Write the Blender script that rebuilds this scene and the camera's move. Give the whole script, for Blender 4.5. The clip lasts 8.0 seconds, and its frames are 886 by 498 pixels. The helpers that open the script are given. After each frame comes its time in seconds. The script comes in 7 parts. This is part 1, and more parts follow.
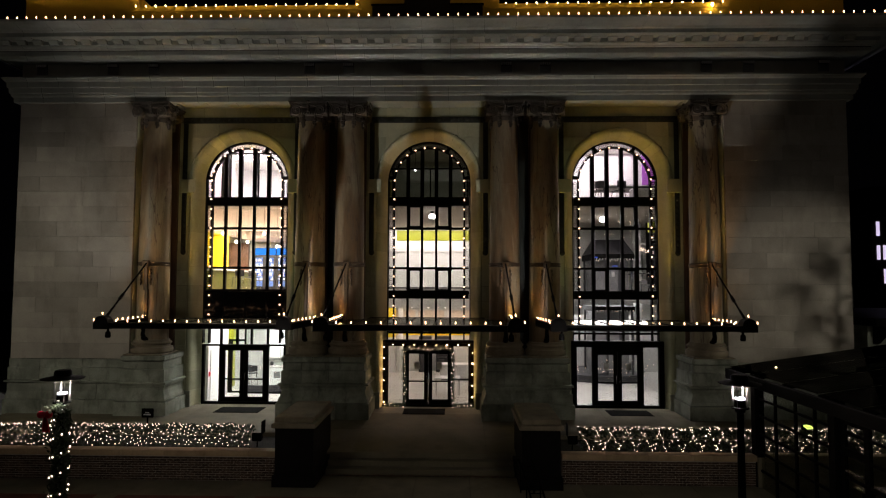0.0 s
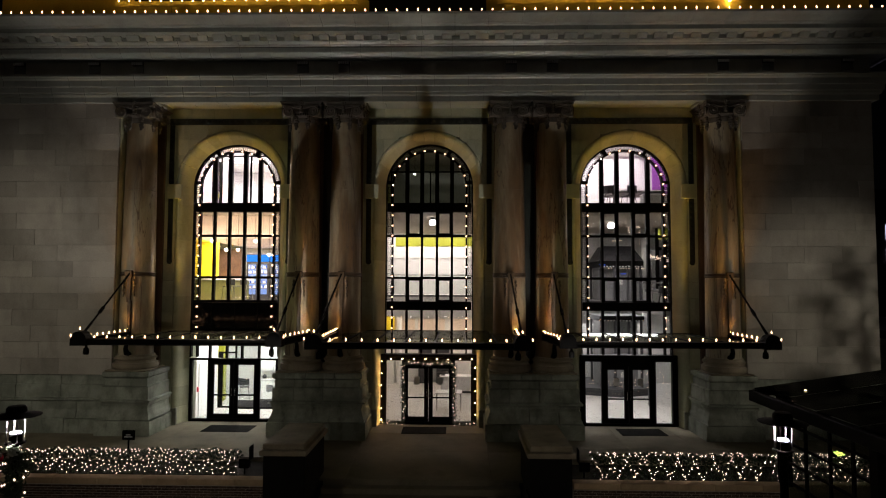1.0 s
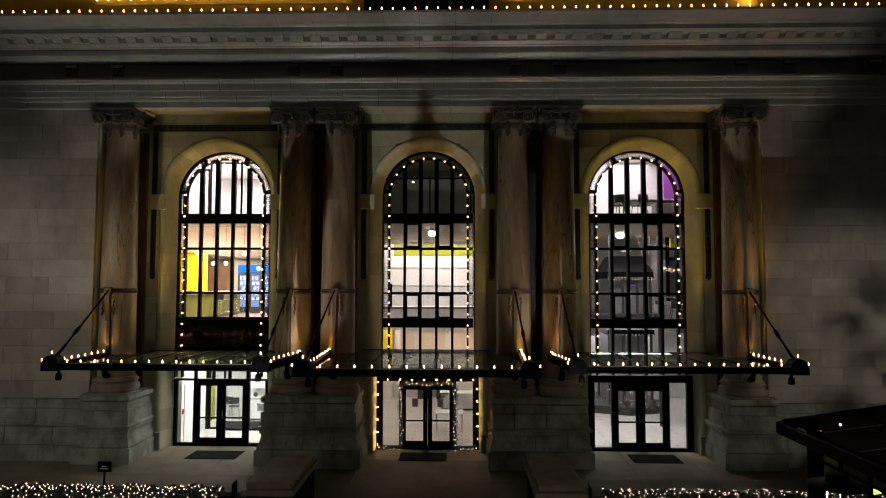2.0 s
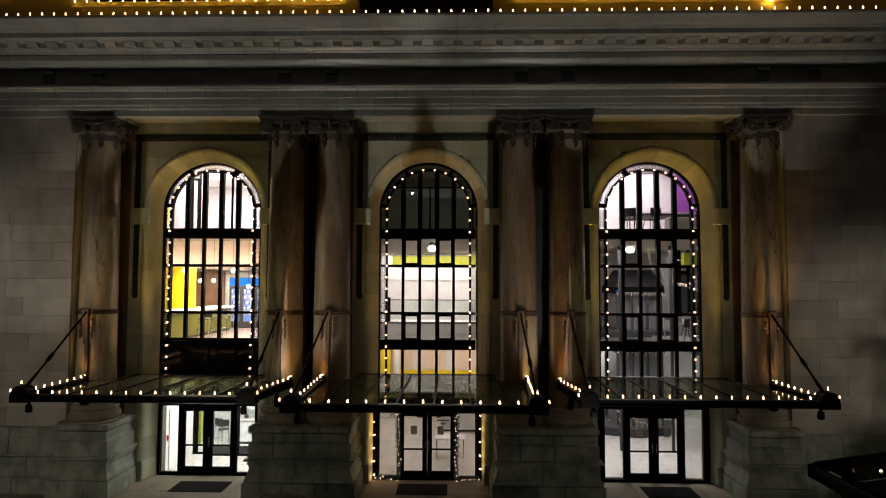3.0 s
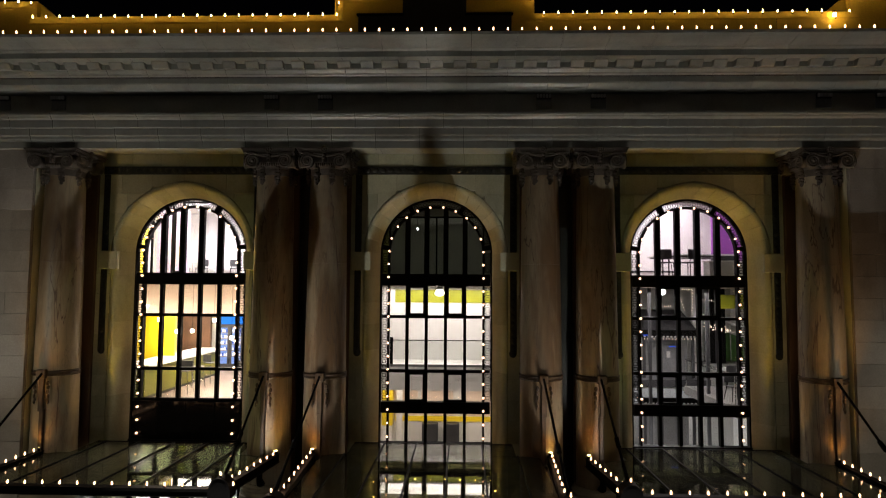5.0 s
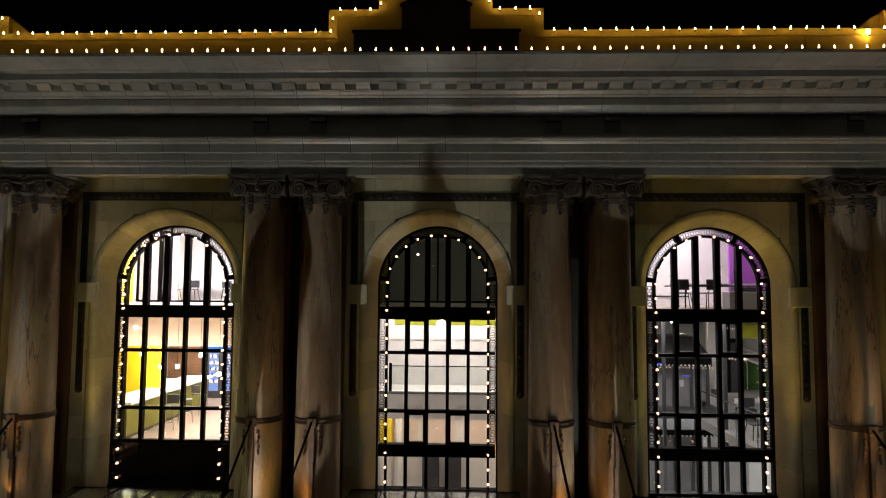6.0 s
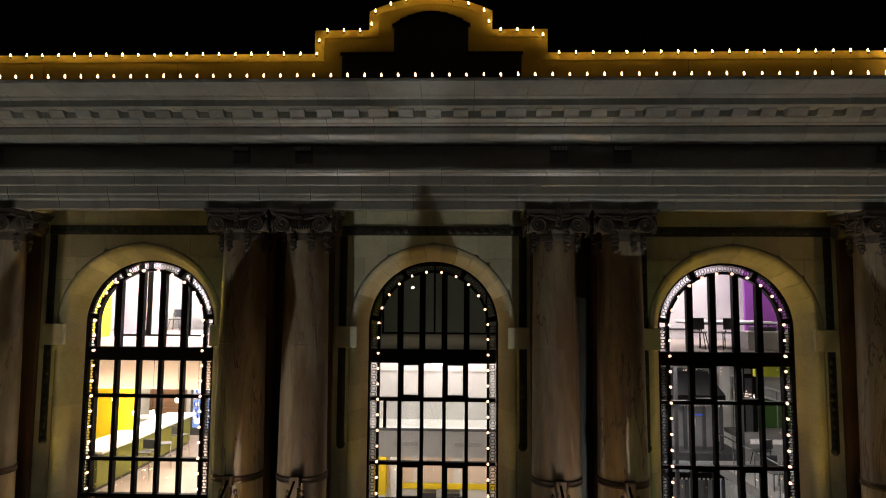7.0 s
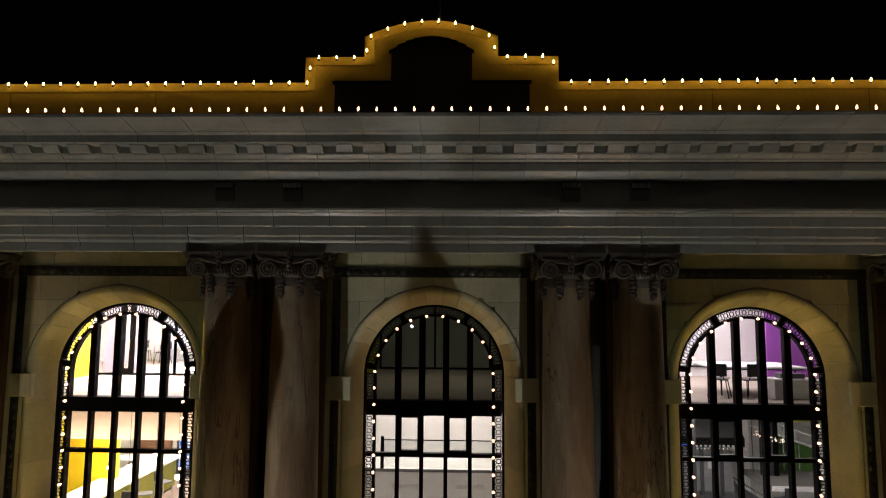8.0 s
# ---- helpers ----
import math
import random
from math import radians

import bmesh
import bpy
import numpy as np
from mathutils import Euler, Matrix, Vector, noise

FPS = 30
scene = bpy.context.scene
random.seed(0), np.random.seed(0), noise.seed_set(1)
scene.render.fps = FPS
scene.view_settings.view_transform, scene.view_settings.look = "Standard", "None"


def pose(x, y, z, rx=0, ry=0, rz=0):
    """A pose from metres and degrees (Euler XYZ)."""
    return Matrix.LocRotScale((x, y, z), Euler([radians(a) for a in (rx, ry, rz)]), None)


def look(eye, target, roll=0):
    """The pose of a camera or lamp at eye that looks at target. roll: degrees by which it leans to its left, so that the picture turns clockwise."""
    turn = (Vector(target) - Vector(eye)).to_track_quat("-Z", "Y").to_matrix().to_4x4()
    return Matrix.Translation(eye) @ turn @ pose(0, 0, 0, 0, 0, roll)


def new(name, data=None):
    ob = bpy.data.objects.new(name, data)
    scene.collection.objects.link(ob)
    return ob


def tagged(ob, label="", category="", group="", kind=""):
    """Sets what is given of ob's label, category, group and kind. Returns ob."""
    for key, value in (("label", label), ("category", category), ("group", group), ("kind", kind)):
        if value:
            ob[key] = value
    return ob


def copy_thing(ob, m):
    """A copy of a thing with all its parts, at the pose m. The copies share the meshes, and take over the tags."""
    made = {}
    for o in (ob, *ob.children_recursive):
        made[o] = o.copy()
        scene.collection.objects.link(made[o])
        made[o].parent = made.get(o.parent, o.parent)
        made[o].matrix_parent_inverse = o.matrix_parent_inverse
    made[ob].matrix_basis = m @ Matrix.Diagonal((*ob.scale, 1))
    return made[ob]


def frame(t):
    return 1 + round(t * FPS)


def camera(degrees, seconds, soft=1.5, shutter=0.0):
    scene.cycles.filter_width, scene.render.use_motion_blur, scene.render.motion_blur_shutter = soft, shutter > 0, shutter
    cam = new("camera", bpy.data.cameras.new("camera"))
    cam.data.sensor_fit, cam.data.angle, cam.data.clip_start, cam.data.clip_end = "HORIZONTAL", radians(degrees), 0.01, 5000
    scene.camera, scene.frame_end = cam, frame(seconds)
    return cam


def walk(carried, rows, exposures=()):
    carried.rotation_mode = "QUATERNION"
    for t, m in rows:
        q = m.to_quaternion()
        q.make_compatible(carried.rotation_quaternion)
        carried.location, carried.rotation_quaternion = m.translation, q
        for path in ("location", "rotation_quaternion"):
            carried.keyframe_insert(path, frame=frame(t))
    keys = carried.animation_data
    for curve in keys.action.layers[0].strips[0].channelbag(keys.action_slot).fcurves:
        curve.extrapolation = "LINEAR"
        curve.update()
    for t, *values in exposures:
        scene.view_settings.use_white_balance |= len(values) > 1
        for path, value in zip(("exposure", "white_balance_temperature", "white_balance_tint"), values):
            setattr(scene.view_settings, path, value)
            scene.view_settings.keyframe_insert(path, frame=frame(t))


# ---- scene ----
cam = camera(71.2, 8.0, soft=1.15)
PATH = [
    (0, (1.226, -24.889, 4.832), (1.175, -22.893, 4.944), 0.2),
    (0.5, (1.167, -24.26, 5.005), (1.119, -22.264, 5.118), 0.2),
    (1, (1.129, -23.604, 5.235), (1.08, -21.608, 5.347), 0.2),
    (1.5, (1.125, -22.927, 5.488), (1.074, -20.931, 5.601), 0.1),
    (3, (1.083, -21.009, 6.452), (1.03, -19.013, 6.564), 0.2),
    (3.5, (1.017, -20.389, 6.786), (0.963, -18.393, 6.9), 0.2),
    (4, (0.915, -19.765, 7.15), (0.862, -17.769, 7.266), 0.2),
    (4.5, (0.87, -19.133, 7.457), (0.811, -17.138, 7.584), 0.3),
    (6, (0.743, -17.371, 8.755), (0.677, -15.377, 8.892), 0.4),
    (6.5, (0.77, -16.806, 9.154), (0.706, -14.813, 9.303), 0.4),
    (7, (0.789, -16.156, 9.545), (0.724, -14.165, 9.715), 0.4),
    (7.5, (0.771, -15.545, 10.083), (0.707, -13.553, 10.256), 0.4),
    (8, (0.713, -15.012, 10.45), (0.648, -13.023, 10.647), 0.4),
]
walk(cam, [(t, look(eye, target, roll)) for t, eye, target, roll in PATH], [(0.0, 0.0, 6650, 17), (8.0, 0.0, 6650, 17)])

# ---- world and lights ----
world = bpy.data.worlds.new("night")
scene.world = world
world.use_nodes = True
world.node_tree.nodes["Background"].inputs[0].default_value = (0.0003, 0.0003, 0.0004, 1)
world.node_tree.nodes["Background"].inputs[1].default_value = 1.0
scene.view_settings.exposure = 0.0


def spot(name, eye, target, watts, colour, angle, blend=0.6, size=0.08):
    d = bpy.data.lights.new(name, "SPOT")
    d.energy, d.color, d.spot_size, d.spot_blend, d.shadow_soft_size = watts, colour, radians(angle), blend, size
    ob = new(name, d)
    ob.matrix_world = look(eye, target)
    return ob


def area(name, eye, target, watts, colour, sx, sy):
    d = bpy.data.lights.new(name, "AREA")
    d.energy, d.color, d.shape, d.size, d.size_y = watts, colour, "RECTANGLE", sx, sy
    ob = new(name, d)
    ob.matrix_world = look(eye, target)
    return ob


FLOOD, WING, STREET = (0.975, 0.965, 0.915), (1.0, 0.96, 0.80), (1.0, 0.86, 0.66)
# ground floods in the two planters, aimed straight up the front, and wide ones at the foot of the wings
for sx in (-1, 1):
    spot("planter_flood_light", (sx * 4.62 - 0.08, -6.47, 0.42), (sx * 5.0, -2.10, 11.8), 1080 - 60 * sx, FLOOD, 70, 0.25, 0.005)
    spot("planter_flood_light", (sx * 12.0, -5.60, 0.46), (sx * 12.2, -2.10, 11.8), 222 - 115 * sx, FLOOD, 50, 0.5, 0.08)
# unseen lamps added beside the two wings to brighten their stones
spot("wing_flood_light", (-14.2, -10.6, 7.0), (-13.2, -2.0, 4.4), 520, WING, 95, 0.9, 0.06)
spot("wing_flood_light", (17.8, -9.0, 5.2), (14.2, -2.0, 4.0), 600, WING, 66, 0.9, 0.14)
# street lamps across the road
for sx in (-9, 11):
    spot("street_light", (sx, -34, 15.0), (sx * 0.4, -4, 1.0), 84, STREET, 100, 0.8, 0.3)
# amber uplights on the canopies, one at the foot of each column
for x, lean in ((-10.395, 0.1), (-4.05, -0.2), (-3.14, 0.2), (3.18, -0.2), (4.115, 0.2), (10.46, -0.1)):
    spot("column_uplight", (x, -2.33, 3.70), (x + lean, -2.1, 8.0), 12, (1.0, 0.46, 0.09), 150, 0.8, 0.04)
    spot("column_uplight", (x, -2.80, 3.70), (x + 2 * lean, -2.05, 8.6), 340 if x > 9 else 260 if x < -9 else 100, (1.0, 0.50, 0.13), 50, 1.0, 0.05)
# amber uplights at the foot of each window reveal, one up each jamb
for cx in (-7.39, 0.03, 7.46):
    for sx in (-1, 1):
        spot("reveal_uplight", (cx + sx * 1.66, -0.92, 3.50), (cx + sx * 1.55, -0.50, 10.4), 400, (1.0, 0.60, 0.045), 28, 1.0, 0.10)
        # wide amber lamp without a fixture, added to warm the bay's stones
        spot("bay_uplight", (cx + sx * 2.10, -1.62, 3.52), (cx + sx * 2.20, -1.05, 10.8), 95 if abs(cx + sx) > 8 else 55, (1.0, 0.58, 0.17), 46, 1.0, 0.10)
# rooms behind the windows
area("lounge_light", (-7.6, 2.8, 7.02), (-7.6, 2.8, 0), 640, (1.0, 0.86, 0.66), 4.5, 2.6)
area("lounge_cove_light", (-7.4, 0.75, 6.9), (-7.4, 1.3, 7.9), 60, (1.0, 0.80, 0.60), 5.0, 0.3)
area("lounge_back_light", (-9.0, 6.6, 7.0), (-9.0, 6.6, 0), 420, (1.0, 0.92, 0.80), 5.0, 2.0)
area("office_light", (-8.6, 5.5, 11.3), (-8.6, 5.5, 0), 2100, (1.0, 0.92, 1.0), 5.0, 6.0)
area("atrium_light", (0.0, 9.3, 7.9), (0.0, 9.3, 0), 230, (1.0, 0.90, 0.84), 6.0, 1.4)
area("atrium_front_light", (0.0, 3.0, 7.9), (0.0, 3.0, 0), 120, (1.0, 0.90, 0.84), 4.0, 3.0)
area("lobby_light", (0.0, 8.4, 3.45), (0.0, 8.4, 0), 78, (1.0, 0.82, 0.64), 6.0, 1.8)
area("hall_light", (7.6, 3.2, 7.8), (7.6, 3.2, 0), 410, (1.0, 0.93, 0.90), 4.0, 4.0)
area("studio_light", (7.4, 4.0, 11.3), (7.4, 4.0, 0), 390, (1.0, 0.91, 0.97), 5.0, 5.0)
area("dim_floor_light", (0.0, 4.0, 11.3), (0.0, 4.0, 0), 21, (1.0, 0.97, 0.80), 4.0, 4.0)
area("shop_light", (-7.5, 2.1, 3.7), (-7.5, 2.1, 0), 640, (1.0, 1.0, 0.95), 5.4, 3.6)
area("lobby_side_light", (7.5, 2.0, 3.7), (7.5, 2.0, 0), 120, (1.0, 1.0, 0.98), 3.0, 2.0)
area("far_hall_light", (9.0, 8.5, 3.7), (9.0, 7.0, 0), 190, (1.0, 1.0, 1.0), 4.0, 3.0)


# ---- materials ----
def nodes_of(name):
    m = bpy.data.materials.new(name)
    m.use_nodes = True
    nt = m.node_tree
    return m, nt, nt.nodes["Principled BSDF"]


def node(nt, kind, **values):
    n = nt.nodes.new(kind)
    for k, v in values.items():
        n.inputs[k.replace("_", " ")].default_value = v
    return n


def mix(nt, fac, a, b, blend="MIX"):
    n = nt.nodes.new("ShaderNodeMix")
    n.data_type, n.blend_type = "RGBA", blend
    for i, v in ((0, fac), (6, a), (7, b)):
        if isinstance(v, (int, float)):
            n.inputs[i].default_value = v
        elif isinstance(v, tuple):
            n.inputs[i].default_value = (*v, 1) if len(v) == 3 else v
        else:
            nt.links.new(v, n.inputs[i])
    return n.outputs[2]


def ramp(nt, src, lo, hi):
    n = nt.nodes.new("ShaderNodeMapRange")
    n.inputs[1].default_value, n.inputs[2].default_value = lo, hi
    n.interpolation_type = "SMOOTHSTEP"
    nt.links.new(src, n.inputs[0])
    return n.outputs[0]


def place(nt, scale=(1, 1, 1)):
    g = nt.nodes.new("ShaderNodeNewGeometry")
    m = nt.nodes.new("ShaderNodeMapping")
    m.inputs["Scale"].default_value = scale
    nt.links.new(g.outputs["Position"], m.inputs["Vector"])
    return m.outputs[0]


def noise_tex(nt, vec, scale, detail=4.0, rough=0.55, warp=0.0):
    n = node(nt, "ShaderNodeTexNoise", Scale=scale, Detail=detail, Roughness=rough, Distortion=warp)
    nt.links.new(vec, n.inputs["Vector"])
    return n.outputs["Fac"]


def plain(name, a, b=None, rough=0.6, metal=0.0, big=0.7, fine=18.0, bump=0.15, depth=0.01, grime=0.25, piece=0.0, island=0.0, stretch=(1, 1, 1), speck=0.18):
    """A surface of two tones with large patches, fine grain, grime and relief; piece: tone steps from object to object."""
    m, nt, p = nodes_of(name)
    b = b or tuple(c * 0.75 for c in a)
    vec = place(nt, stretch)
    patch = ramp(nt, noise_tex(nt, vec, big, 5.0), 0.35, 0.65)
    col = mix(nt, patch, a, b)
    grain = noise_tex(nt, vec, fine, 6.0, 0.65)
    dirt = ramp(nt, noise_tex(nt, place(nt, (1, 1, 0.35)), big * 2.3, 7.0, 0.65), 0.48, 0.78)
    col = mix(nt, ramp(nt, grain, 0.25, 0.75), col, mix(nt, speck, col, (0.02, 0.018, 0.015)))
    if grime:
        g = nt.nodes.new("ShaderNodeMath")
        g.operation = "MULTIPLY"
        nt.links.new(dirt, g.inputs[0])
        g.inputs[1].default_value = grime
        col = mix(nt, g.outputs[0], col, tuple(c * 0.3 for c in b))
    if piece or island:
        src = nt.nodes.new("ShaderNodeObjectInfo").outputs["Random"] if piece else nt.nodes.new("ShaderNodeNewGeometry").outputs["Random Per Island"]
        r = nt.nodes.new("ShaderNodeMapRange")
        r.inputs[3].default_value, r.inputs[4].default_value = 1 - (piece or island), 1 + (piece or island) * 0.5
        nt.links.new(src, r.inputs[0])
        v = nt.nodes.new("ShaderNodeCombineColor")
        for i in range(3):
            nt.links.new(r.outputs[0], v.inputs[i])
        col = mix(nt, 1.0, col, v.outputs[0], "MULTIPLY")
    nt.links.new(col, p.inputs["Base Color"])
    rr = nt.nodes.new("ShaderNodeMapRange")
    rr.inputs[3].default_value, rr.inputs[4].default_value = max(0.05, rough - 0.12), min(1.0, rough + 0.12)
    nt.links.new(grain, rr.inputs[0])
    nt.links.new(rr.outputs[0], p.inputs["Roughness"])
    p.inputs["Metallic"].default_value = metal
    if bump:
        bn = node(nt, "ShaderNodeBump", Strength=bump, Distance=depth)
        nt.links.new(grain, bn.inputs["Height"])
        nt.links.new(bn.outputs[0], p.inputs["Normal"])
    return m


def veined(name):
    """Polished cream marble with rust clouds and dark upright veins."""
    m, nt, p = nodes_of(name)
    cloud = ramp(nt, noise_tex(nt, place(nt, (0.55, 0.55, 0.16)), 1.0, 5.0, 0.55, 0.9), 0.42, 0.62)
    col = mix(nt, cloud, (0.355, 0.31, 0.205), (0.165, 0.11, 0.057))
    streak = ramp(nt, noise_tex(nt, place(nt, (2.2, 2.2, 0.25)), 1.6, 5.0, 0.6, 0.8), 0.50, 0.80)
    col = mix(nt, streak, col, (0.325, 0.26, 0.18))
    blush = ramp(nt, noise_tex(nt, place(nt, (1.3, 1.3, 0.5)), 1.0, 4.0, 0.6, 1.2), 0.55, 0.72)
    col = mix(nt, blush, col, mix(nt, 0.5, col, (0.26, 0.165, 0.085)))
    fine = ramp(nt, noise_tex(nt, place(nt, (9, 9, 1.1)), 1.0, 6.0, 0.65, 0.6), 0.40, 0.72)
    col = mix(nt, fine, col, mix(nt, 0.35, col, (0.10, 0.075, 0.05)))

    def crack(vec, scale, width, warp, seed):
        v = noise_tex(nt, vec, scale, 5.0, 0.55, warp)
        d = nt.nodes.new("ShaderNodeMath")
        d.operation = "SUBTRACT"
        nt.links.new(v, d.inputs[0])
        d.inputs[1].default_value = 0.5
        e = nt.nodes.new("ShaderNodeMath")
        e.operation = "ABSOLUTE"
        nt.links.new(d.outputs[0], e.inputs[0])
        line = ramp(nt, e.outputs[0], 0.0, width)
        patchy = ramp(nt, noise_tex(nt, place(nt, (1, 1, 0.5)), seed, 2.0), 0.50, 0.66)
        keep = nt.nodes.new("ShaderNodeMath")
        keep.operation = "MAXIMUM"
        nt.links.new(line, keep.inputs[0])
        nt.links.new(patchy, keep.inputs[1])
        return keep.outputs[0]
    vein = crack(place(nt, (1.0, 1.0, 0.13)), 1.1, 0.009, 0.6, 0.9)
    col = mix(nt, vein, (0.12, 0.085, 0.058), col)
    col = mix(nt, crack(place(nt, (1.6, 1.6, 0.24)), 1.4, 0.008, 0.8, 0.7), mix(nt, 0.4, col, (0.09, 0.06, 0.04)), col)
    nt.links.new(col, p.inputs["Base Color"])
    p.inputs["Roughness"].default_value = 0.45
    bn = node(nt, "ShaderNodeBump", Strength=0.15, Distance=0.01)
    nt.links.new(vein, bn.inputs["Height"])
    nt.links.new(bn.outputs[0], p.inputs["Normal"])
    return m


def glowing(name, colour, strength):
    m = bpy.data.materials.new(name)
    m.use_nodes = True
    nt = m.node_tree
    nt.nodes.remove(nt.nodes["Principled BSDF"])
    e = node(nt, "ShaderNodeEmission", Color=(*colour, 1), Strength=strength)
    nt.links.new(e.outputs[0], nt.nodes["Material Output"].inputs[0])
    return m


def clear_glass(name, tint, ior=1.5, gloss=0.02, dust=0.0, edge=1.0):
    m = bpy.data.materials.new(name)
    m.use_nodes = True
    nt = m.node_tree
    nt.nodes.remove(nt.nodes["Principled BSDF"])
    t = node(nt, "ShaderNodeBsdfTransparent", Color=(*tint, 1))
    g = node(nt, "ShaderNodeBsdfGlossy", Roughness=gloss)
    lw = node(nt, "ShaderNodeLayerWeight", Blend=0.5)
    pw = nt.nodes.new("ShaderNodeMath")
    pw.operation = "POWER"
    nt.links.new(lw.outputs["Facing"], pw.inputs[0])
    pw.inputs[1].default_value = 5.0
    f = nt.nodes.new("ShaderNodeMapRange")
    f.inputs[3].default_value = ((ior - 1) / (ior + 1)) ** 2
    f.inputs[4].default_value = edge
    nt.links.new(pw.outputs[0], f.inputs[0])
    s = nt.nodes.new("ShaderNodeMixShader")
    nt.links.new(f.outputs[0], s.inputs[0])
    nt.links.new(t.outputs[0], s.inputs[1])
    nt.links.new(g.outputs[0], s.inputs[2])
    out = s.outputs[0]
    if dust:
        d = node(nt, "ShaderNodeBsdfDiffuse", Color=(0.32, 0.32, 0.24, 1))
        s2 = nt.nodes.new("ShaderNodeMixShader")
        nz = ramp(nt, noise_tex(nt, place(nt), 1.6, 6.0, 0.65), 0.3, 0.8)
        k = nt.nodes.new("ShaderNodeMath")
        k.operation = "MULTIPLY"
        nt.links.new(nz, k.inputs[0])
        k.inputs[1].default_value = dust
        nt.links.new(k.outputs[0], s2.inputs[0])
        nt.links.new(out, s2.inputs[1])
        nt.links.new(d.outputs[0], s2.inputs[2])
        out = s2.outputs[0]
    nt.links.new(out, nt.nodes["Material Output"].inputs[0])
    return m


ASHLAR = plain("pale_limestone", (0.40, 0.37, 0.31), (0.31, 0.285, 0.24), 0.85, 0, 0.8, 22, 0.35, 0.01, 0.35, piece=0.22)
BAYSTONE = plain("cream_limestone", (0.58, 0.60, 0.41), (0.48, 0.495, 0.33), 0.8, 0, 0.9, 22, 0.3, 0.01, 0.3, piece=0.16)
GREYSTONE = plain("grey_granite", (0.36, 0.39, 0.32), (0.20, 0.22, 0.175), 0.8, 0, 1.3, 20, 0.6, 0.02, 0.8, piece=0.14)
TERRA = plain("glazed_terracotta", (0.338, 0.358, 0.312), (0.285, 0.302, 0.263), 0.36, 0, 1.1, 16, 0.12, 0.005, 0.30, piece=0.07, speck=0.10)
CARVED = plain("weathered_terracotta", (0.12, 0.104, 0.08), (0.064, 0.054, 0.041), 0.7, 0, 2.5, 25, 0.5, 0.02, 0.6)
MARBLE = veined("veined_marble")
BROWN_MARBLE = plain("dark_brown_marble", (0.15, 0.085, 0.05), (0.09, 0.05, 0.032), 0.5, 0, 0.9, 14, 0.15, 0.006, 0.4, stretch=(1, 1, 0.3))
GREEN_MARBLE = plain("dark_green_marble", (0.022, 0.028, 0.022), (0.012, 0.016, 0.013), 0.5, 0, 2.0, 20, 0.4, 0.02, 0.3)
OCHRE = plain("ochre_stucco", (0.64, 0.46, 0.055), (0.56, 0.395, 0.042), 0.8, 0, 0.6, 20, 0.2, 0.008, 0.2)
BLACK = plain("black_painted_metal", (0.0018, 0.0018, 0.002), (0.0026, 0.0026, 0.0024), 0.5, 0.0, 2.0, 30, 0.1, 0.004, 0.2)
BLACK.node_tree.nodes["Principled BSDF"].inputs["Specular IOR Level"].default_value = 0.25
BRONZE = plain("dark_bronze", (0.13, 0.095, 0.06), (0.07, 0.055, 0.04), 0.5, 0.5, 2.0, 25, 0.3, 0.01, 0.3)
BLACK.node_tree.nodes["Principled BSDF"].inputs["Specular IOR Level"].default_value = 0.03
GLOSSBLACK = plain("gloss_black_panel", (0.004, 0.004, 0.0045), (0.005, 0.005, 0.0055), 0.17, 0.0, 2.0, 30, 0.0, 0.004, 0.0)
gloss = GLOSSBLACK.node_tree
gloss.links.remove(gloss.nodes["Principled BSDF"].inputs["Roughness"].links[0])
gloss.nodes["Principled BSDF"].inputs["Roughness"].default_value = 0.09
gloss.nodes["Principled BSDF"].inputs["Specular IOR Level"].default_value = 0.35
DARKCORE = plain("joint_mortar", (0.06, 0.056, 0.05), (0.04, 0.038, 0.034), 0.95, 0, 2, 20, 0.2)
MORTAR = plain("pale_mortar", (0.62, 0.54, 0.44), (0.50, 0.43, 0.35), 0.95, 0, 2, 30, 0.2)
CONCRETE = plain("brushed_concrete", (0.25, 0.22, 0.145), (0.17, 0.15, 0.10), 0.85, 0, 0.5, 26, 0.3, 0.008, 0.4, piece=0.10)
CAPSTONE = plain("cast_stone_coping", (0.33, 0.28, 0.19), (0.24, 0.20, 0.135), 0.8, 0, 1.2, 24, 0.3, 0.008, 0.4, piece=0.10)
COPING = plain("tan_coping", (0.62, 0.46, 0.28), (0.48, 0.35, 0.21), 0.8, 0, 1.2, 24, 0.3, 0.008, 0.35, piece=0.12)
BRICK = plain("brown_brick", (0.10, 0.062, 0.042), (0.065, 0.042, 0.03), 0.85, 0, 3.0, 40, 0.4, 0.006, 0.3, island=0.45)
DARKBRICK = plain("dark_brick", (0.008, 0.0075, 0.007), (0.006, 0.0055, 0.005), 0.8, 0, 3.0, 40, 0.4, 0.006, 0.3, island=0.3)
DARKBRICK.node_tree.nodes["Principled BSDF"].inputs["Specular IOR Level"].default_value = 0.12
PAVER = plain("red_clay_paver", (0.20, 0.055, 0.035), (0.13, 0.04, 0.03), 0.8, 0, 1.5, 30, 0.4, 0.006, 0.3, piece=0.2)
ASPHALT = plain("asphalt", (0.05, 0.05, 0.05), (0.035, 0.035, 0.035), 0.9, 0, 0.4, 60, 0.5, 0.01, 0.3)
SOIL = plain("planting_soil", (0.03, 0.022, 0.015), (0.018, 0.014, 0.01), 0.95, 0, 2, 30, 0.6, 0.03, 0.3)
LEAF = plain("hedge_leaf", (0.035, 0.06, 0.022), (0.02, 0.04, 0.014), 0.55, 0, 2.0, 30, 0.0, 0.01, 0.0, island=0.5)
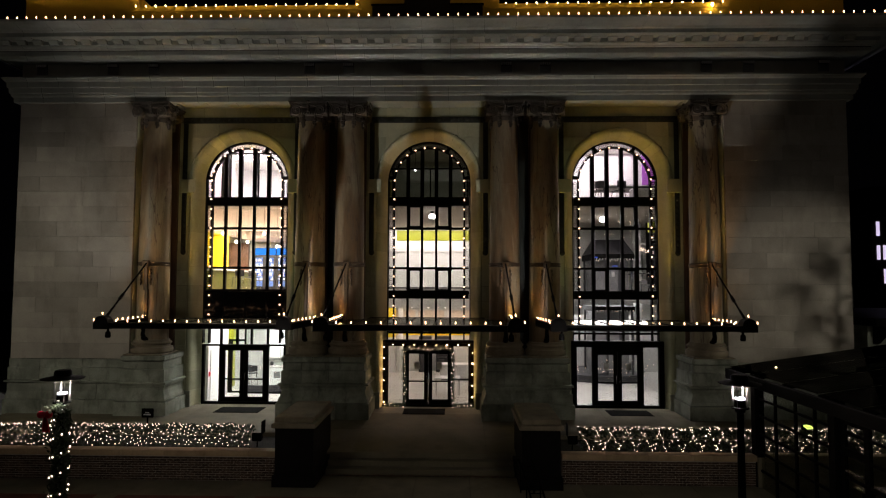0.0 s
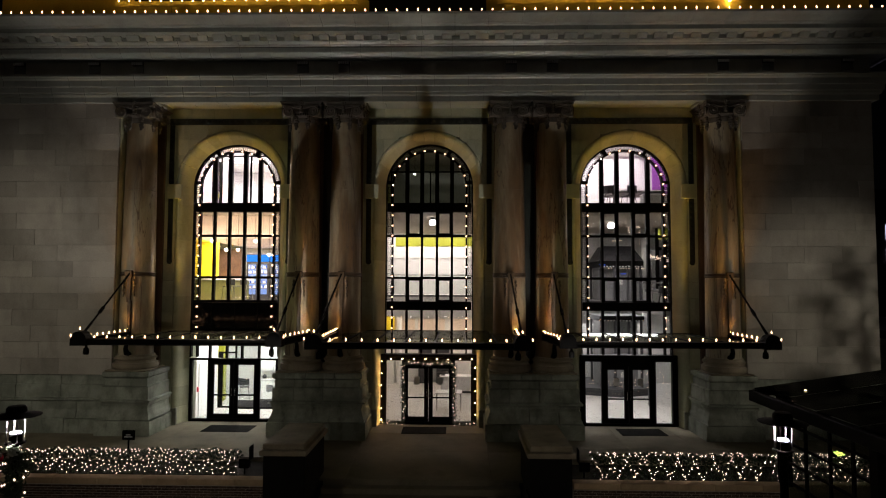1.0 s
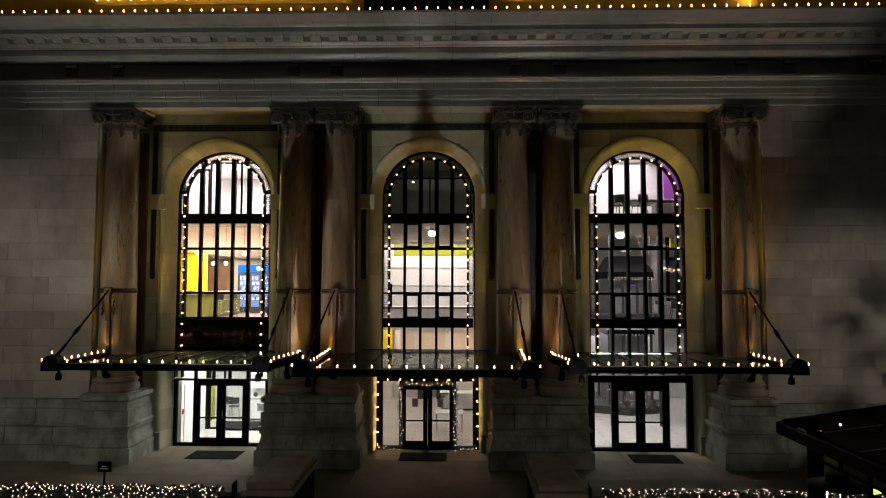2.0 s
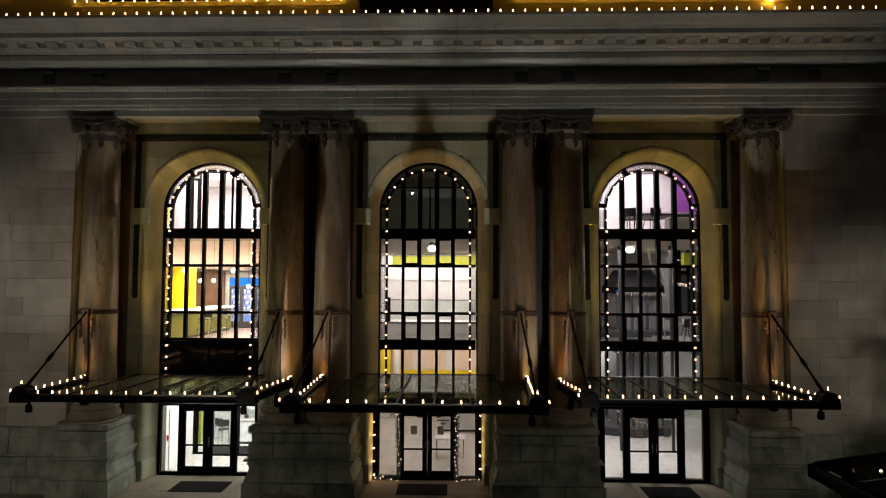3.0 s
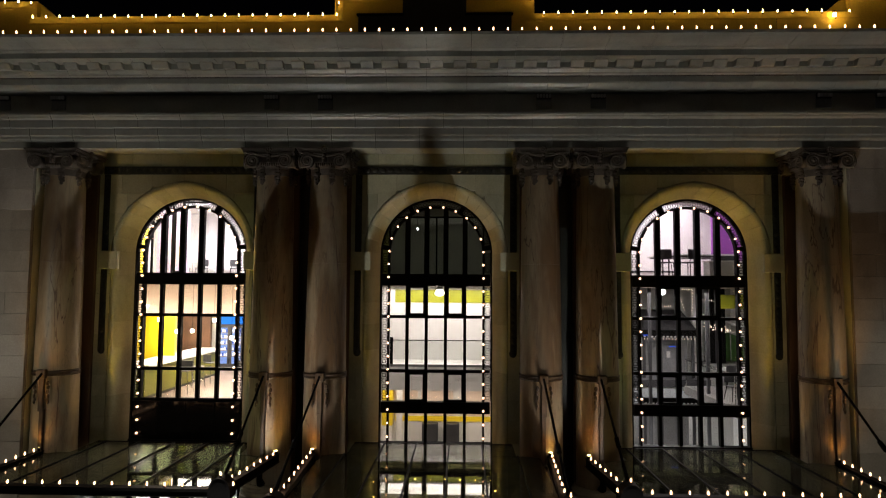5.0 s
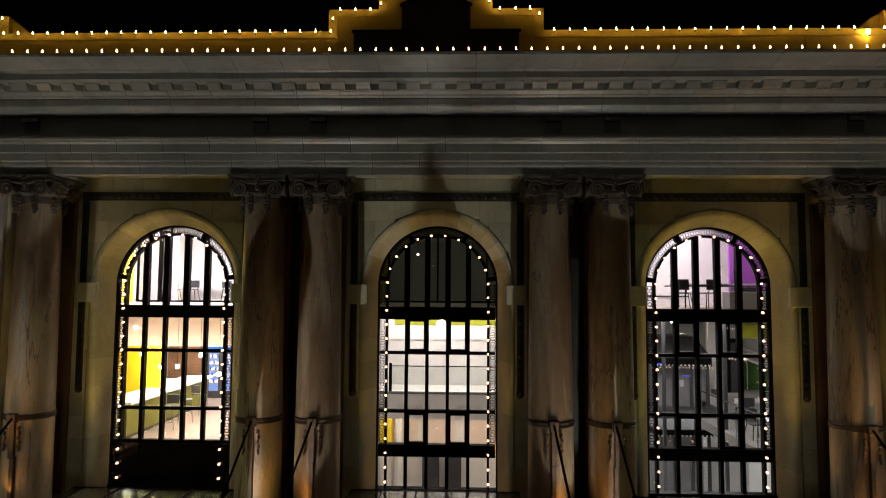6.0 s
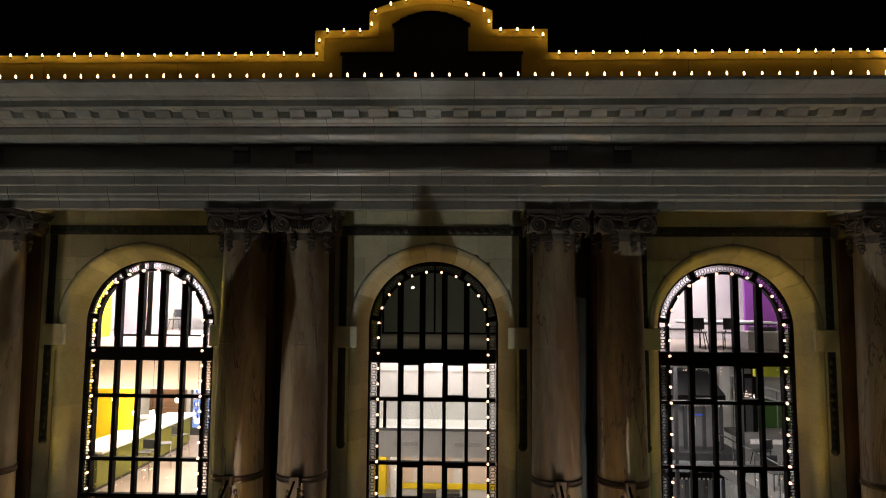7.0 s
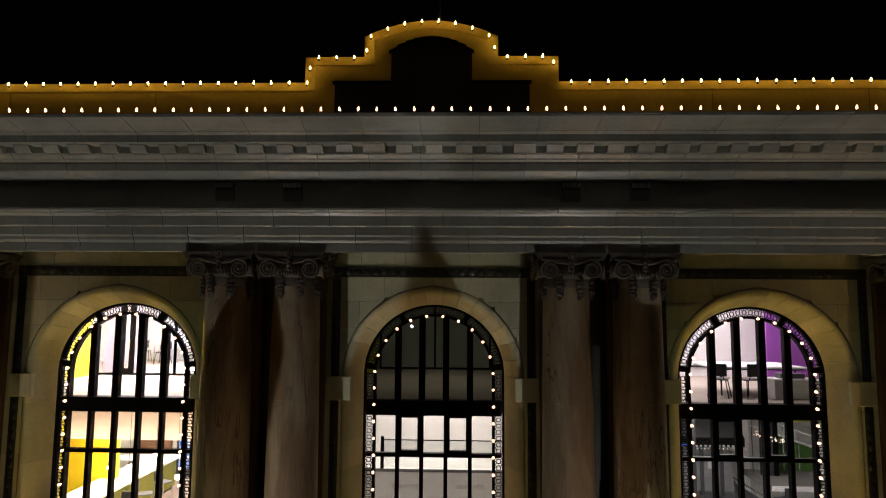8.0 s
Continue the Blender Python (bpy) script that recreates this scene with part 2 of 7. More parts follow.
PLASTER = plain("white_plaster", (0.78, 0.77, 0.75), (0.72, 0.71, 0.69), 0.7, 0, 0.8, 12, 0.08, 0.004, 0.06, speck=0.03)
GREYWALL = plain("light_grey_plaster", (0.55, 0.54, 0.52), (0.50, 0.49, 0.47), 0.7, 0, 0.8, 12, 0.08, 0.004, 0.08, speck=0.03)
YELLOW = plain("yellow_paint", (0.92, 0.69, 0.022), (0.86, 0.64, 0.02), 0.5, 0, 0.8, 12, 0.05, 0.004, 0.05, speck=0.03)
LIME = plain("lime_laminate", (0.30, 0.32, 0.02), (0.27, 0.285, 0.018), 0.4, 0, 0.8, 12, 0.05, 0.004, 0.05, speck=0.03)
PURPLE = plain("purple_paint", (0.34, 0.08, 0.44), (0.30, 0.07, 0.39), 0.6, 0, 0.8, 12, 0.05, 0.004, 0.05, speck=0.03)
PINK = plain("pale_pink_panel", (0.78, 0.64, 0.54), (0.74, 0.60, 0.50), 0.5, 0, 0.8, 12, 0.05, 0.004, 0.05, speck=0.03)
CHARCOAL = plain("charcoal_metal", (0.05, 0.05, 0.055), (0.04, 0.04, 0.045), 0.5, 0.2, 1.5, 25, 0.1, 0.004, 0.15)
SLATE = plain("grey_laminate", (0.22, 0.22, 0.225), (0.18, 0.18, 0.185), 0.5, 0, 1.5, 25, 0.1, 0.004, 0.15)
OAK = plain("light_floor_board", (0.25, 0.19, 0.16), (0.20, 0.152, 0.128), 0.5, 0, 0.8, 20, 0.1, 0.004, 0.15, speck=0.03)
CARPET = plain("grey_carpet", (0.20, 0.195, 0.185), (0.16, 0.155, 0.15), 0.95, 0, 1.0, 60, 0.4, 0.006, 0.15)
PALECARPET = plain("beige_carpet", (0.42, 0.36, 0.30), (0.37, 0.31, 0.26), 0.95, 0, 1.0, 60, 0.3, 0.006, 0.1)
TILE = plain("pale_terrazzo_tile", (0.58, 0.56, 0.53), (0.50, 0.48, 0.45), 0.3, 0, 0.8, 40, 0.05, 0.003, 0.15, piece=0.06, speck=0.03)
WHITETOP = plain("white_laminate", (0.82, 0.82, 0.81), (0.78, 0.78, 0.77), 0.35, 0, 1.0, 20, 0.05, 0.003, 0.04, speck=0.03)
CHROME = plain("brushed_steel", (0.6, 0.6, 0.6), (0.5, 0.5, 0.5), 0.25, 1.0, 2, 30, 0.05, 0.003, 0.1)
RED = plain("red_velvet_ribbon", (0.80, 0.01, 0.035), (0.65, 0.008, 0.03), 0.6, 0, 5, 40, 0.1, 0.004, 0.1)
WOOD = plain("brown_wood_slat", (0.22, 0.11, 0.06), (0.15, 0.075, 0.04), 0.5, 0, 2, 25, 0.2, 0.004, 0.2)
RUBBER = plain("black_door_mat", (0.008, 0.008, 0.008), (0.012, 0.012, 0.012), 0.95, 0, 2, 60, 0.5, 0.006, 0.1)
RUBBER.node_tree.nodes["Principled BSDF"].inputs["Specular IOR Level"].default_value = 0.05
GREENFAB = plain("green_upholstery", (0.065, 0.17, 0.03), (0.05, 0.14, 0.024), 0.9, 0, 2, 60, 0.3, 0.004, 0.1)
WHITECAR = plain("white_car_paint", (0.75, 0.75, 0.76), (0.70, 0.70, 0.71), 0.2, 0, 1, 20, 0.0, speck=0.03)
PANE = clear_glass("window_glass", (0.93, 0.95, 0.94))
CANOPY_GLASS = clear_glass("canopy_glass", (0.46, 0.48, 0.32), 2.0, 0.025, 0.36, 0.6)
SHELTER_GLASS = clear_glass("shelter_glass", (0.80, 0.82, 0.79), 1.18, 0.03, 0.0)
ROOF_GLASS = clear_glass("shelter_roof_glass", (0.20, 0.21, 0.19), 1.18, 0.03, 0.0, 0.12)
BULB = glowing("warm_bulb", (1.0, 0.56, 0.28), 9.0)
BULB_AMBER = glowing("amber_bulb", (1.0, 0.68, 0.22), 20.0)
DROPBULB = glowing("amber_drop_bulb", (1.0, 0.66, 0.20), 60.0)
MINI = glowing("mini_light", (1.0, 0.72, 0.54), 5.0)
LAMPWHITE = glowing("cool_lamp", (0.86, 0.88, 1.0), 9.0)
PENDANT = glowing("pendant_globe", (1.0, 0.88, 0.68), 14.0)
DISC = glowing("ceiling_disc", (1.0, 0.97, 0.93), 12.0)
SCREEN = glowing("blue_screen", (0.05, 0.13, 0.80), 0.9)
COOLER = glowing("cooler_shelf_light", (0.30, 0.46, 0.95), 1.05)
SCREEN_CYAN = glowing("cyan_screen", (0.03, 0.26, 0.95), 1.5)
FARWIN = glowing("far_window_glow", (0.75, 0.68, 0.95), 0.9)
GREENGLOW = glowing("lime_lit_leaf_glow", (0.65, 1.0, 0.15), 3.0)
WINDOW_WARM = glowing("warm_lamp", (1.0, 0.75, 0.4), 6.0)


# ---- building helpers ----
BASE = {}


def thing(name, at=(0, 0, 0), label="", category="", group="", kind=""):
    ob = new(name)
    ob.empty_display_size = 0.2
    ob.location = at
    BASE[ob] = Vector(at)
    return tagged(ob, label, category, group, kind)


def link_mesh(name, me, parent):
    ob = new(name, me)
    if parent is not None:
        ob.parent = parent
        BASE[ob] = BASE[parent]
    else:
        BASE[ob] = Vector((0, 0, 0))
    return ob


def part(name, bm, material, parent, label="", smooth=False):
    """One mesh, given in the world's metres, under a thing or a part."""
    me = bpy.data.meshes.new(name)
    if parent is not None:
        bmesh.ops.translate(bm, verts=bm.verts, vec=-BASE[parent])
    bmesh.ops.recalc_face_normals(bm, faces=bm.faces)
    bm.to_mesh(me)
    bm.free()
    for mt in material if isinstance(material, (list, tuple)) else [material]:
        me.materials.append(mt)
    if smooth:
        me.polygons.foreach_set("use_smooth", [True] * len(me.polygons))
        if len(me.edges) < 60000:
            me.set_sharp_from_angle(angle=radians(40))
    ob = link_mesh(name, me, parent)
    return tagged(ob, label)


def single(name, bm, material, at, label, category, group="", kind="", smooth=False):
    """A thing of one mesh, with its origin at its base."""
    bmesh.ops.translate(bm, verts=bm.verts, vec=-Vector(at))
    ob = part(name, bm, material, None, "", smooth)
    ob.location = at
    BASE[ob] = Vector(at)
    return tagged(ob, label, category, group, kind)


def box(bm, x0, x1, y0, y1, z0, z1, bevel=0.0, mat=0):
    vs = [bm.verts.new((x, y, z)) for z in (z0, z1) for y in (y0, y1) for x in (x0, x1)]
    fs = [bm.faces.new([vs[i] for i in q]) for q in ((0, 2, 3, 1), (4, 5, 7, 6), (0, 1, 5, 4), (2, 6, 7, 3), (0, 4, 6, 2), (1, 3, 7, 5))]
    for f in fs:
        f.material_index = mat
    if bevel:
        es = {e for f in fs for e in f.edges}
        bmesh.ops.bevel(bm, geom=list(es), offset=bevel, segments=1, affect="EDGES")
    return bm


def boxed(*a, **k):
    return box(bmesh.new(), *a, **k)


def prism(bm, pts, y0, y1, axis="y", mat=0):
    """A polygon in x,z (or y,z for axis x, x,y for axis z) drawn out between two planes."""
    def at(p, d):
        return {"y": (p[0], d, p[1]), "x": (d, p[0], p[1]), "z": (p[0], p[1], d)}[axis]
    a = [bm.verts.new(at(p, y0)) for p in pts]
    b = [bm.verts.new(at(p, y1)) for p in pts]
    n = len(pts)
    fs = [bm.faces.new(a), bm.faces.new(b[::-1])]
    for i in range(n):
        fs.append(bm.faces.new((a[i], b[i], b[(i + 1) % n], a[(i + 1) % n])))
    for f in fs:
        f.material_index = mat
    return bm


def lathe(bm, prof, cx=0, cy=0, seg=24, mat=0, a0=0.0, a1=2 * math.pi):
    full = abs(a1 - a0 - 2 * math.pi) < 1e-6
    n = seg if full else seg + 1
    rings = []
    for r, z in prof:
        rings.append([bm.verts.new((cx + r * math.cos(a0 + (a1 - a0) * i / seg), cy + r * math.sin(a0 + (a1 - a0) * i / seg), z)) for i in range(n)])
    for k in range(len(rings) - 1):
        for i in range(seg if full else seg):
            j = (i + 1) % n
            bm.faces.new((rings[k][i], rings[k][j], rings[k + 1][j], rings[k + 1][i])).material_index = mat
    for ring, r in ((rings[0], prof[0][0]), (rings[-1], prof[-1][0])):
        if r > 1e-4 and full:
            bm.faces.new(ring).material_index = mat
    return bm


def tube(bm, p, q, r0, r1=None, seg=8, mat=0):
    p, q = Vector(p), Vector(q)
    r1 = r0 if r1 is None else r1
    m = (q - p).to_track_quat("Z", "Y").to_matrix()
    rings = [[bm.verts.new(c + m @ Vector((r * math.cos(2 * math.pi * i / seg), r * math.sin(2 * math.pi * i / seg), 0))) for i in range(seg)] for c, r in ((p, r0), (q, r1))]
    for i in range(seg):
        bm.faces.new((rings[0][i], rings[0][(i + 1) % seg], rings[1][(i + 1) % seg], rings[1][i])).material_index = mat
    bm.faces.new(rings[0]).material_index = mat
    bm.faces.new(rings[1][::-1]).material_index = mat
    return bm


def rope(bm, pts, radii, seg=6, mat=0):
    """A tube along a line of points with its own radius at each."""
    pts = [Vector(p) for p in pts]
    rings = []
    for i, c in enumerate(pts):
        d = (pts[min(i + 1, len(pts) - 1)] - pts[max(i - 1, 0)]).normalized()
        side = d.cross(Vector((0, 1, 0)))
        if side.length < 1e-3:
            side = d.cross(Vector((1, 0, 0)))
        side.normalize()
        up = side.cross(d)
        r = radii[i] if isinstance(radii, (list, tuple)) else radii
        rings.append([bm.verts.new(c + r * (side * math.cos(2 * math.pi * k / seg) + up * math.sin(2 * math.pi * k / seg))) for k in range(seg)])
    for a, b in zip(rings, rings[1:]):
        for k in range(seg):
            bm.faces.new((a[k], a[(k + 1) % seg], b[(k + 1) % seg], b[k])).material_index = mat
    bm.faces.new(rings[0]).material_index = mat
    bm.faces.new(rings[-1][::-1]).material_index = mat
    return bm


def ball(bm, c, rx, ry=None, rz=None, u=8, v=5, mat=0):
    m = Matrix.Translation(c) @ Matrix.Diagonal((rx, ry or rx, rz or rx, 1))
    before = set(bm.faces)
    bmesh.ops.create_uvsphere(bm, u_segments=u, v_segments=v, radius=1, matrix=m)
    if mat:
        for f in set(bm.faces) - before:
            f.material_index = mat
    return bm


def sweep_u(bm, prof, hx, fy, back, x0, x1):
    """A moulding of profile (out, z) along the front between x0 and x1; at the building's corners it is mitred and runs back along the side."""
    def line(x, corner, s):
        return [(x + (s * o if corner else 0), fy - o, z) for o, z in prof]
    left, right = x0 <= -hx + 1e-6, x1 >= hx - 1e-6
    rows = []
    if left:
        rows.append([(-hx - o, back, z) for o, z in prof])
    rows.append(line(x0, left, -1))
    rows.append(line(x1, right, 1))
    if right:
        rows.append([(hx + o, back, z) for o, z in prof])
    vs = [[bm.verts.new(p) for p in r] for r in rows]
    n = len(prof)
    for a, b in zip(vs, vs[1:]):
        for i in range(n):
            bm.faces.new((a[i], a[(i + 1) % n], b[(i + 1) % n], b[i]))
    bm.faces.new(vs[0])
    bm.faces.new(vs[-1][::-1])
    return bm


# ---- the building's shell ----
HX, FY = 15.55, -1.95          # half width and front plane of the wings
BAYS = (-7.39, 0.03, 7.46)      # middles of the three windows
WIDE = {-7.39: 1.022, 0.03: 1.004, 7.46: 1.024}   # the side windows are a little wider
PANELS = (-7.45, 0.03, 7.49)    # middles of the bordered panels
COLS = (-10.42, -4.43, -2.93, 2.95, 4.46, 10.44)
BAY_Y = -0.67                   # face of the recessed bays
R_OUT, R_IN, SPRING = 2.08, 1.64, 8.92
REAR = 12.0

shell = thing("wall_front", (0, -1.0, 0), "pale limestone station front with three arched bays", "wall", kind="structure")
# solid core behind the facing stones: wings and back parts
for s in (-1, 1):
    a, b = sorted((s * 11.05, s * (HX - 0.06)))
    part("wing_core", boxed(a, b, FY + 0.1, 0.28, -0.9, 11.75), DARKCORE, shell)
    part("side_wall", boxed(*sorted((s * (HX - 0.06), s * HX)), FY + 0.1, REAR, -0.9, 11.75), ASHLAR, shell, "pale limestone side wall")
part("rear_wall", boxed(-HX, HX, REAR - 0.3, REAR, -0.9, 14), ASHLAR, shell)
edges = [-11.05, -9.55, -5.37, -2.06, 2.15, 5.41, 9.59, 11.05]
for k in range(0, 8, 2):
    part("pier_core", boxed(edges[k] - (0.0 if k == 0 else 0.05), edges[k + 1] + (0.0 if k == 6 else 0.05), BAY_Y + 0.1, 0.28, -0.1, 11.75), DARKCORE, shell)
for cx in BAYS:
    bm = bmesh.new()
    n = 16
    pts = [(cx - 2.20, 11.75)] + [(cx - 2.20 * math.cos(math.pi * i / n), SPRING + 2.15 * math.sin(math.pi * i / n)) for i in range(n + 1)] + [(cx + 2.20, 11.75)]
    prism(bm, pts, BAY_Y + 0.1, 0.28)
    part("arch_core", bm, DARKCORE, shell)


def stones(parent, x0, x1, z0, z1, y, material, course=0.56, length=1.45, thick=0.11, seed=1, name="stone_block"):
    """A wall of facing stones, each its own piece, with open joints."""
    rnd = random.Random(seed)
    rows = max(1, round((z1 - z0) / course))
    h = (z1 - z0) / rows
    for r in range(rows):
        x = x0
        first = True
        while x < x1 - 0.01:
            w = length * rnd.uniform(0.75, 1.25) * (0.55 if first and r % 2 else 1.0)
            first = False
            e = x + w
            if x1 - e < 0.45:
                e = x1
            d = rnd.uniform(-0.004, 0.004)
            part(name, boxed(x + 0.002, e - 0.002, y + d, y + thick, z0 + r * h + 0.002, z0 + (r + 1) * h - 0.002, 0.004), material, parent)
            x = e


stones(shell, -HX, -11.05, 2.0, 11.70, FY, ASHLAR, seed=3)
stones(shell, 11.05, HX, 2.0, 11.70, FY, ASHLAR, seed=4)
# returns of the wings into the recess
for s in (-1, 1):
    a, b = sorted((s * 11.045, s * 11.10))
    part("wing_return", boxed(a, b, FY + 0.11, BAY_Y, 0.0, 11.7), BAYSTONE, shell)


def bay_stones(parent, cx, x0, x1, seed):
    """Facing stones of one bay, cut to the arch."""
    rnd = random.Random(seed)
    rows = 20
    h = 11.82 / rows

    def reach(z):
        if z <= SPRING:
            return R_OUT * WIDE[cx]
        if z >= SPRING + R_OUT:
            return 0.0
        return WIDE[cx] * math.sqrt(R_OUT ** 2 - (z - SPRING) ** 2)
    for r in range(rows):
        za, zb = r * h + 0.003, (r + 1) * h - 0.003
        for s in (-1, 1):
            edge = x0 if s < 0 else x1
            span = abs(edge - cx)
            cuts = [0.0]
            u = rnd.uniform(0.5, 0.9) if r % 2 else rnd.uniform(0.9, 1.3)
            while u < span - 0.4:
                cuts.append(u)
                u += rnd.uniform(0.75, 1.1)
            cuts.append(span)
            for a, b in zip(cuts, cuts[1:]):
                inner = [(max(a, reach(za + (zb - za) * i / 6)), za + (zb - za) * i / 6) for i in range(7)]
                inner = [(max(u0, a) + 0.003, z) for u0, z in inner if u0 < b - 0.02]
                if len(inner) < 2:
                    continue
                pts = [(cx + s * (b - 0.003), inner[0][1])] + [(cx + s * u0, z) for u0, z in inner] + [(cx + s * (b - 0.003), inner[-1][1])]
                part("stone_block", prism(bmesh.new(), pts, BAY_Y + rnd.uniform(-0.003, 0.003), BAY_Y + 0.11), BAYSTONE, parent)


bay_stones(shell, BAYS[0], -11.05, -3.68, 11)
bay_stones(shell, BAYS[1], -3.68, 3.70, 12)
bay_stones(shell, BAYS[2], 3.70, 11.05, 13)

# splayed reveals round the windows: voussoirs and jamb stones
SPLAY = [(R_OUT - 0.02, BAY_Y + 0.02), (R_OUT - 0.025, BAY_Y - 0.004), (R_OUT - 0.05, BAY_Y - 0.012), (R_OUT - 0.10, BAY_Y - 0.006), (R_OUT - 0.16, BAY_Y + 0.04), (R_OUT - 0.21, BAY_Y + 0.14), (R_OUT - 0.26, BAY_Y + 0.30), (R_IN + 0.13, -0.22), (R_IN + 0.02, -0.10), (R_IN + 0.02, 0.20), (R_OUT + 0.06, 0.20), (R_OUT + 0.06, BAY_Y + 0.11)]
for cx in BAYS:
    n = 15
    for k in range(n):
        bm = bmesh.new()
        rings = []
        for i in range(5):
            a = math.pi * (k + i / 4) / n + (0.0018 if i == 0 else -0.0018 if i == 4 else 0)
            rings.append([bm.verts.new((cx + WIDE[cx] * r * math.cos(a), y, SPRING + r * math.sin(a))) for r, y in SPLAY])
        for p, q in zip(rings, rings[1:]):
            for j in range(len(SPLAY)):
                bm.faces.new((p[j], q[j], q[(j + 1) % len(SPLAY)], p[(j + 1) % len(SPLAY)]))
        bm.faces.new(rings[0])
        bm.faces.new(rings[-1][::-1])
        part("voussoir", bm, BAYSTONE, shell, "", True)
    for s in (-1, 1):
        z, j = 0.0, 0
        while z < SPRING - 0.01:
            z2 = min(SPRING, z + (0.75 if j % 2 else 0.62))
            if SPRING - z2 < 0.3:
                z2 = SPRING
            bm = prism(bmesh.new(), [(cx + s * r * WIDE[cx], y) for r, y in SPLAY], z + 0.002, z2 - 0.002, "z")
            part("jamb_stone", bm, BAYSTONE, shell, "", True)
            z, j = z2, j + 1
        # impost block and plinth block
        a, b = sorted((cx + s * 1.86, cx + s * 2.40))
        part("impost", boxed(a, b, BAY_Y - 0.14, BAY_Y - 0.002, 8.40, 8.93, 0.012), BAYSTONE, shell)
        a, b = sorted((cx + s * 1.86, cx + s * 2.20))
        part("plinth_block", boxed(a, b, BAY_Y - 0.10, BAY_Y - 0.002, 0.0, 0.62, 0.015), GREYSTONE, shell)

# carved dark border strips that frame each bay
for cx in PANELS:
    strip = thing("marble_border", (cx, BAY_Y, 11.2), "dark green carved marble border strip round a bay", "border", kind="structure")
    part("head_strip", boxed(cx - 2.36, cx + 2.36, BAY_Y - 0.035, BAY_Y - 0.002, 11.20, 11.44, 0.01), GREEN_MARBLE, strip)
    for s in (-1, 1):
        a, b = sorted((cx + s * 2.15, cx + s * 2.34))
        for za, zb in ((8.93, 11.195), (6.05, 8.40)):
            part("side_strip", boxed(a, b, BAY_Y - 0.035, BAY_Y - 0.002, za, zb, 0.01), GREEN_MARBLE, strip)
        bm = bmesh.new()
        for z in np.arange(6.2, 11.2, 0.22):
            if 8.3 < z < 9.0:
                continue
            ball(bm, (cx + s * 2.23, BAY_Y - 0.035, z), 0.075, 0.03, 0.095, 8, 5)
        ball(bm, (cx + s * 2.23, BAY_Y - 0.03, 6.05), 0.11, 0.05, 0.12, 8, 5)
        part("carved_beads", bm, GREEN_MARBLE, strip, smooth=True)
    bm = bmesh.new()
    for x in np.arange(-2.2, 2.25, 0.22):
        ball(bm, (cx + x, BAY_Y - 0.035, 11.32), 0.095, 0.03, 0.075, 8, 5)
    part("carved_beads", bm, GREEN_MARBLE, strip, smooth=True)

# pilaster strips behind the columns
for cx in COLS:
    part("pilaster", boxed(cx - 0.50, cx + 0.50, BAY_Y - 0.14, BAY_Y - 0.001, 2.0, 11.70, 0.015), BROWN_MARBLE, shell, "dark brown marble pilaster")

for xa, xb in ((-11.04, -10.93), (-3.92, -3.44), (3.46, 3.95), (10.95, 11.04)):
    part("dark_panel", boxed(xa, xb, BAY_Y - 0.06, BAY_Y - 0.001, 2.0, 11.70), GREEN_MARBLE, shell, "dark green marble panel between columns")

# ---- entablature ----
ent = thing("entablature", (0, -2.2, 11.7), "pale grey terracotta entablature with cornice and block courses", "cornice", kind="structure")
part("frieze", sweep_u(bmesh.new(), [(-1.3, 11.86), (-0.02, 11.86), (0.0, 13.65), (-1.3, 13.65)], HX, FY, REAR, -HX, HX), plain("frieze_terracotta", (0.50, 0.475, 0.435), (0.42, 0.40, 0.365), 0.75, 0, 0.5, 18, 0.2, 0.008, 0.3), ent, "darker plain frieze band")
LOWER = [(-1.30, 11.82), (-0.07, 11.82), (-0.06, 11.66), (0.165, 11.66), (0.17, 11.845), (0.205, 11.852), (0.232, 11.895), (0.235, 11.905), (0.24, 11.965), (0.268, 11.972), (0.282, 11.998), (0.284, 12.005), (0.295, 12.165), (-0.02, 12.165)]
UPPER = [(-0.02, 12.17), (0.305, 12.17), (0.338, 12.192), (0.34, 12.205), (0.35, 12.39), (0.375, 12.395), (0.418, 12.445), (0.42, 12.462), (0.445, 12.468), (0.468, 12.50), (0.47, 12.545), (0.43, 12.56), (-0.02, 12.60)]
BED = [(-0.02, 13.185), (0.39, 13.185), (0.45, 13.215), (0.525, 13.285), (0.53, 13.293), (0.555, 13.297), (0.558, 13.318), (0.575, 13.32), (0.585, 13.475), (0.61, 13.48), (0.65, 13.512), (0.652, 13.528), (0.69, 13.533), (0.755, 13.59), (0.76, 13.61), (0.80, 13.615), (0.80, 13.755), (-0.02, 13.755)]
CROWN = [(0.0, 13.76), (1.44, 13.76), (1.445, 13.665), (1.505, 13.66), (1.515, 13.795), (1.535, 13.80), (1.585, 13.832), (1.587, 13.848), (1.605, 13.85), (1.625, 13.862), (1.74, 13.874), (1.84, 13.897), (1.93, 13.925), (2.02, 13.943), (2.10, 13.952), (2.145, 13.956), (2.15, 13.985), (2.16, 13.99), (2.16, 14.02), (0.0, 14.06)]
for nm, prof, pitch, shift in (("architrave_block", LOWER, 1.185, -1.54), ("architrave_block", UPPER, 1.183, -0.89), ("bed_mould_block", BED, 1.064, -1.22), ("cornice_block", CROWN, 1.105, -1.20)):
    xs = [-HX] + [shift + pitch * k for k in range(-14, 18) if abs(shift + pitch * k) < HX - 0.3] + [HX]
    for a, b in zip(xs, xs[1:]):
        part(nm, sweep_u(bmesh.new(), prof, HX, FY, 4.0 if a <= -HX or b >= HX else 0, a + (0 if a <= -HX else 0.005), b - (0 if b >= HX else 0.005)), TERRA, ent)
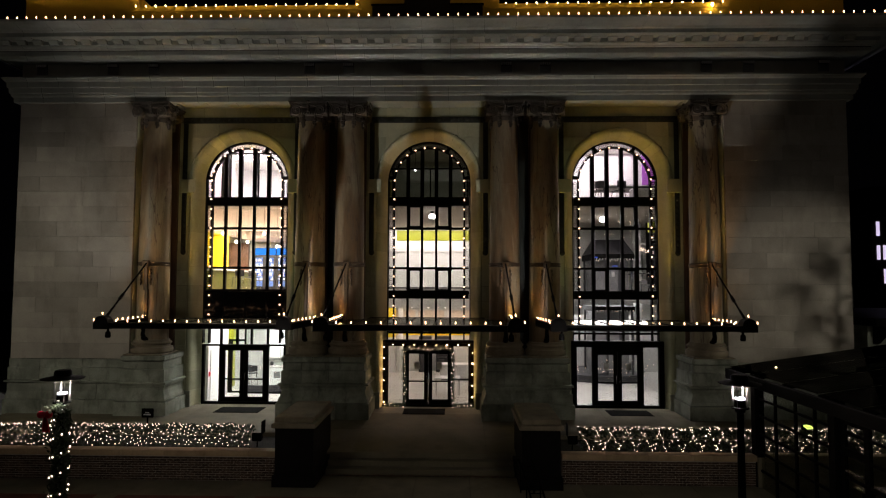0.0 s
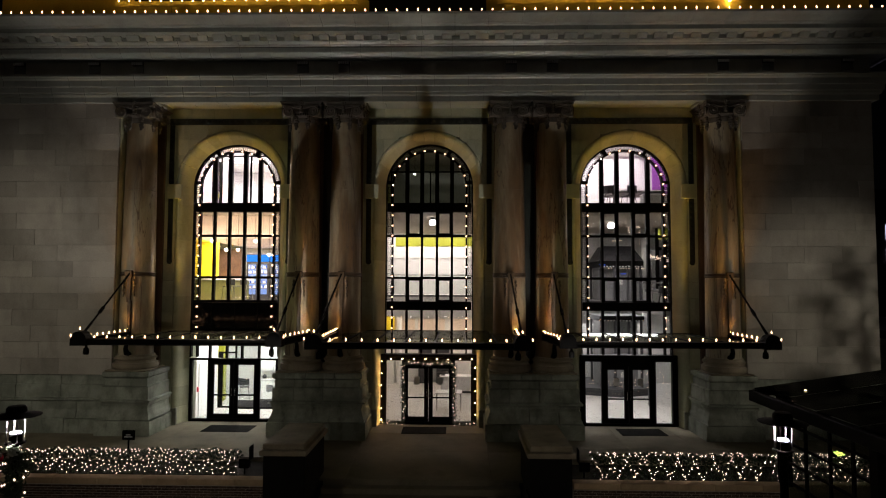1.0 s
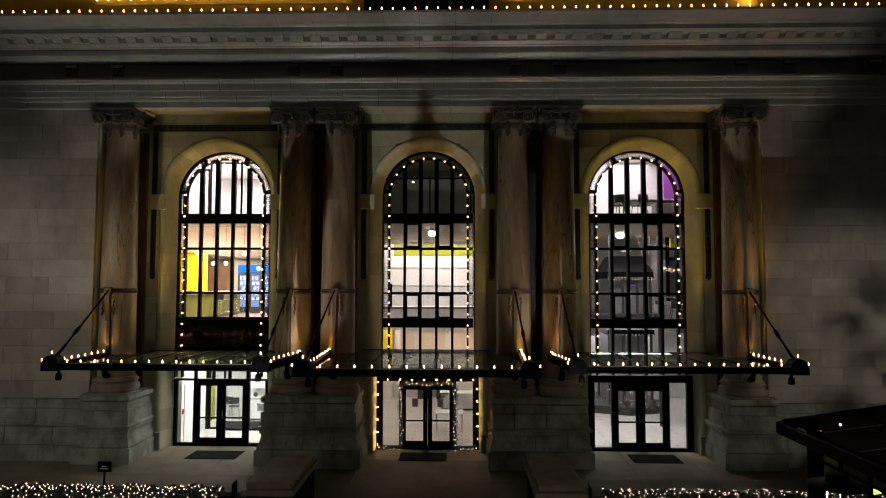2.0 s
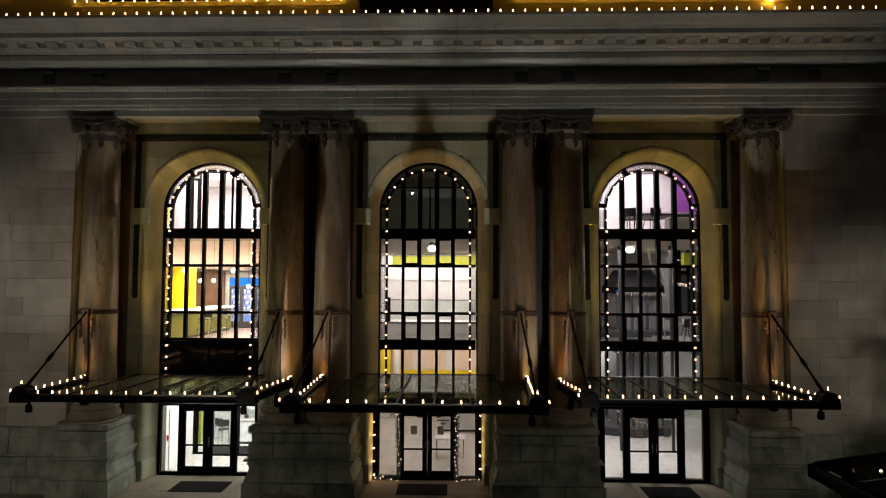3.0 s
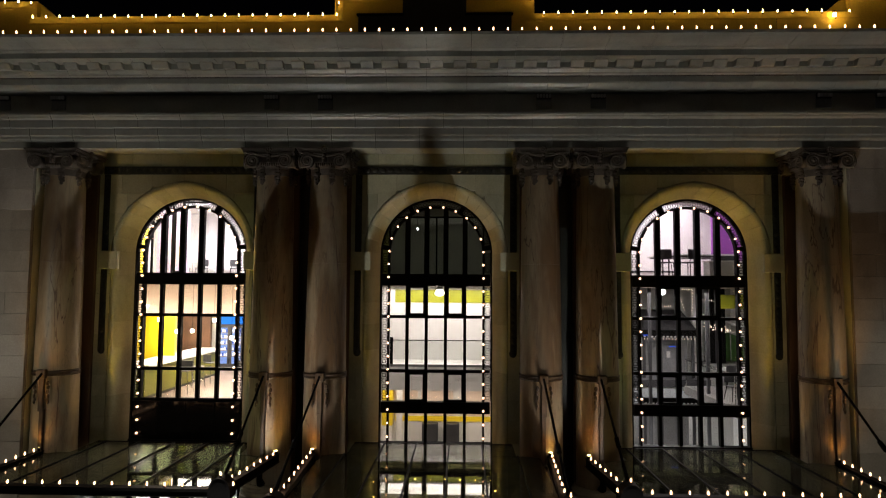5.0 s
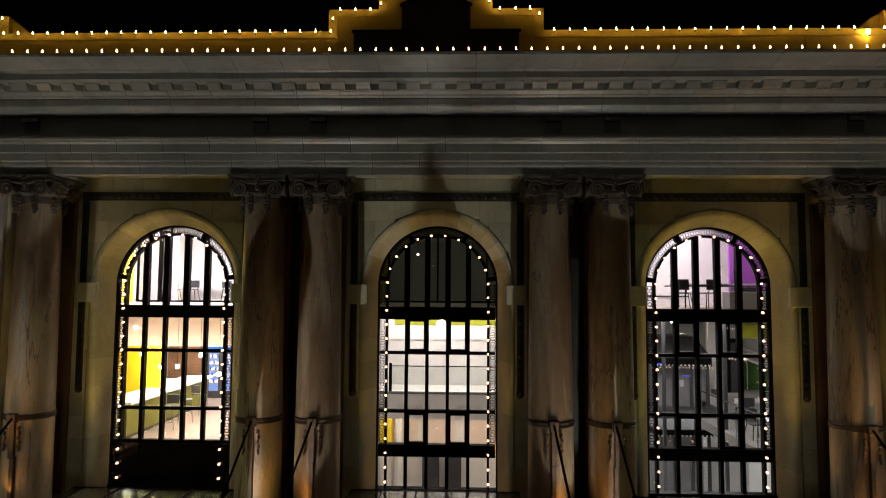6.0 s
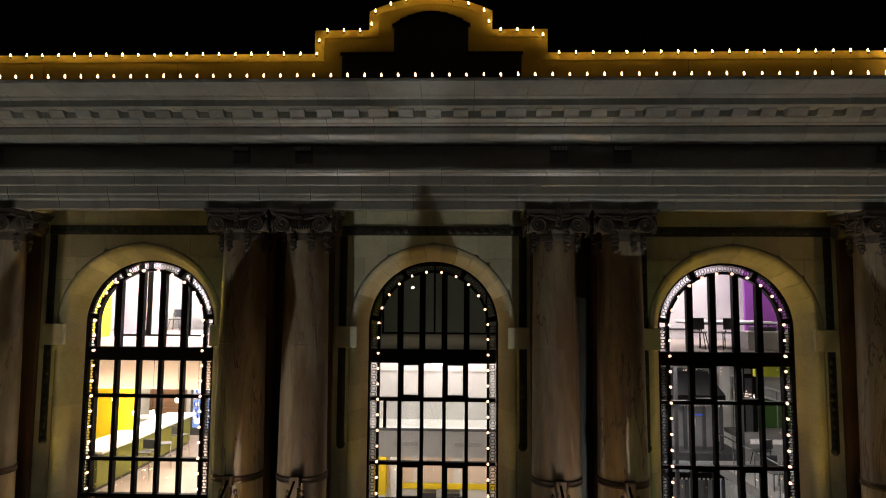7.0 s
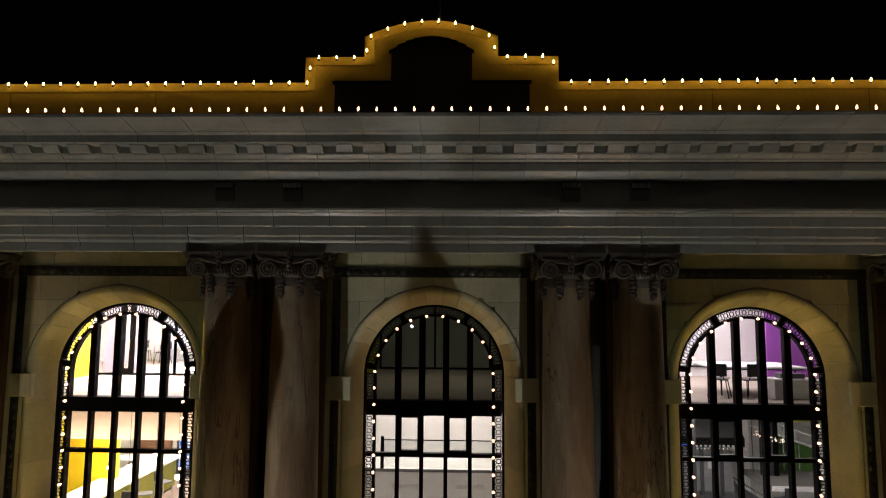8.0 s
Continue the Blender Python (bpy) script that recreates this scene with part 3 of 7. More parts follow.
part("cornice_core", sweep_u(bmesh.new(), [(-1.3, 13.25), (0.42, 13.25), (0.55, 13.40), (0.76, 13.70), (0.77, 13.78), (1.48, 13.78), (1.56, 13.86), (1.90, 13.95), (1.98, 13.97), (-1.3, 14.02)], HX, FY, REAR, -HX, HX), DARKCORE, ent)
part("architrave_core", sweep_u(bmesh.new(), [(-1.28, 11.84), (-0.04, 11.84), (-0.04, 11.70), (0.14, 11.70), (0.15, 11.88), (0.21, 11.97), (0.26, 12.10), (0.30, 12.22), (0.33, 12.42), (0.40, 12.50), (-1.28, 12.55)], HX, FY, REAR, -HX, HX), DARKCORE, ent)
mutule = None
for k in range(-27, 29):
    x, wide = -1.687 + 0.6035 * k, k % 5 == 1
    if wide:
        part("mutule", prism(bmesh.new(), [(FY - 1.03, 13.757), (FY - 1.03, 13.735), (FY - 0.93, 13.615), (FY - 0.90, 13.60), (FY - 0.802, 13.60), (FY - 0.802, 13.757)], x - 0.22, x + 0.22, "x"), TERRA, ent)
    elif mutule is None:
        mutule, mx = part("mutule", prism(bmesh.new(), [(FY - 0.985, 13.757), (FY - 0.985, 13.735), (FY - 0.895, 13.63), (FY - 0.87, 13.615), (FY - 0.802, 13.615), (FY - 0.802, 13.757)], x - 0.165, x + 0.165, "x"), TERRA, ent), x
    else:
        ob = link_mesh("mutule", mutule.data, ent)
        ob.location.x = x - mx

# soffit stones that bear on the capitals
for xa, xb in ((-11.16, -9.68), (-5.17, -2.19), (2.21, 5.20), (9.70, 11.18)):
    part("soffit_stone", boxed(xa, xb, FY + 0.075, BAY_Y - 0.15, 11.70, 11.819, 0.01), TERRA, ent)

# small louvred vents on the frieze
for vx in (-14.75, -12.0, -10.42, -4.44, -2.96, 3.0, 4.46, 10.44, 12.0, 14.75):
    v = thing("frieze_vent", (vx, FY - 0.02, 13.1), "small ribbed metal vent on the frieze", "vent", "frieze vents")
    part("housing", boxed(vx - 0.20, vx + 0.20, FY - 0.07, FY - 0.002, 13.02, 13.165, 0.012), CHARCOAL, v)
    part("duct", boxed(vx - 0.205, vx + 0.205, FY - 0.035, FY - 0.002, 12.76, 13.018, 0.008), SLATE, v, "plain grey duct plate")
    for i in range(5):
        part("rib", boxed(vx - 0.195 + i * 0.08, vx - 0.130 + i * 0.08, FY - 0.13, FY - 0.07, 13.045, 13.145, 0.012), WHITETOP, v)

# ---- parapet ----
PY = -2.30
parapet = thing("parapet", (0, PY, 14.0), "ochre stucco parapet with a stepped and arched middle gable", "parapet", kind="structure")


def gable():
    """Outline of the parapet's upper edge from the left end to the right."""
    pts = [(-15.25, 15.70), (-10.95, 15.70), (-10.95, 15.25), (-2.64, 15.25), (-2.64, 15.81), (-1.38, 15.81), (-1.38, 16.27)]
    for i in range(1, 12):
        x = -1.38 + 2.79 * i / 12
        pts.append((x, 16.27 + 0.34 * math.sin(math.pi * i / 12) ** 0.85))
    pts += [(1.41, 16.27), (1.41, 15.81), (2.68, 15.81), (2.68, 15.25), (11.02, 15.25), (11.02, 15.70), (15.35, 15.70)]
    return pts


G = gable()
part("wall_panel", prism(bmesh.new(), [(-15.25, 13.98)] + G + [(15.35, 13.98)], PY, PY + 0.35), OCHRE, parapet)
for (xa, za), (xb, zb) in zip(G, G[1:]):
    bm = bmesh.new()
    if abs(xb - xa) < 1e-6:
        s = 1 if zb > za else -1
        box(bm, *sorted((xa - s * 0.03, xa + s * 0.19)), PY - 0.026, PY + 0.375, min(za, zb) - 0.166, max(za, zb) + 0.006)
    else:
        prism(bm, [(xa, za + 0.01), (xb, zb + 0.01), (xb, zb - 0.17), (xa, za - 0.17)], PY - 0.028, PY + 0.38)
    part("coping", bm, OCHRE, parapet, "raised ochre edge along the top")
for s in (-1, 1):
    part("end_block", prism(bmesh.new(), [(s * 10.98, 15.08), (s * 10.98, 15.66), (s * 10.80, 15.60), (s * 10.42, 15.26), (s * 10.42, 15.08)], PY + 0.12, PY + 0.34), OCHRE, parapet)
sign = [(-2.03, 13.99), (-2.03, 15.22), (-0.83, 15.22), (-0.83, 15.89)]
sign += [(-0.83 + 1.72 * i / 10, 15.89 + 0.31 * math.sin(math.pi * i / 10) ** 0.8) for i in range(1, 10)]
sign += [(0.89, 15.89), (0.89, 15.22), (2.10, 15.22), (2.10, 13.99)]
part("name_board", prism(bmesh.new(), sign, PY - 0.03, PY - 0.003), plain("dark_board_paint", (0.020, 0.019, 0.017), (0.014, 0.013, 0.012), 0.7, 0, 1.2, 20, 0.1), parapet, "plain black stepped board")
bm = bmesh.new()
for (xa, za), (xb, zb) in zip(sign, sign[1:]):
    if abs(xa - xb) > 1e-6:
        prism(bm, [(xa - 0.04, za + 0.0), (xb + 0.04, zb + 0.0), (xb + 0.04, zb + 0.05), (xa - 0.04, za + 0.05)], PY - 0.09, PY - 0.003)
part("board_trim", bm, BLACK, parapet)
part("flag_pole", tube(bmesh.new(), (0.05, 1.5, 14.0), (0.05, 1.5, 19.4), 0.03, 0.02), SLATE, parapet)
for s in (-1, 1):
    for k in (1, 2, 3):
        part("joint", boxed(s * (2.7 + k * 3.2) - 0.004, s * (2.7 + k * 3.2) + 0.004, PY - 0.004, PY - 0.001, 14.0, 15.08), DARKCORE, parapet)
roof = single("roof", boxed(-HX, HX, PY + 0.35, REAR, 13.7, 13.95), ASPHALT, (0, 4, 13.7), "flat dark roof behind the parapet", "roof", kind="structure")

# ---- pedestals under the columns and the wing plinths ----


def courses(parent, x0, x1, y0, y1, rows, cuts, left=True, right=True):
    """Courses of stones whose profile (out, z) steps round the front and the free ends."""
    for prof, offs in rows:
        xs = [x0] + [c + offs for c in cuts if x0 + 0.2 < c + offs < x1 - 0.2] + [x1]
        for a, b in zip(xs, xs[1:]):
            bm = bmesh.new()
            rings = []
            for o, z in prof:
                xa = a - o if (a == x0 and left) else a + (0.011 if a != x0 else 0)
                xb = b + o if (b == x1 and right) else b - (0.011 if b != x1 else 0)
                rings.append([bm.verts.new(p) for p in ((xa, y1, z), (xa, y0 - o, z), (xb, y0 - o, z), (xb, y1, z))])
            for p, q in zip(rings, rings[1:]):
                for i in range(4):
                    bm.faces.new((p[i], p[(i + 1) % 4], q[(i + 1) % 4], q[i]))
            bm.faces.new(rings[0])
            bm.faces.new(rings[-1][::-1])
            part("stone_block", bm, GREYSTONE, parent)


PED = [([(0.22, -0.85), (0.22, 0.485), (0.205, 0.505)], 0.0),
       ([(0.15, 0.52), (0.165, 0.53), (0.15, 0.62), (0.09, 0.74), (0.05, 0.90), (0.06, 0.99), (0.10, 1.02), (0.10, 1.085), (0.09, 1.095)], 0.35),
       ([(0.11, 1.115), (0.185, 1.13), (0.185, 1.185), (0.07, 1.22), (0.07, 1.64), (0.0, 1.68), (0.0, 1.915), (-0.01, 1.925)], -0.3),
       ([(-0.01, 1.945), (0.05, 1.965), (0.075, 2.00), (0.075, 2.115), (0.05, 2.15)], 0.1)]
for x0, x1, cuts in ((-5.17, -2.22, (-4.2, -3.2)), (2.27, 5.17, (3.2, 4.2)), (-11.10, -9.62, ()), (9.66, 11.15, ())):
    ped = thing("pedestal", ((x0 + x1) / 2, -1.4, 0), "grey granite pedestal with moulded base and cap", "pedestal", "column pedestals", "structure")
    courses(ped, x0, x1, -2.22, BAY_Y, PED, cuts, True, True)
WPL = [([(0.14, -0.85), (0.14, 0.485), (0.125, 0.505)], 0.0), ([(0.10, 0.52), (0.09, 0.62), (0.05, 0.80), (0.05, 1.085), (0.04, 1.095)], 0.4),
       ([(0.06, 1.115), (0.125, 1.13), (0.125, 1.185), (0.05, 1.22), (0.05, 1.66), (0.02, 1.69), (0.02, 1.985)], -0.2)]
for x0, x1 in ((-HX, -11.2), (11.25, HX)):
    pl = thing("wing_plinth", ((x0 + x1) / 2, -1.9, 0), "grey granite plinth courses along the wing", "plinth", kind="structure")
    courses(pl, x0, x1, FY, FY + 0.5, WPL, (-14.2, -12.6, 12.7, 14.3), x0 < 0, x0 > 0)

# ---- columns ----


def spiral(bm, cx, cz, y, s, r=0.155, turns=2.3):
    """One scroll of a volute in a plane of constant y."""
    pts, rad = [], []
    n = 46
    for i in range(n + 1):
        f = i / n
        a = math.pi / 2 - s * 2 * math.pi * turns * f
        rr = r * (1 - f) ** 0.9 + 0.035
        pts.append((cx + rr * math.cos(a), y, cz + rr * math.sin(a)))
        rad.append(0.03 * (1 - 0.5 * f))
    rope(bm, pts, rad, 6)


def build_column(at):
    cx, cy = at[0], at[1]
    col = thing("column", at, "tall veined marble column with a carved Ionic capital", "column", "portico columns")
    part("plinth", boxed(cx - 0.73, cx + 0.73, cy - 0.73, cy + 0.70, 2.15, 2.20, 0.02), CAPSTONE, col)
    base = [(0.70, 2.20), (0.74, 2.24), (0.755, 2.29), (0.745, 2.36), (0.73, 2.42), (0.68, 2.43), (0.66, 2.47), (0.66, 2.51), (0.69, 2.53), (0.71, 2.56), (0.70, 2.60), (0.66, 2.62), (0.64, 2.63), (0.64, 2.66), (0.62, 2.70)]
    part("base", lathe(bmesh.new(), base, cx, cy, 40), CAPSTONE, col, "moulded stone base", True)
    cuts = [2.70, 5.46, 8.55, 10.95]

    def rad(z):
        f = (z - 2.7) / 8.25
        return 0.578 - 0.08 * f ** 1.6
    for a, b in zip(cuts, cuts[1:]):
        prof = [(rad(a) - 0.006, a + 0.002)] + [(rad(z), z) for z in np.linspace(a + 0.005, b - 0.005, 9)] + [(rad(b) - 0.006, b - 0.002)]
        part("shaft_drum", lathe(bmesh.new(), prof, cx, cy, 48), MARBLE, col, "", True)
    # bronze band with its strap plate
    part("band", lathe(bmesh.new(), [(0.55, 5.46), (0.59, 5.47), (0.60, 5.50), (0.58, 5.52), (0.58, 5.56), (0.60, 5.58), (0.59, 5.61), (0.55, 5.62)], cx, cy, 40), BRONZE, col, "dark bronze band", True)
    bm = bmesh.new()
    box(bm, cx - 0.12, cx + 0.12, cy - 0.70, cy - 0.56, 5.42, 5.66, 0.02)
    box(bm, cx - 0.07, cx + 0.07, cy - 0.65, cy - 0.56, 4.55, 5.43, 0.015)
    part("bracket", bm, BRONZE, col)
    for s in (-1, 1):
        bm = bmesh.new()
        for i, z in enumerate((5.30, 5.18, 5.06, 4.95, 4.86, 4.80)):
            ball(bm, (cx + s * (0.17 + 0.02 * (i % 2)), cy - 0.615, z), 0.045 - 0.004 * i, 0.04, 0.065, 8, 5)
        part("bracket_scroll", bm, BRONZE, col, "", True)
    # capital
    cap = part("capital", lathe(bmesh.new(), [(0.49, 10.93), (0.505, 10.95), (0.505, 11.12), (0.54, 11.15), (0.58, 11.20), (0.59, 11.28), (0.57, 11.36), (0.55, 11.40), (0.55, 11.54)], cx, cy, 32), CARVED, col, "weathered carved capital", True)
    w = 0.684
    pts = []
    for q in range(4):
        a = math.pi / 4 + q * math.pi / 2
        b = a + math.pi / 2
        for i in range(7):
            f = i / 7
            p = Vector((math.cos(a), math.sin(a))).lerp(Vector((math.cos(b), math.sin(b))), f) * w * math.sqrt(2) * 1.02
            p *= 1 - 0.10 * math.sin(math.pi * f)
            pts.append((cx + p.x, cy + p.y))
    bm = prism(bmesh.new(), pts, 11.52, 11.58, "z")
    prism(bm, [(cx + (x - cx) * 1.03, cy + (y - cy) * 1.03) for x, y in pts], 11.581, 11.61, "z")
    prism(bm, [(cx + (x - cx) * 1.06, cy + (y - cy) * 1.06) for x, y in pts], 11.611, 11.655, "z")
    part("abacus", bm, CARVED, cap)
    for q in range(4):
        rot = Matrix.Translation((cx, cy, 0)) @ Matrix.Rotation(q * math.pi / 2, 4, "Z") @ Matrix.Translation((-cx, -cy, 0))
        for s in (-1, 1):
            bm = bmesh.new()
            spiral(bm, cx + s * 0.435, 11.30, cy - 0.685, s)
            tube(bm, (cx + s * 0.435, cy - 0.675, 11.30), (cx + s * 0.435, cy - 0.36, 11.30), 0.165, 0.13, 14)
            ball(bm, (cx + s * 0.435, cy - 0.69, 11.30), 0.045, 0.05, 0.045, 8, 5)
            # leaf that springs from the scroll to the corner of the abacus
            rope(bm, [(cx + s * 0.30, cy - 0.64, 11.49), (cx + s * 0.42, cy - 0.67, 11.51), (cx + s * 0.56, cy - 0.67, 11.50), (cx + s * 0.645, cy - 0.665, 11.55)], [0.03, 0.04, 0.04, 0.025], 6)
            bm.transform(rot)
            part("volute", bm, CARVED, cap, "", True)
            # festoon of fruit below the scroll
            bm = bmesh.new()
            fa = math.pi / 8 * (1 if s > 0 else -1)
            fx, fy = cx + 0.545 * math.sin(fa), cy - 0.545 * math.cos(fa)
            for i, (fr, fz) in enumerate(((0.06, 11.13), (0.085, 11.05), (0.095, 10.96), (0.09, 10.87), (0.075, 10.79), (0.05, 10.73))):
                ball(bm, (fx + 0.012 * (-1) ** i, fy, fz), fr, fr * 0.8, 0.058, 8, 5)
                ball(bm, (fx - 0.03 * (-1) ** i, fy - 0.035, fz + 0.02), fr * 0.55, fr * 0.5, 0.03, 7, 4)
            bm.transform(rot)
            part("festoon", bm, CARVED, cap, "", True)
        bm = bmesh.new()
        rope(bm, [(cx - 0.33 + 0.66 * i / 8, cy - 0.655, 11.475 - 0.055 * math.sin(math.pi * i / 8)) for i in range(9)], 0.028, 6)
        # flower on the abacus over a drop of leaves
        for i in range(8):
            ball(bm, (cx + 0.062 * math.cos(i * math.pi / 4), cy - 0.705, 11.60 + 0.062 * math.sin(i * math.pi / 4)), 0.032, 0.03, 0.032, 7, 4)
        ball(bm, (cx, cy - 0.725, 11.60), 0.035, 0.03, 0.035, 7, 4)
        box(bm, cx - 0.055, cx + 0.055, cy - 0.70, cy - 0.54, 11.26, 11.50, 0.02)
        for i in range(3):
            ball(bm, (cx, cy - 0.70, 11.46 - i * 0.085), 0.045, 0.03, 0.05, 7, 4)
        for i in range(9):
            ball(bm, (cx - 0.24 + 0.06 * i, cy - 0.60 + 0.012 * abs(i - 4), 11.215), 0.024, 0.05, 0.05, 7, 4)
        bm.transform(rot)
        part("rosette", bm, CARVED, cap, "", True)
    return col


first = build_column((COLS[0], -1.50, 2.15))
for cx in COLS[1:]:
    copy_thing(first, pose(cx, -1.50, 2.15))

# ---- windows ----


def ring_bm(cx, r0, r1, y0, y1, a0=0.0, a1=math.pi, n=32, cz=SPRING):
    bm = bmesh.new()
    rows = []
    for i in range(n + 1):
        a = a0 + (a1 - a0) * i / n
        rows.append([bm.verts.new((cx + r * math.cos(a), y, cz + r * math.sin(a))) for r, y in ((r0, y0), (r1, y0), (r1, y1), (r0, y1))])
    for p, q in zip(rows, rows[1:]):
        for j in range(4):
            bm.faces.new((p[j], q[j], q[(j + 1) % 4], p[(j + 1) % 4]))
    bm.faces.new(rows[0])
    bm.faces.new(rows[-1][::-1])
    return bm


def lace(bm, frm, y=-0.02, half=0.075, length=1.0, step=0.15):
    """A pierced band of linked rings and bars along a line; frm(u, v) gives x, z."""
    n = max(1, round(length / step))
    st = length / n

    def bar(p, q, w):
        d = Vector((q[0] - p[0], q[1] - p[1]))
        if d.length < 1e-5:
            return
        k = Vector((-d.y, d.x)).normalized() * w
        c = [(p[0] + k.x, p[1] + k.y), (q[0] + k.x, q[1] + k.y), (q[0] - k.x, q[1] - k.y), (p[0] - k.x, p[1] - k.y)]
        vs = [bm.verts.new((x, y, z)) for x, z in c] + [bm.verts.new((x, y + 0.025, z)) for x, z in c]
        for f in ((0, 1, 2, 3), (7, 6, 5, 4), (0, 4, 5, 1), (2, 6, 7, 3), (1, 5, 6, 2), (3, 7, 4, 0)):
            bm.faces.new([vs[i] for i in f])
    for i in range(n):
        u = (i + 0.5) * st
        ringp = [frm(u + st * 0.34 * math.cos(2 * math.pi * k / 8), half * 0.62 * math.sin(2 * math.pi * k / 8)) for k in range(8)]
        for k in range(8):
            bar(ringp[k], ringp[(k + 1) % 8], 0.009)
        for su in (-1, 1):
            for sv in (-1, 1):
                bar(frm(u + su * st * 0.25, sv * half * 0.45), frm(u + su * st * 0.5, sv * half), 0.008)
        bar(frm(u - st * 0.5, half), frm(u + st * 0.5, half), 0.008)
        bar(frm(u - st * 0.5, -half), frm(u + st * 0.5, -half), 0.008)
        bar(frm(u, -half), frm(u, -half * 0.6), 0.007)
        bar(frm(u, half), frm(u, half * 0.6), 0.007)


MX = (-0.855, -0.285, 0.285, 0.855)


def build_window(cx, number, panel):
    w = thing("window_%d" % number, (cx, 0, 3.3), "tall arched black metal window with lacy edge bands", "window", kind="structure")
    frame_bm = ring_bm(cx, 1.62, 1.665, -0.10, 0.10)
    fr = part("window_frame", frame_bm, BLACK, w)
    part("inner_ring", ring_bm(cx, 1.375, 1.432, -0.09, 0.09), BLACK, fr)
    for s in (-1, 1):
        a, b = sorted((cx + s * 1.62, cx + s * 1.665))
        part("jamb", boxed(a, b, -0.10, 0.10, 2.42, SPRING), BLACK, fr)
        a, b = sorted((cx + s * 1.375, cx + s * 1.432))
        part("stile", boxed(a, b, -0.09, 0.09, 2.42, SPRING), BLACK, fr)
    # transoms
    heavy = [(7.97, 8.32)] + ([] if panel else [(4.23, 4.56)])
    for za, zb in heavy:
        part("transom", boxed(cx - 1.60, cx + 1.60, -0.12, 0.12, za, zb, 0.01), BLACK, w)
    for z in [7.05, 5.45] + ([4.54] if panel else []):
        part("glazing_bar", boxed(cx - 1.60, cx + 1.60, -0.07, 0.07, z - 0.045, z + 0.045), BLACK, w)
    part("sill", boxed(cx - 1.665, cx + 1.665, -0.16, 0.12, 3.22, 3.38, 0.01), BLACK, w)
    if not panel:
        part("glazing_bar", boxed(cx - 1.665, cx + 1.665, -0.10, 0.10, 2.84, 2.92), BLACK, w)
    # mullions
    for m in MX:
        x = cx + m
        top = SPRING + math.sqrt(1.40 ** 2 - m ** 2)
        part("mullion", boxed(x - 0.075, x + 0.075, -0.08, 0.08, 8.32, top), BLACK, w)
        z0 = 4.5 if panel else 2.45
        part("mullion", boxed(x - 0.045, x + 0.045, -0.08, 0.08, z0, 7.97), BLACK, w)
        if panel:
            x = cx + (m if abs(m) < 0.5 else math.copysign(0.925, m))
            part("mullion", boxed(x - 0.038, x + 0.038, -0.07, 0.07, 2.375, 3.22), BLACK, w)
    # opening lights in two of the rows
    if not panel:
        for za, zb in ((7.095, 7.97), (4.56, 5.405)):
            for m in (-0.57, 0.57):
                bm = bmesh.new()
                for x0, x1, z0, z1 in ((m - 0.24, m - 0.19, za, zb), (m + 0.19, m + 0.24, za, zb), (m - 0.19, m + 0.19, za, za + 0.06), (m - 0.19, m + 0.19, zb - 0.06, zb)):
                    box(bm, cx + x0, cx + x1, -0.06, 0.05, z0, z1)
                part("casement_frame", bm, BLACK, w)
    else:
        pb = boxed(cx - 1.60, cx + 1.60, -0.10, 0.05, 3.38, 4.50, 0.01)
        pan = part("spandrel_panel", pb, GLOSSBLACK, w, "plain glossy black panel")
        for m in (-0.855, 0.0, 0.855):
            part("panel_rib", boxed(cx + m - 0.012, cx + m + 0.012, -0.108, -0.10, 3.42, 4.46), BLACK, pan)
    # panes
    rows = [(2.375 if panel else 2.92, 3.22), (5.45, 7.05), (7.05, 7.97)] + ([(4.54, 5.45)] if panel else [(3.38, 4.23), (4.56, 5.45)])
    xs = [-1.60, -1.41, -0.855, -0.285, 0.285, 0.855, 1.41, 1.60]
    for za, zb in rows:
        for xa, xb in zip(xs, xs[1:]):
            ob = part("pane", boxed(cx + xa, cx + xb, 0.004, 0.012, za, zb), PANE, w)
            ob.visible_shadow = False
    bm = prism(bmesh.new(), [(cx - 1.61, 8.3)] + [(cx - 1.61 * math.cos(math.pi * i / 24), SPRING + 1.61 * math.sin(math.pi * i / 24)) for i in range(25)] + [(cx + 1.61, 8.3)], 0.004, 0.012)
    part("arched_pane", bm, PANE, w).visible_shadow = False
    # lacy bands between the two frames
    for s in (-1, 1):
        for za, zb in ((8.36, 8.96), (7.09, 7.95), (5.50, 7.00)) + ((4.60, 5.40),):
            bm = bmesh.new()
            lace(bm, lambda u, v, s=s, za=za: (cx + s * 1.526 + v, za + u), -0.03, 0.088, zb - za)
            part("lace_band", bm, BLACK, w)
    for a0, a1 in ((0.06, 0.32), (0.35, 0.65), (0.68, 0.94)):
        bm = bmesh.new()
        lace(bm, lambda u, v, a0=a0: (cx + (1.526 + v) * math.cos(math.pi * a0 + u / 1.526), SPRING + (1.526 + v) * math.sin(math.pi * a0 + u / 1.526)), -0.03, 0.088, 1.526 * math.pi * (a1 - a0))
        part("lace_band", bm, BLACK, w)
    for a in (0.335, 0.665, 0.04, 0.96):
        bm = ring_bm(cx, 1.43, 1.625, -0.08, 0.06, math.pi * (a - 0.014), math.pi * (a + 0.014), 2)
        part("lace_divider", bm, BLACK, w)
    w.scale.x = WIDE[cx]
    return w


build_window(BAYS[0], 1, True)
build_window(BAYS[1], 2, False)
build_window(BAYS[2], 3, False)

# ---- doors ----


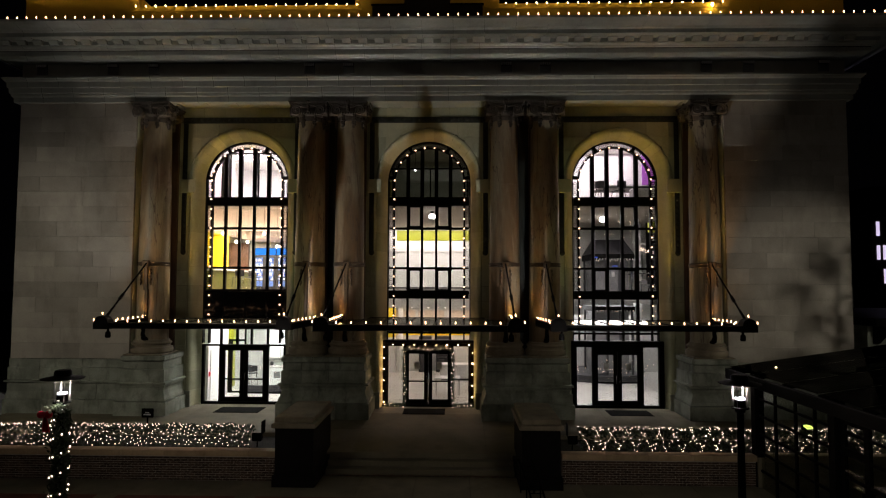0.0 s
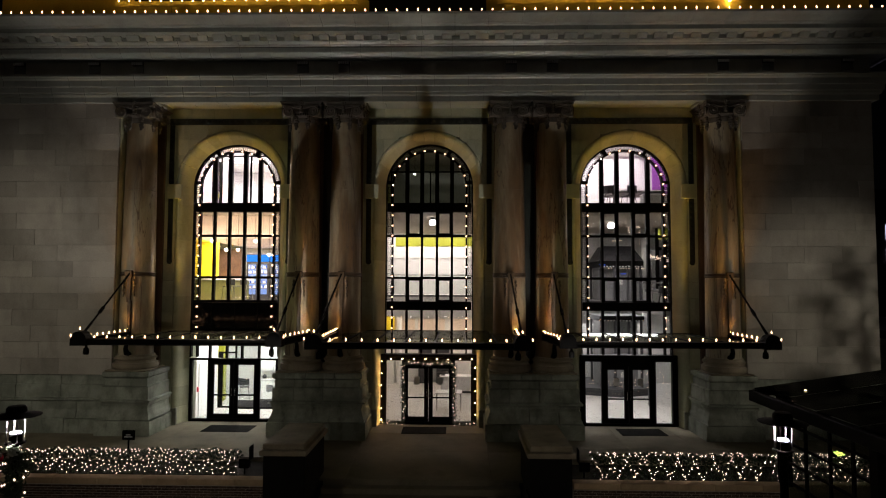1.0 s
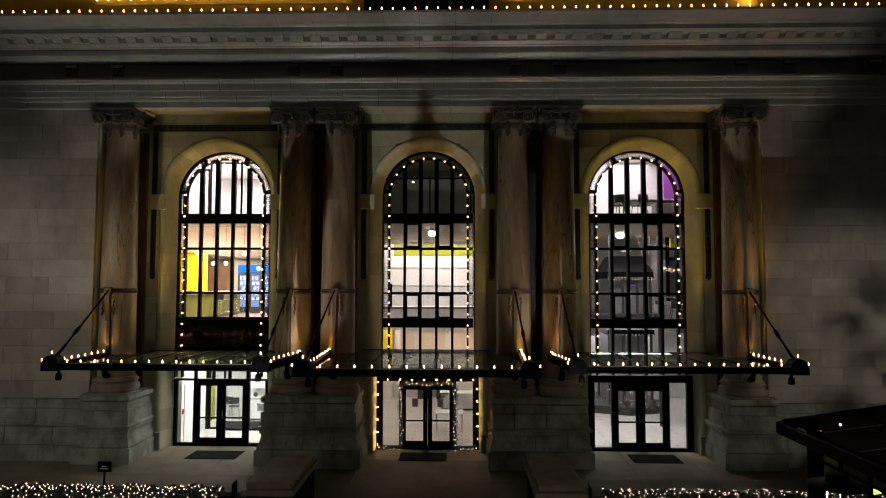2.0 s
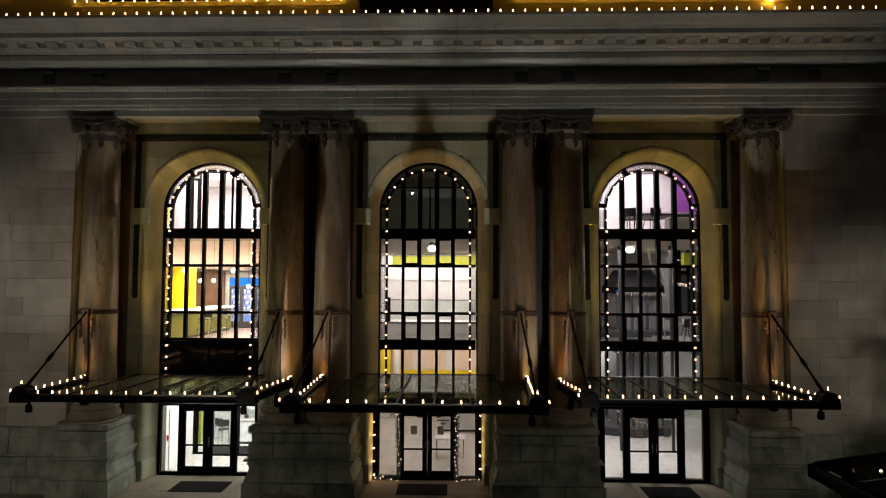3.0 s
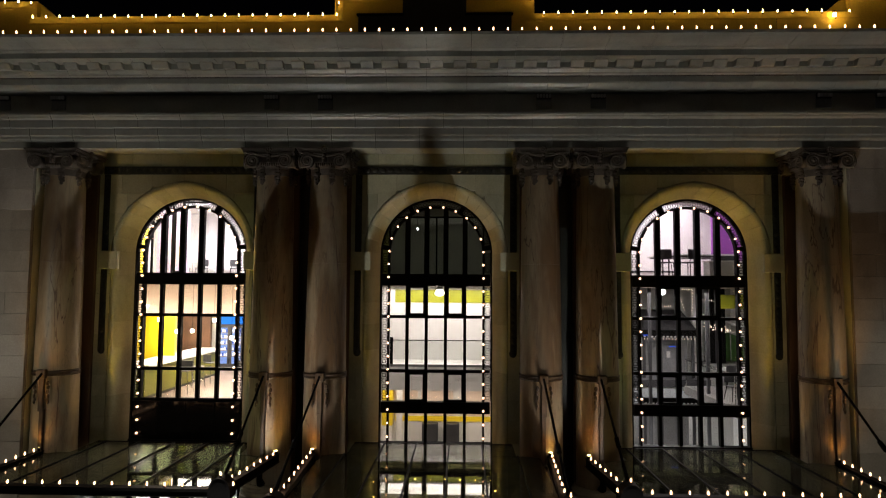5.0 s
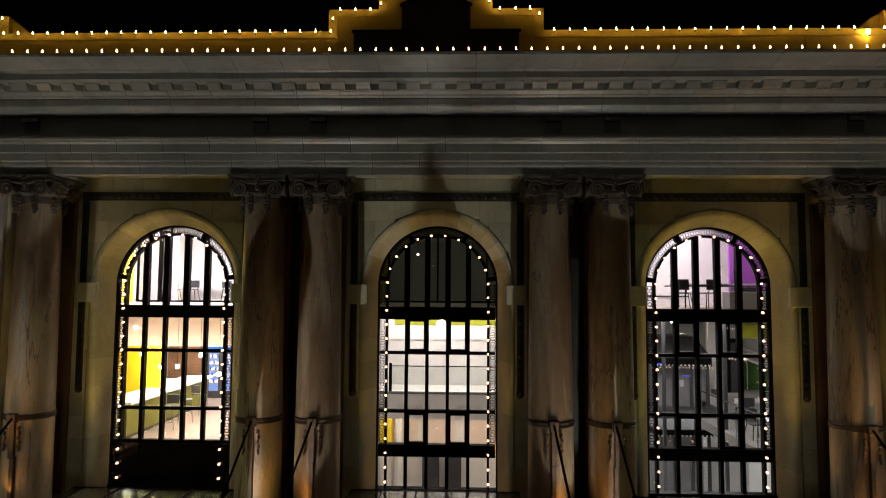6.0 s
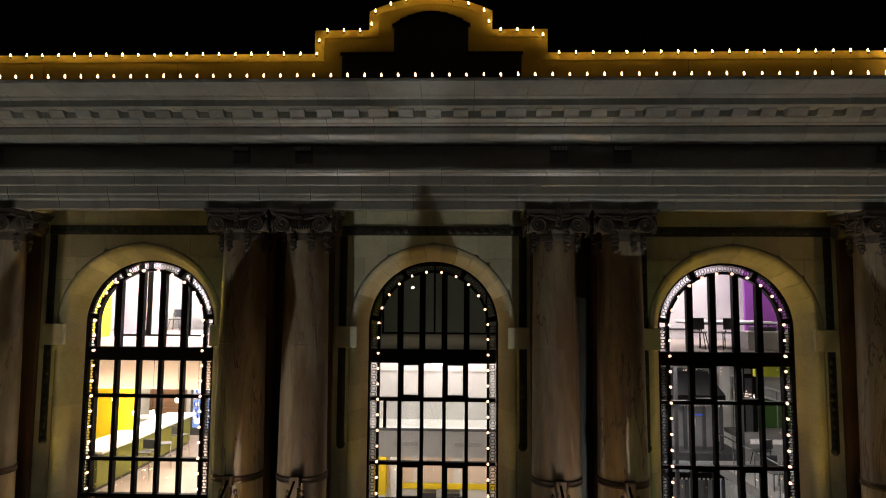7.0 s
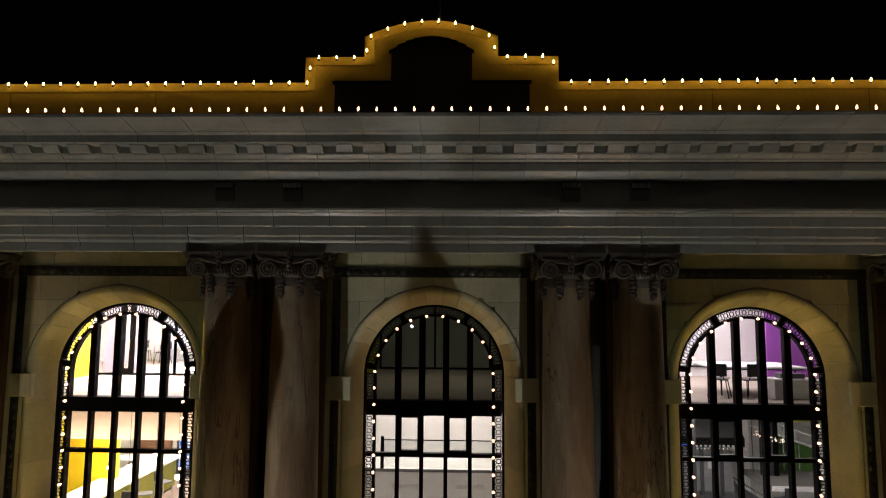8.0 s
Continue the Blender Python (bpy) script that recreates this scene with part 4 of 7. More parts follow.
def door_leaf(parent, x0, x1, y, z0, z1, handle, notice=False):
    bm = bmesh.new()
    st, rl = 0.155, 0.14
    box(bm, x0, x0 + st, y - 0.03, y + 0.03, z0, z1)
    box(bm, x1 - st, x1, y - 0.03, y + 0.03, z0, z1)
    box(bm, x0 + st, x1 - st, y - 0.03, y + 0.03, z0, z0 + 0.25)
    box(bm, x0 + st, x1 - st, y - 0.03, y + 0.03, z1 - rl, z1)
    box(bm, x0 + st, x1 - st, y - 0.028, y + 0.028, z0 + 0.93, z0 + 0.98)
    leaf = part("door_leaf", bm, BLACK, parent, "black metal glazed door leaf")
    g = part("glass", boxed(x0 + st, x1 - st, y - 0.005, y + 0.005, z0 + 0.25, z1 - rl), PANE, leaf)
    g.visible_shadow = False
    if notice:
        xm = (x0 + x1) / 2 + handle * 0.02
        part("paper_notice", boxed(xm - 0.105, xm + 0.105, y - 0.012, y - 0.0055, z0 + 1.43, z0 + 1.72), GREYWALL, leaf, "pale paper notice on the glass")
    hx = x1 - 0.06 if handle > 0 else x0 + 0.06
    bm = rope(bmesh.new(), [(hx, y - 0.03, z0 + 0.92), (hx, y - 0.09, z0 + 0.94), (hx, y - 0.09, z0 + 1.22), (hx, y - 0.03, z0 + 1.24)], 0.014, 6)
    part("door_handle", bm, CHROME, leaf, "steel pull handle", True)


def entrance(cx, number, y, half, head, label, jamb=0.16, notice=False, leaf=2.20, beam=0.12):
    d = thing("door_%d" % number, (cx, y, 0), label, "door", kind="structure")
    bm = bmesh.new()
    for s in (-1, 1):
        box(bm, *sorted((cx + s * half, cx + s * (half - jamb))), y - 0.08, y + 0.08, 0.0, head + beam)
        box(bm, *sorted((cx + s * 1.0, cx + s * 0.92)), y - 0.06, y + 0.06, 0.02, head)
    box(bm, cx - half + jamb, cx + half - jamb, y - 0.08, y + 0.08, head, head + beam)
    box(bm, cx - half + jamb, cx + half - jamb, y - 0.08, y + 0.08, 0.0, 0.10)
    part("door_frame", bm, BLACK, d)
    bm = boxed(cx - 0.92, cx + 0.92, y - 0.05, y + 0.05, leaf, head)
    part("door_head", bm, BLACK, d)
    door_leaf(d, cx - 0.92, cx - 0.005, y, 0.03, leaf, 1, notice)
    door_leaf(d, cx + 0.005, cx + 0.92, y, 0.03, leaf, -1, notice)
    for s in (-1, 1):
        a, b = sorted((cx + s * 1.0, cx + s * (half - jamb)))
        part("sidelight", boxed(a, b, y - 0.004, y + 0.004, 0.10, head), PANE, d).visible_shadow = False
    return d


entrance(BAYS[0], 1, 0.0, 1.72, 2.305, "black glazed double door with sidelights, closed", 0.12, False, 2.26, 0.065)
entrance(BAYS[1], 2, -0.22, 1.80, 2.36, "black glazed double door wrapped in garland, closed", 0.22, True)
for xa, xb, z in ((0.36, 0.76, 1.90), (0.47, 0.66, 1.80)):
    part("text_bar", boxed(xa, xb, -0.232, -0.2255, z, z + 0.06), SLATE, bpy.data.objects["door_2"])
entrance(BAYS[2], 3, -0.22, 1.80, 2.36, "black glazed double door in a deep portal, closed", 0.20, True)
for b, nm in ((1, "door_2"), (2, "door_3")):
    part("portal_roof", boxed(BAYS[b] - 1.80, BAYS[b] + 1.80, -0.30, 0.10, 2.482, 2.60), BLACK, bpy.data.objects[nm])
for cx, xa, xb in zip(BAYS, (-7.95, -0.86, 6.83), (-6.25, 0.72, 8.42)):
    single("door_mat", boxed(xa, xb, -1.72, -0.72, 0.001, 0.02, 0.006), RUBBER, (cx, -1.2, 0.001), "flat black ribbed mat before the doors", "mat", "door mats")

# ---- ground ----
LOW = -0.82
bm = bmesh.new()
box(bm, -400, 400, -400, 400, LOW - 0.5, LOW - 0.12)
single("ground", bm, ASPHALT, (0, 0, LOW - 0.5), "dark asphalt street and yard", "ground", kind="structure")
plaza = thing("pavement", (0, -3, -0.1), "pale concrete terrace before the doors", "pavement", kind="structure")
for xa, xb in ((-HX, -4.4), (4.4, HX)):
    part("terrace_core", boxed(xa, xb, -5.16, 0.25, LOW - 0.1, -0.03), DARKCORE, plaza)


def fall(y):
    """Height of the middle walk, which slopes down from the doors to the steps."""
    return 0.0 if y > -1.6 else -0.34 * (-1.6 - y) / 4.06


part("terrace_core", prism(bmesh.new(), [(0.25, LOW - 0.1), (0.25, -0.03), (-1.6, -0.03), (-5.60, -0.37), (-5.60, LOW - 0.1)], -4.4, 4.4, "x"), DARKCORE, plaza)
xs = [-15.5, -13, -10.6, -8.7, -6.6, -4.4, -2.1, 2.1, 4.4, 6.6, 8.7, 10.6, 13, 15.5]
for a, b in zip(xs, xs[1:]):
    mid = -4.5 < a and b < 4.5
    for ya, yb in ((-5.66 if mid else -5.18, -3.4), (-3.4, -1.6), (-1.6, 0.22)):
        f = fall if mid else (lambda y: 0.0)
        ya, yb = ya + 0.005, yb - 0.005
        part("slab", prism(bmesh.new(), [(ya, f(ya) - 0.06), (yb, f(yb) - 0.06), (yb, f(yb)), (ya, f(ya))], a + 0.005, b - 0.005, "x"), CONCRETE, plaza)
steps = thing("steps", (0, -5.8, LOW), "three broad concrete steps between two cheek walls", "steps", kind="structure")
for i in range(3):
    part("step", boxed(-2.72, 2.88, -5.66 - 0.32 * i, -5.60, LOW - 0.05, -0.34 - 0.16 * i if i else -0.345, 0.012), CONCRETE, steps)
rnd = random.Random(77)
bm = bmesh.new()
for _ in range(420):
    x, y = rnd.uniform(-2.6, 2.8), -6.32 - abs(rnd.gauss(0, 0.10))
    a = rnd.uniform(0, 6.28)
    s = rnd.uniform(0.02, 0.05)
    vs = [bm.verts.new((x + s * math.cos(a + k * 1.57), y + s * 0.7 * math.sin(a + k * 1.57), LOW + 0.006 + rnd.uniform(0, 0.02))) for k in range(4)]
    bm.faces.new(vs)
single("fallen_leaves", bm, WOOD, (0, -6.4, LOW), "line of dry brown leaves at the foot of the steps", "leaves", kind="stuff")
walkway = thing("sidewalk", (0, -10, LOW), "concrete sidewalk with red brick panels", "sidewalk", kind="structure")
part("sidewalk_bed", boxed(-60, 60, -15.4, -5.0, LOW - 0.2, LOW - 0.02), DARKCORE, walkway)
x = -31.0
while x < 31:
    part("slab", boxed(x + 0.004, x + 1.546, -8.25, -6.4, LOW - 0.02, LOW, 0.005), CONCRETE, walkway)
    x += 1.55
x = -30.6
while x < 31:
    part("slab", boxed(x, x + 0.55, -12.5, -8.255, LOW - 0.02, LOW, 0.005), CONCRETE, walkway)
    part("brick_panel", boxed(x + 0.556, x + 3.69, -12.5, -8.255, LOW - 0.02, LOW - 0.002, 0.004), PAVER, walkway, "red clay paver panel")
    x += 3.70
part("slab", boxed(-31, 31, -15.4, -12.505, LOW - 0.02, LOW, 0.005), CONCRETE, walkway)
part("kerb", boxed(-60, 60, -15.7, -15.41, LOW - 0.3, LOW + 0.002, 0.02), CONCRETE, walkway)

# ---- cheek walls ----
for s, x0, x1 in ((-1, -3.98, -2.74), (1, 2.90, 4.13)):
    cw = thing("cheek_wall", ((x0 + x1) / 2, -6.4, LOW), "dark cheek wall with a two-stepped cast stone cap", "wall", "stair cheek walls")
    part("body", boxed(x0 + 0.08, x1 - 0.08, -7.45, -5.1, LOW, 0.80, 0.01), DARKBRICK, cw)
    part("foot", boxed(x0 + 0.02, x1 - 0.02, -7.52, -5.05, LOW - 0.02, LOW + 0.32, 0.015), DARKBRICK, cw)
    part("cap", boxed(x0, x1, -7.58, -5.0, 0.80, 0.94, 0.02), CAPSTONE, cw)
    part("cap_top", boxed(x0 + 0.07, x1 - 0.07, -7.50, -5.07, 0.942, 1.10, 0.03), CAPSTONE, cw)
# low stair rail that slopes down before the right-hand cheek wall
hr = thing("handrail", (3.1, -8.0, LOW), "low black metal stair rail sloping to the sidewalk", "handrail")
for dx in (0.0, -0.36):
    part("rail", rope(bmesh.new(), [(3.22 + dx, -7.62, 0.05), (3.30 + dx, -7.70, -0.10), (3.44 + dx, -8.45, -0.60), (3.47 + dx, -8.66, -0.76), (3.47 + dx, -8.68, LOW)], 0.024, 8), BLACK, hr, "", True)
    for y, zt in ((-7.72, -0.10), (-8.25, -0.46)):
        part("post", tube(bmesh.new(), (3.28 + dx - (y + 7.72) * 0.19, y, LOW), (3.28 + dx - (y + 7.72) * 0.19, y, zt), 0.018), BLACK, hr)
for k in range(5):
    f = k / 4
    part("bar", tube(bmesh.new(), (2.94 + 0.14 * f, -7.72 - 0.72 * f, -0.12 - 0.48 * f), (3.30 + 0.14 * f, -7.72 - 0.72 * f, -0.12 - 0.48 * f), 0.012), BLACK, hr)

# ---- planters, hedges ----


def brick_wall(parent, x0, x1, y, z0, z1):
    """Running bond bricks with open joints as one joined piece, before a mortar core."""
    part("mortar", boxed(x0, x1, y + 0.007, y + 0.25, z0, z1), MORTAR, parent)
    verts, faces = [], []
    h, w = 0.067, 0.205
    rows = int((z1 - z0) / h)
    rnd = random.Random(int(x0 * 10))
    for r in range(rows):
        x = x0 - (w / 2 if r % 2 else 0)
        while x < x1:
            a, b = max(x, x0) + 0.005, min(x + w, x1) - 0.005
            if b - a > 0.03:
                za, zb, d = z0 + r * h + 0.005, z0 + (r + 1) * h - 0.005, rnd.uniform(-0.003, 0.003)
                n = len(verts)
                verts += [(a, y + d, za), (b, y + d, za), (b, y + d, zb), (a, y + d, zb), (a, y + 0.02, za), (b, y + 0.02, za), (b, y + 0.02, zb), (a, y + 0.02, zb)]
                faces += [(n, n + 1, n + 2, n + 3), (n + 4, n, n + 3, n + 7), (n + 1, n + 5, n + 6, n + 2), (n + 3, n + 2, n + 6, n + 7), (n + 4, n + 5, n + 1, n)]
            x += w
    me = bpy.data.meshes.new("bricks")
    me.from_pydata([tuple(Vector(v) - BASE[parent]) for v in verts], [], faces)
    me.materials.append(BRICK)
    tagged(link_mesh("bricks", me, parent), "dark brown running-bond bricks", kind="stuff")


def leaf_mass(name, x0, x1, y0, y1, z0, z1, count, seed, label):
    rnd = np.random.default_rng(seed)
    n = count
    c = np.empty((n, 3))
    c[:, 0] = rnd.uniform(x0, x1, n)
    side = rnd.random(n)
    c[:, 1] = np.where(side < 0.45, y0 + rnd.exponential(0.05, n), rnd.uniform(y0, y1, n))
    c[:, 2] = np.where(side < 0.45, rnd.uniform(z0, z1, n), z1 - rnd.exponential(0.06, n))
    c[:, 2] += 0.015 * np.sin(c[:, 0] * 3.1) * (c[:, 2] > z1 - 0.15) + 0.03 * np.sin(c[:, 0] * 11 + c[:, 1] * 7) * (c[:, 2] > z1 - 0.2)
    c[:, 1] += 0.05 * np.sin(c[:, 0] * 4.3 + 1)
    c[:, 2] = np.clip(c[:, 2], z0, None)
    a = rnd.normal(size=(n, 3))
    a /= np.linalg.norm(a, axis=1)[:, None]
    b = rnd.normal(size=(n, 3))
    b -= (a * b).sum(1)[:, None] * a
    b /= np.linalg.norm(b, axis=1)[:, None]
    s = rnd.uniform(0.022, 0.045, n)[:, None]
    v = np.concatenate([c - a * s, c + b * s * 0.55, c + a * s, c - b * s * 0.55], axis=1).reshape(-1, 3)
    me = bpy.data.meshes.new(name)
    me.from_pydata([tuple(p) for p in v - np.array((x0, y0, z0))], [], [(4 * i, 4 * i + 1, 4 * i + 2, 4 * i + 3) for i in range(n)])
    me.materials.append(LEAF)
    ob = link_mesh(name, me, None)
    ob.location = (x0, y0, z0)
    BASE[ob] = Vector((x0, y0, z0))
    return tagged(ob, label, "hedge", kind="stuff")


def mini_lights(name, pts, at, r):
    """Many tiny lamps in one mesh."""
    verts, faces = [], []
    for p in pts:
        n = len(verts)
        p = Vector(p) - Vector(at)
        verts += [tuple(p + Vector(d) * r) for d in ((1, 0, 0), (-1, 0, 0), (0, 1, 0), (0, -1, 0), (0, 0, 1.3), (0, 0, -1.3))]
        faces += [(n + a, n + b, n + c) for a in (0, 1) for b, c in ((2, 4), (4, 3), (3, 5), (5, 2))]
    me = bpy.data.meshes.new(name)
    me.from_pydata(verts, [], faces)
    me.materials.append(MINI)
    ob = link_mesh(name, me, None)
    ob.location = at
    return tagged(ob, "net of tiny warm white lights over the hedge", "fairy lights", kind="stuff")


for s, x0, x1, hx0, hx1 in ((-1, -17.0, -4.0, -17.0, -4.85), (1, 4.15, 9.60, 4.75, 15.4)):
    pl = thing("planter", ((x0 + x1) / 2, -7.0, LOW), "long brown brick planter with a pale stone coping", "planter", kind="structure")
    brick_wall(pl, x0, x1, -7.0, LOW, -0.122)
    x = x0
    while x < x1 - 0.1:
        e = min(x + 1.22, x1)
        part("coping_stone", boxed(x + 0.004, e - 0.004, -7.06, -6.72, -0.12, 0.045, 0.015), COPING, pl)
        x = e
    part("soil", boxed(x0, max(x1, hx1), -6.70, -5.2, LOW, 0.015), SOIL, pl)
    part("back_kerb", boxed(x0, max(x1, hx1), -5.28, -5.185, LOW, 0.14, 0.01), CAPSTONE, pl)
    if s > 0:
        part("end_post", boxed(9.601, 9.80, -7.08, -6.6, LOW, 0.0, 0.012), CONCRETE, pl, "plain concrete end post")
        part("low_wall", boxed(9.82, 15.4, -7.02, -6.705, LOW, 0.06, 0.012), CONCRETE, pl, "plain low concrete wall")
    leaf_mass("hedge", hx0, hx1, -6.62, -6.10, 0.01, 0.58, 15000 if s < 0 else 13000, 5 + s, "clipped dark green hedge hung with fairy lights")
    rnd = random.Random(40 + s)
    pts = []
    if s < 0:
        for _ in range(1500):
            top = rnd.random() < 0.35
            x = rnd.uniform(hx0, hx1)
            p = Vector((x, -6.66 + (rnd.uniform(0, 0.42) if top else rnd.uniform(-0.01, 0.02)) + 0.05 * math.sin(x * 4.3 + 1), 0.61 + 0.015 * math.sin(x * 3.1) if top else rnd.uniform(0.06, 0.60)))
            if len(pts) < 620 and all((p - q).length > 0.078 for q in pts):
                pts.append(p)
    else:
        x = hx0
        k = 0
        while x < hx1:
            n = 8
            for i in range(n):
                f = i / (n - 1)
                g = f if k % 2 else 1 - f
                pts.append((x + 0.24 * f + rnd.uniform(-0.06, 0.06), -6.66 + 0.05 * math.sin(x * 4.3 + 1), 0.07 + 0.52 * g + rnd.uniform(-0.06, 0.06)))
            for i in range(4):
                pts.append((x + rnd.uniform(0, 0.3), -6.55 + rnd.uniform(0, 0.4), 0.62 + 0.015 * math.sin(x * 3.1)))
            x += rnd.uniform(0.15, 0.30)
            k += 1
    mini_lights("fairy_lights", pts, (hx0, -6.62, 0.1), 0.0118 if s < 0 else 0.0104)
    # flood on its stake
    fx = s * 4.62 - 0.08
    fl = thing("flood_light", (fx, -6.5, 0.10), "small black flood lamp on a stake in the planter", "flood light", "planter flood lights")
    part("stake", tube(bmesh.new(), (fx, -6.5, 0.005), (fx, -6.5, 0.24), 0.02), BLACK, fl)
    part("housing", boxed(fx - 0.13, fx + 0.13, -6.56, -6.40, 0.18, 0.38, 0.02), BLACK, fl)
    part("barn_door", boxed(*sorted((fx - s * 0.139, fx - s * 0.131)), -6.56, -6.20, 0.381, 0.76), BLACK, fl)
    part("visor", boxed(fx - 0.14, fx + 0.14, -6.585, -6.565, 0.20, 0.44, 0.004), BLACK, fl)
gl = thing("green_spot_lamp", (11.2, -6.5, 0.1), "small lamp in the hedge with glowing lumps for lime-lit leaves", "flood light")
part("housing", boxed(11.1, 11.3, -6.60, -6.50, 0.66, 0.80, 0.02), BLACK, gl)
# the lumps glow themselves, in place of leaves lit lime green
lens = bmesh.new()
for i in range(9):
    ball(lens, (11.13 + 0.05 * (i % 4) + 0.01 * i, -6.66 - 0.01 * (i % 3), 0.80 - 0.035 * (i // 3) + 0.02 * (i % 2)), 0.035, 0.02, 0.024, 7, 4)
part("lens", lens, GREENGLOW, gl, "glowing lumps standing in for lime-lit leaves", True)
part("stake", tube(bmesh.new(), (11.2, -6.55, 0.08), (11.2, -6.55, 0.68), 0.02), BLACK, gl)
sg = thing("garden_sign", (-9.0, -4.5, 0), "small black sign on a post with white bars", "sign")
part("post", tube(bmesh.new(), (-9.0, -4.5, 0), (-9.0, -4.5, 0.42), 0.03), BLACK, sg)
part("board", boxed(-9.2, -8.8, -4.53, -4.48, 0.40, 0.70, 0.015), BLACK, sg)
for z, w in ((0.56, 0.07), (0.50, 0.12)):
    part("text_bar", boxed(-9.0 - w, -9.0 + w, -4.536, -4.531, z - 0.012, z + 0.012), WHITETOP, sg)

# ---- bulbs ----
bm = bmesh.new()
lathe(bm, [(0.0, 0.086), (0.006, 0.077), (0.013, 0.058), (0.019, 0.035), (0.018, 0.015), (0.012, 0.0)], 0, 0, 8, 0)
lathe(bm, [(0.022, 0.0), (0.022, -0.03), (0.016, -0.035)], 0, 0, 6, 1)
bmesh.ops.recalc_face_normals(bm, faces=bm.faces)
BULB_ME = bpy.data.meshes.new("bulb")
bm.to_mesh(BULB_ME)
bm.free()
BULB_ME.materials.append(BULB)
BULB_ME.materials.append(BLACK)
BULB_ME.polygons.foreach_set("use_smooth", [True] * len(BULB_ME.polygons))
AMBER_ME = BULB_ME.copy()
AMBER_ME.materials[0] = BULB_AMBER
ROUND_ME = BULB_ME.copy()
ROUND_ME.transform(Matrix.Diagonal((1.65, 1.65, 1.3, 1)))
ROUND_ME.materials[0] = glowing("window_bulb", (1.0, 0.58, 0.33), 4.2)
DOOR_ME = BULB_ME.copy()
DOOR_ME.materials[0] = glowing("entrance_bulb", (1.0, 0.60, 0.22), 45.0)


def bulbs(name, pts, label, group, me=None, tilt=(0, 0, 0)):
    st = thing(name, pts[0], label, "light string", group)
    for p in pts:
        ob = link_mesh("bulb", me or BULB_ME, st)
        ob.location = Vector(p) - BASE[st]
        ob.rotation_euler = [radians(a) + random.uniform(-0.12, 0.12) for a in tilt]
    return st


def along(pts, step, start=0.5):
    out, left = [], step * start
    for a, b in zip(pts, pts[1:]):
        a, b = Vector(a), Vector(b)
        d = (b - a).length
        while left <= d:
            out.append(tuple(a.lerp(b, left / d)))
            left += step
        left -= d
    return out


TOP = [(-11.35 - 0.379 * k, 15.61) for k in range(10, -1, -1)] + [(-10.99, 15.58)] + [(-2.59 - 0.379 * k, 15.18) for k in range(22, -1, -1)] + [(-2.54, 15.50), (-2.35, 15.73), (-1.97, 15.73), (-1.60, 15.73), (-1.34, 15.88)]
TOP += [(-1.25 + 0.357 * k, 16.19 + 0.335 * math.sin(math.pi * k / 7) ** 0.85) for k in range(8)]
TOP += [(1.36, 15.93), (1.62, 15.73), (2.0, 15.73), (2.36, 15.73), (2.59, 15.60)] + [(2.95 + 0.381 * k, 15.18) for k in range(20)] + [(10.53, 15.04), (10.90, 15.18), (11.05, 15.58)] + [(11.45 + 0.381 * k, 15.61) for k in range(10)]
bulbs("light_string", [(x, PY - 0.17, z - 0.01) for x, z in TOP], "string of warm bulbs along the parapet's top edge", "facade light strings", AMBER_ME)
bulbs("light_string", [(-7.762 + 0.3443 * k, FY - 2.08, 14.07) for k in range(-28, 74)], "string of warm bulbs along the cornice's edge", "facade light strings")
drop = thing("drop_bulb", (10.53, PY - 0.12, 15.1), "large amber bulb hanging low on the parapet's string", "bulb")
part("globe", ball(bmesh.new(), (10.53, PY - 0.13, 15.12), 0.05, 0.05, 0.06, 10, 6), DROPBULB, drop, "", True)
part("cap", tube(bmesh.new(), (10.53, PY - 0.13, 15.17), (10.53, PY - 0.13, 15.22), 0.025), BLACK, drop)
part("wire", rope(bmesh.new(), [(10.17, PY - 0.09, 15.22), (10.53, PY - 0.13, 15.22), (10.90, PY - 0.09, 15.22)], 0.006, 5), BLACK, drop)
part("wire", rope(bmesh.new(), [(-HX - 2.1, FY - 2.08, 14.03), (0, FY - 2.08, 14.03), (HX + 2.1, FY - 2.08, 14.03)], 0.008, 5), BLACK, bpy.data.objects["light_string.001"])
for cx in BAYS:
    rb = 1.40 * WIDE[cx]
    pts = [(cx - rb, -0.13, 3.45), (cx - rb, -0.13, SPRING)] + [(cx - rb * math.cos(math.pi * i / 30), -0.13, SPRING + 1.40 * math.sin(math.pi * i / 30)) for i in range(1, 30)] + [(cx + rb, -0.13, SPRING), (cx + rb, -0.13, 3.45)]
    bulbs("light_string", along(pts, 0.388, 0.3), "string of warm bulbs round an arched window", "facade light strings", ROUND_ME, (95, 0, 0))
cx = BAYS[1]
bulbs("light_string", along([(cx - 1.74, -0.37, 0.1), (cx - 1.74, -0.37, 2.43), (cx + 1.74, -0.37, 2.43), (cx + 1.74, -0.37, 0.1)], 0.43, 0.2), "string of warm bulbs round the middle entrance", "facade light strings", DOOR_ME, (90, 0, 0))

# ---- canopies ----


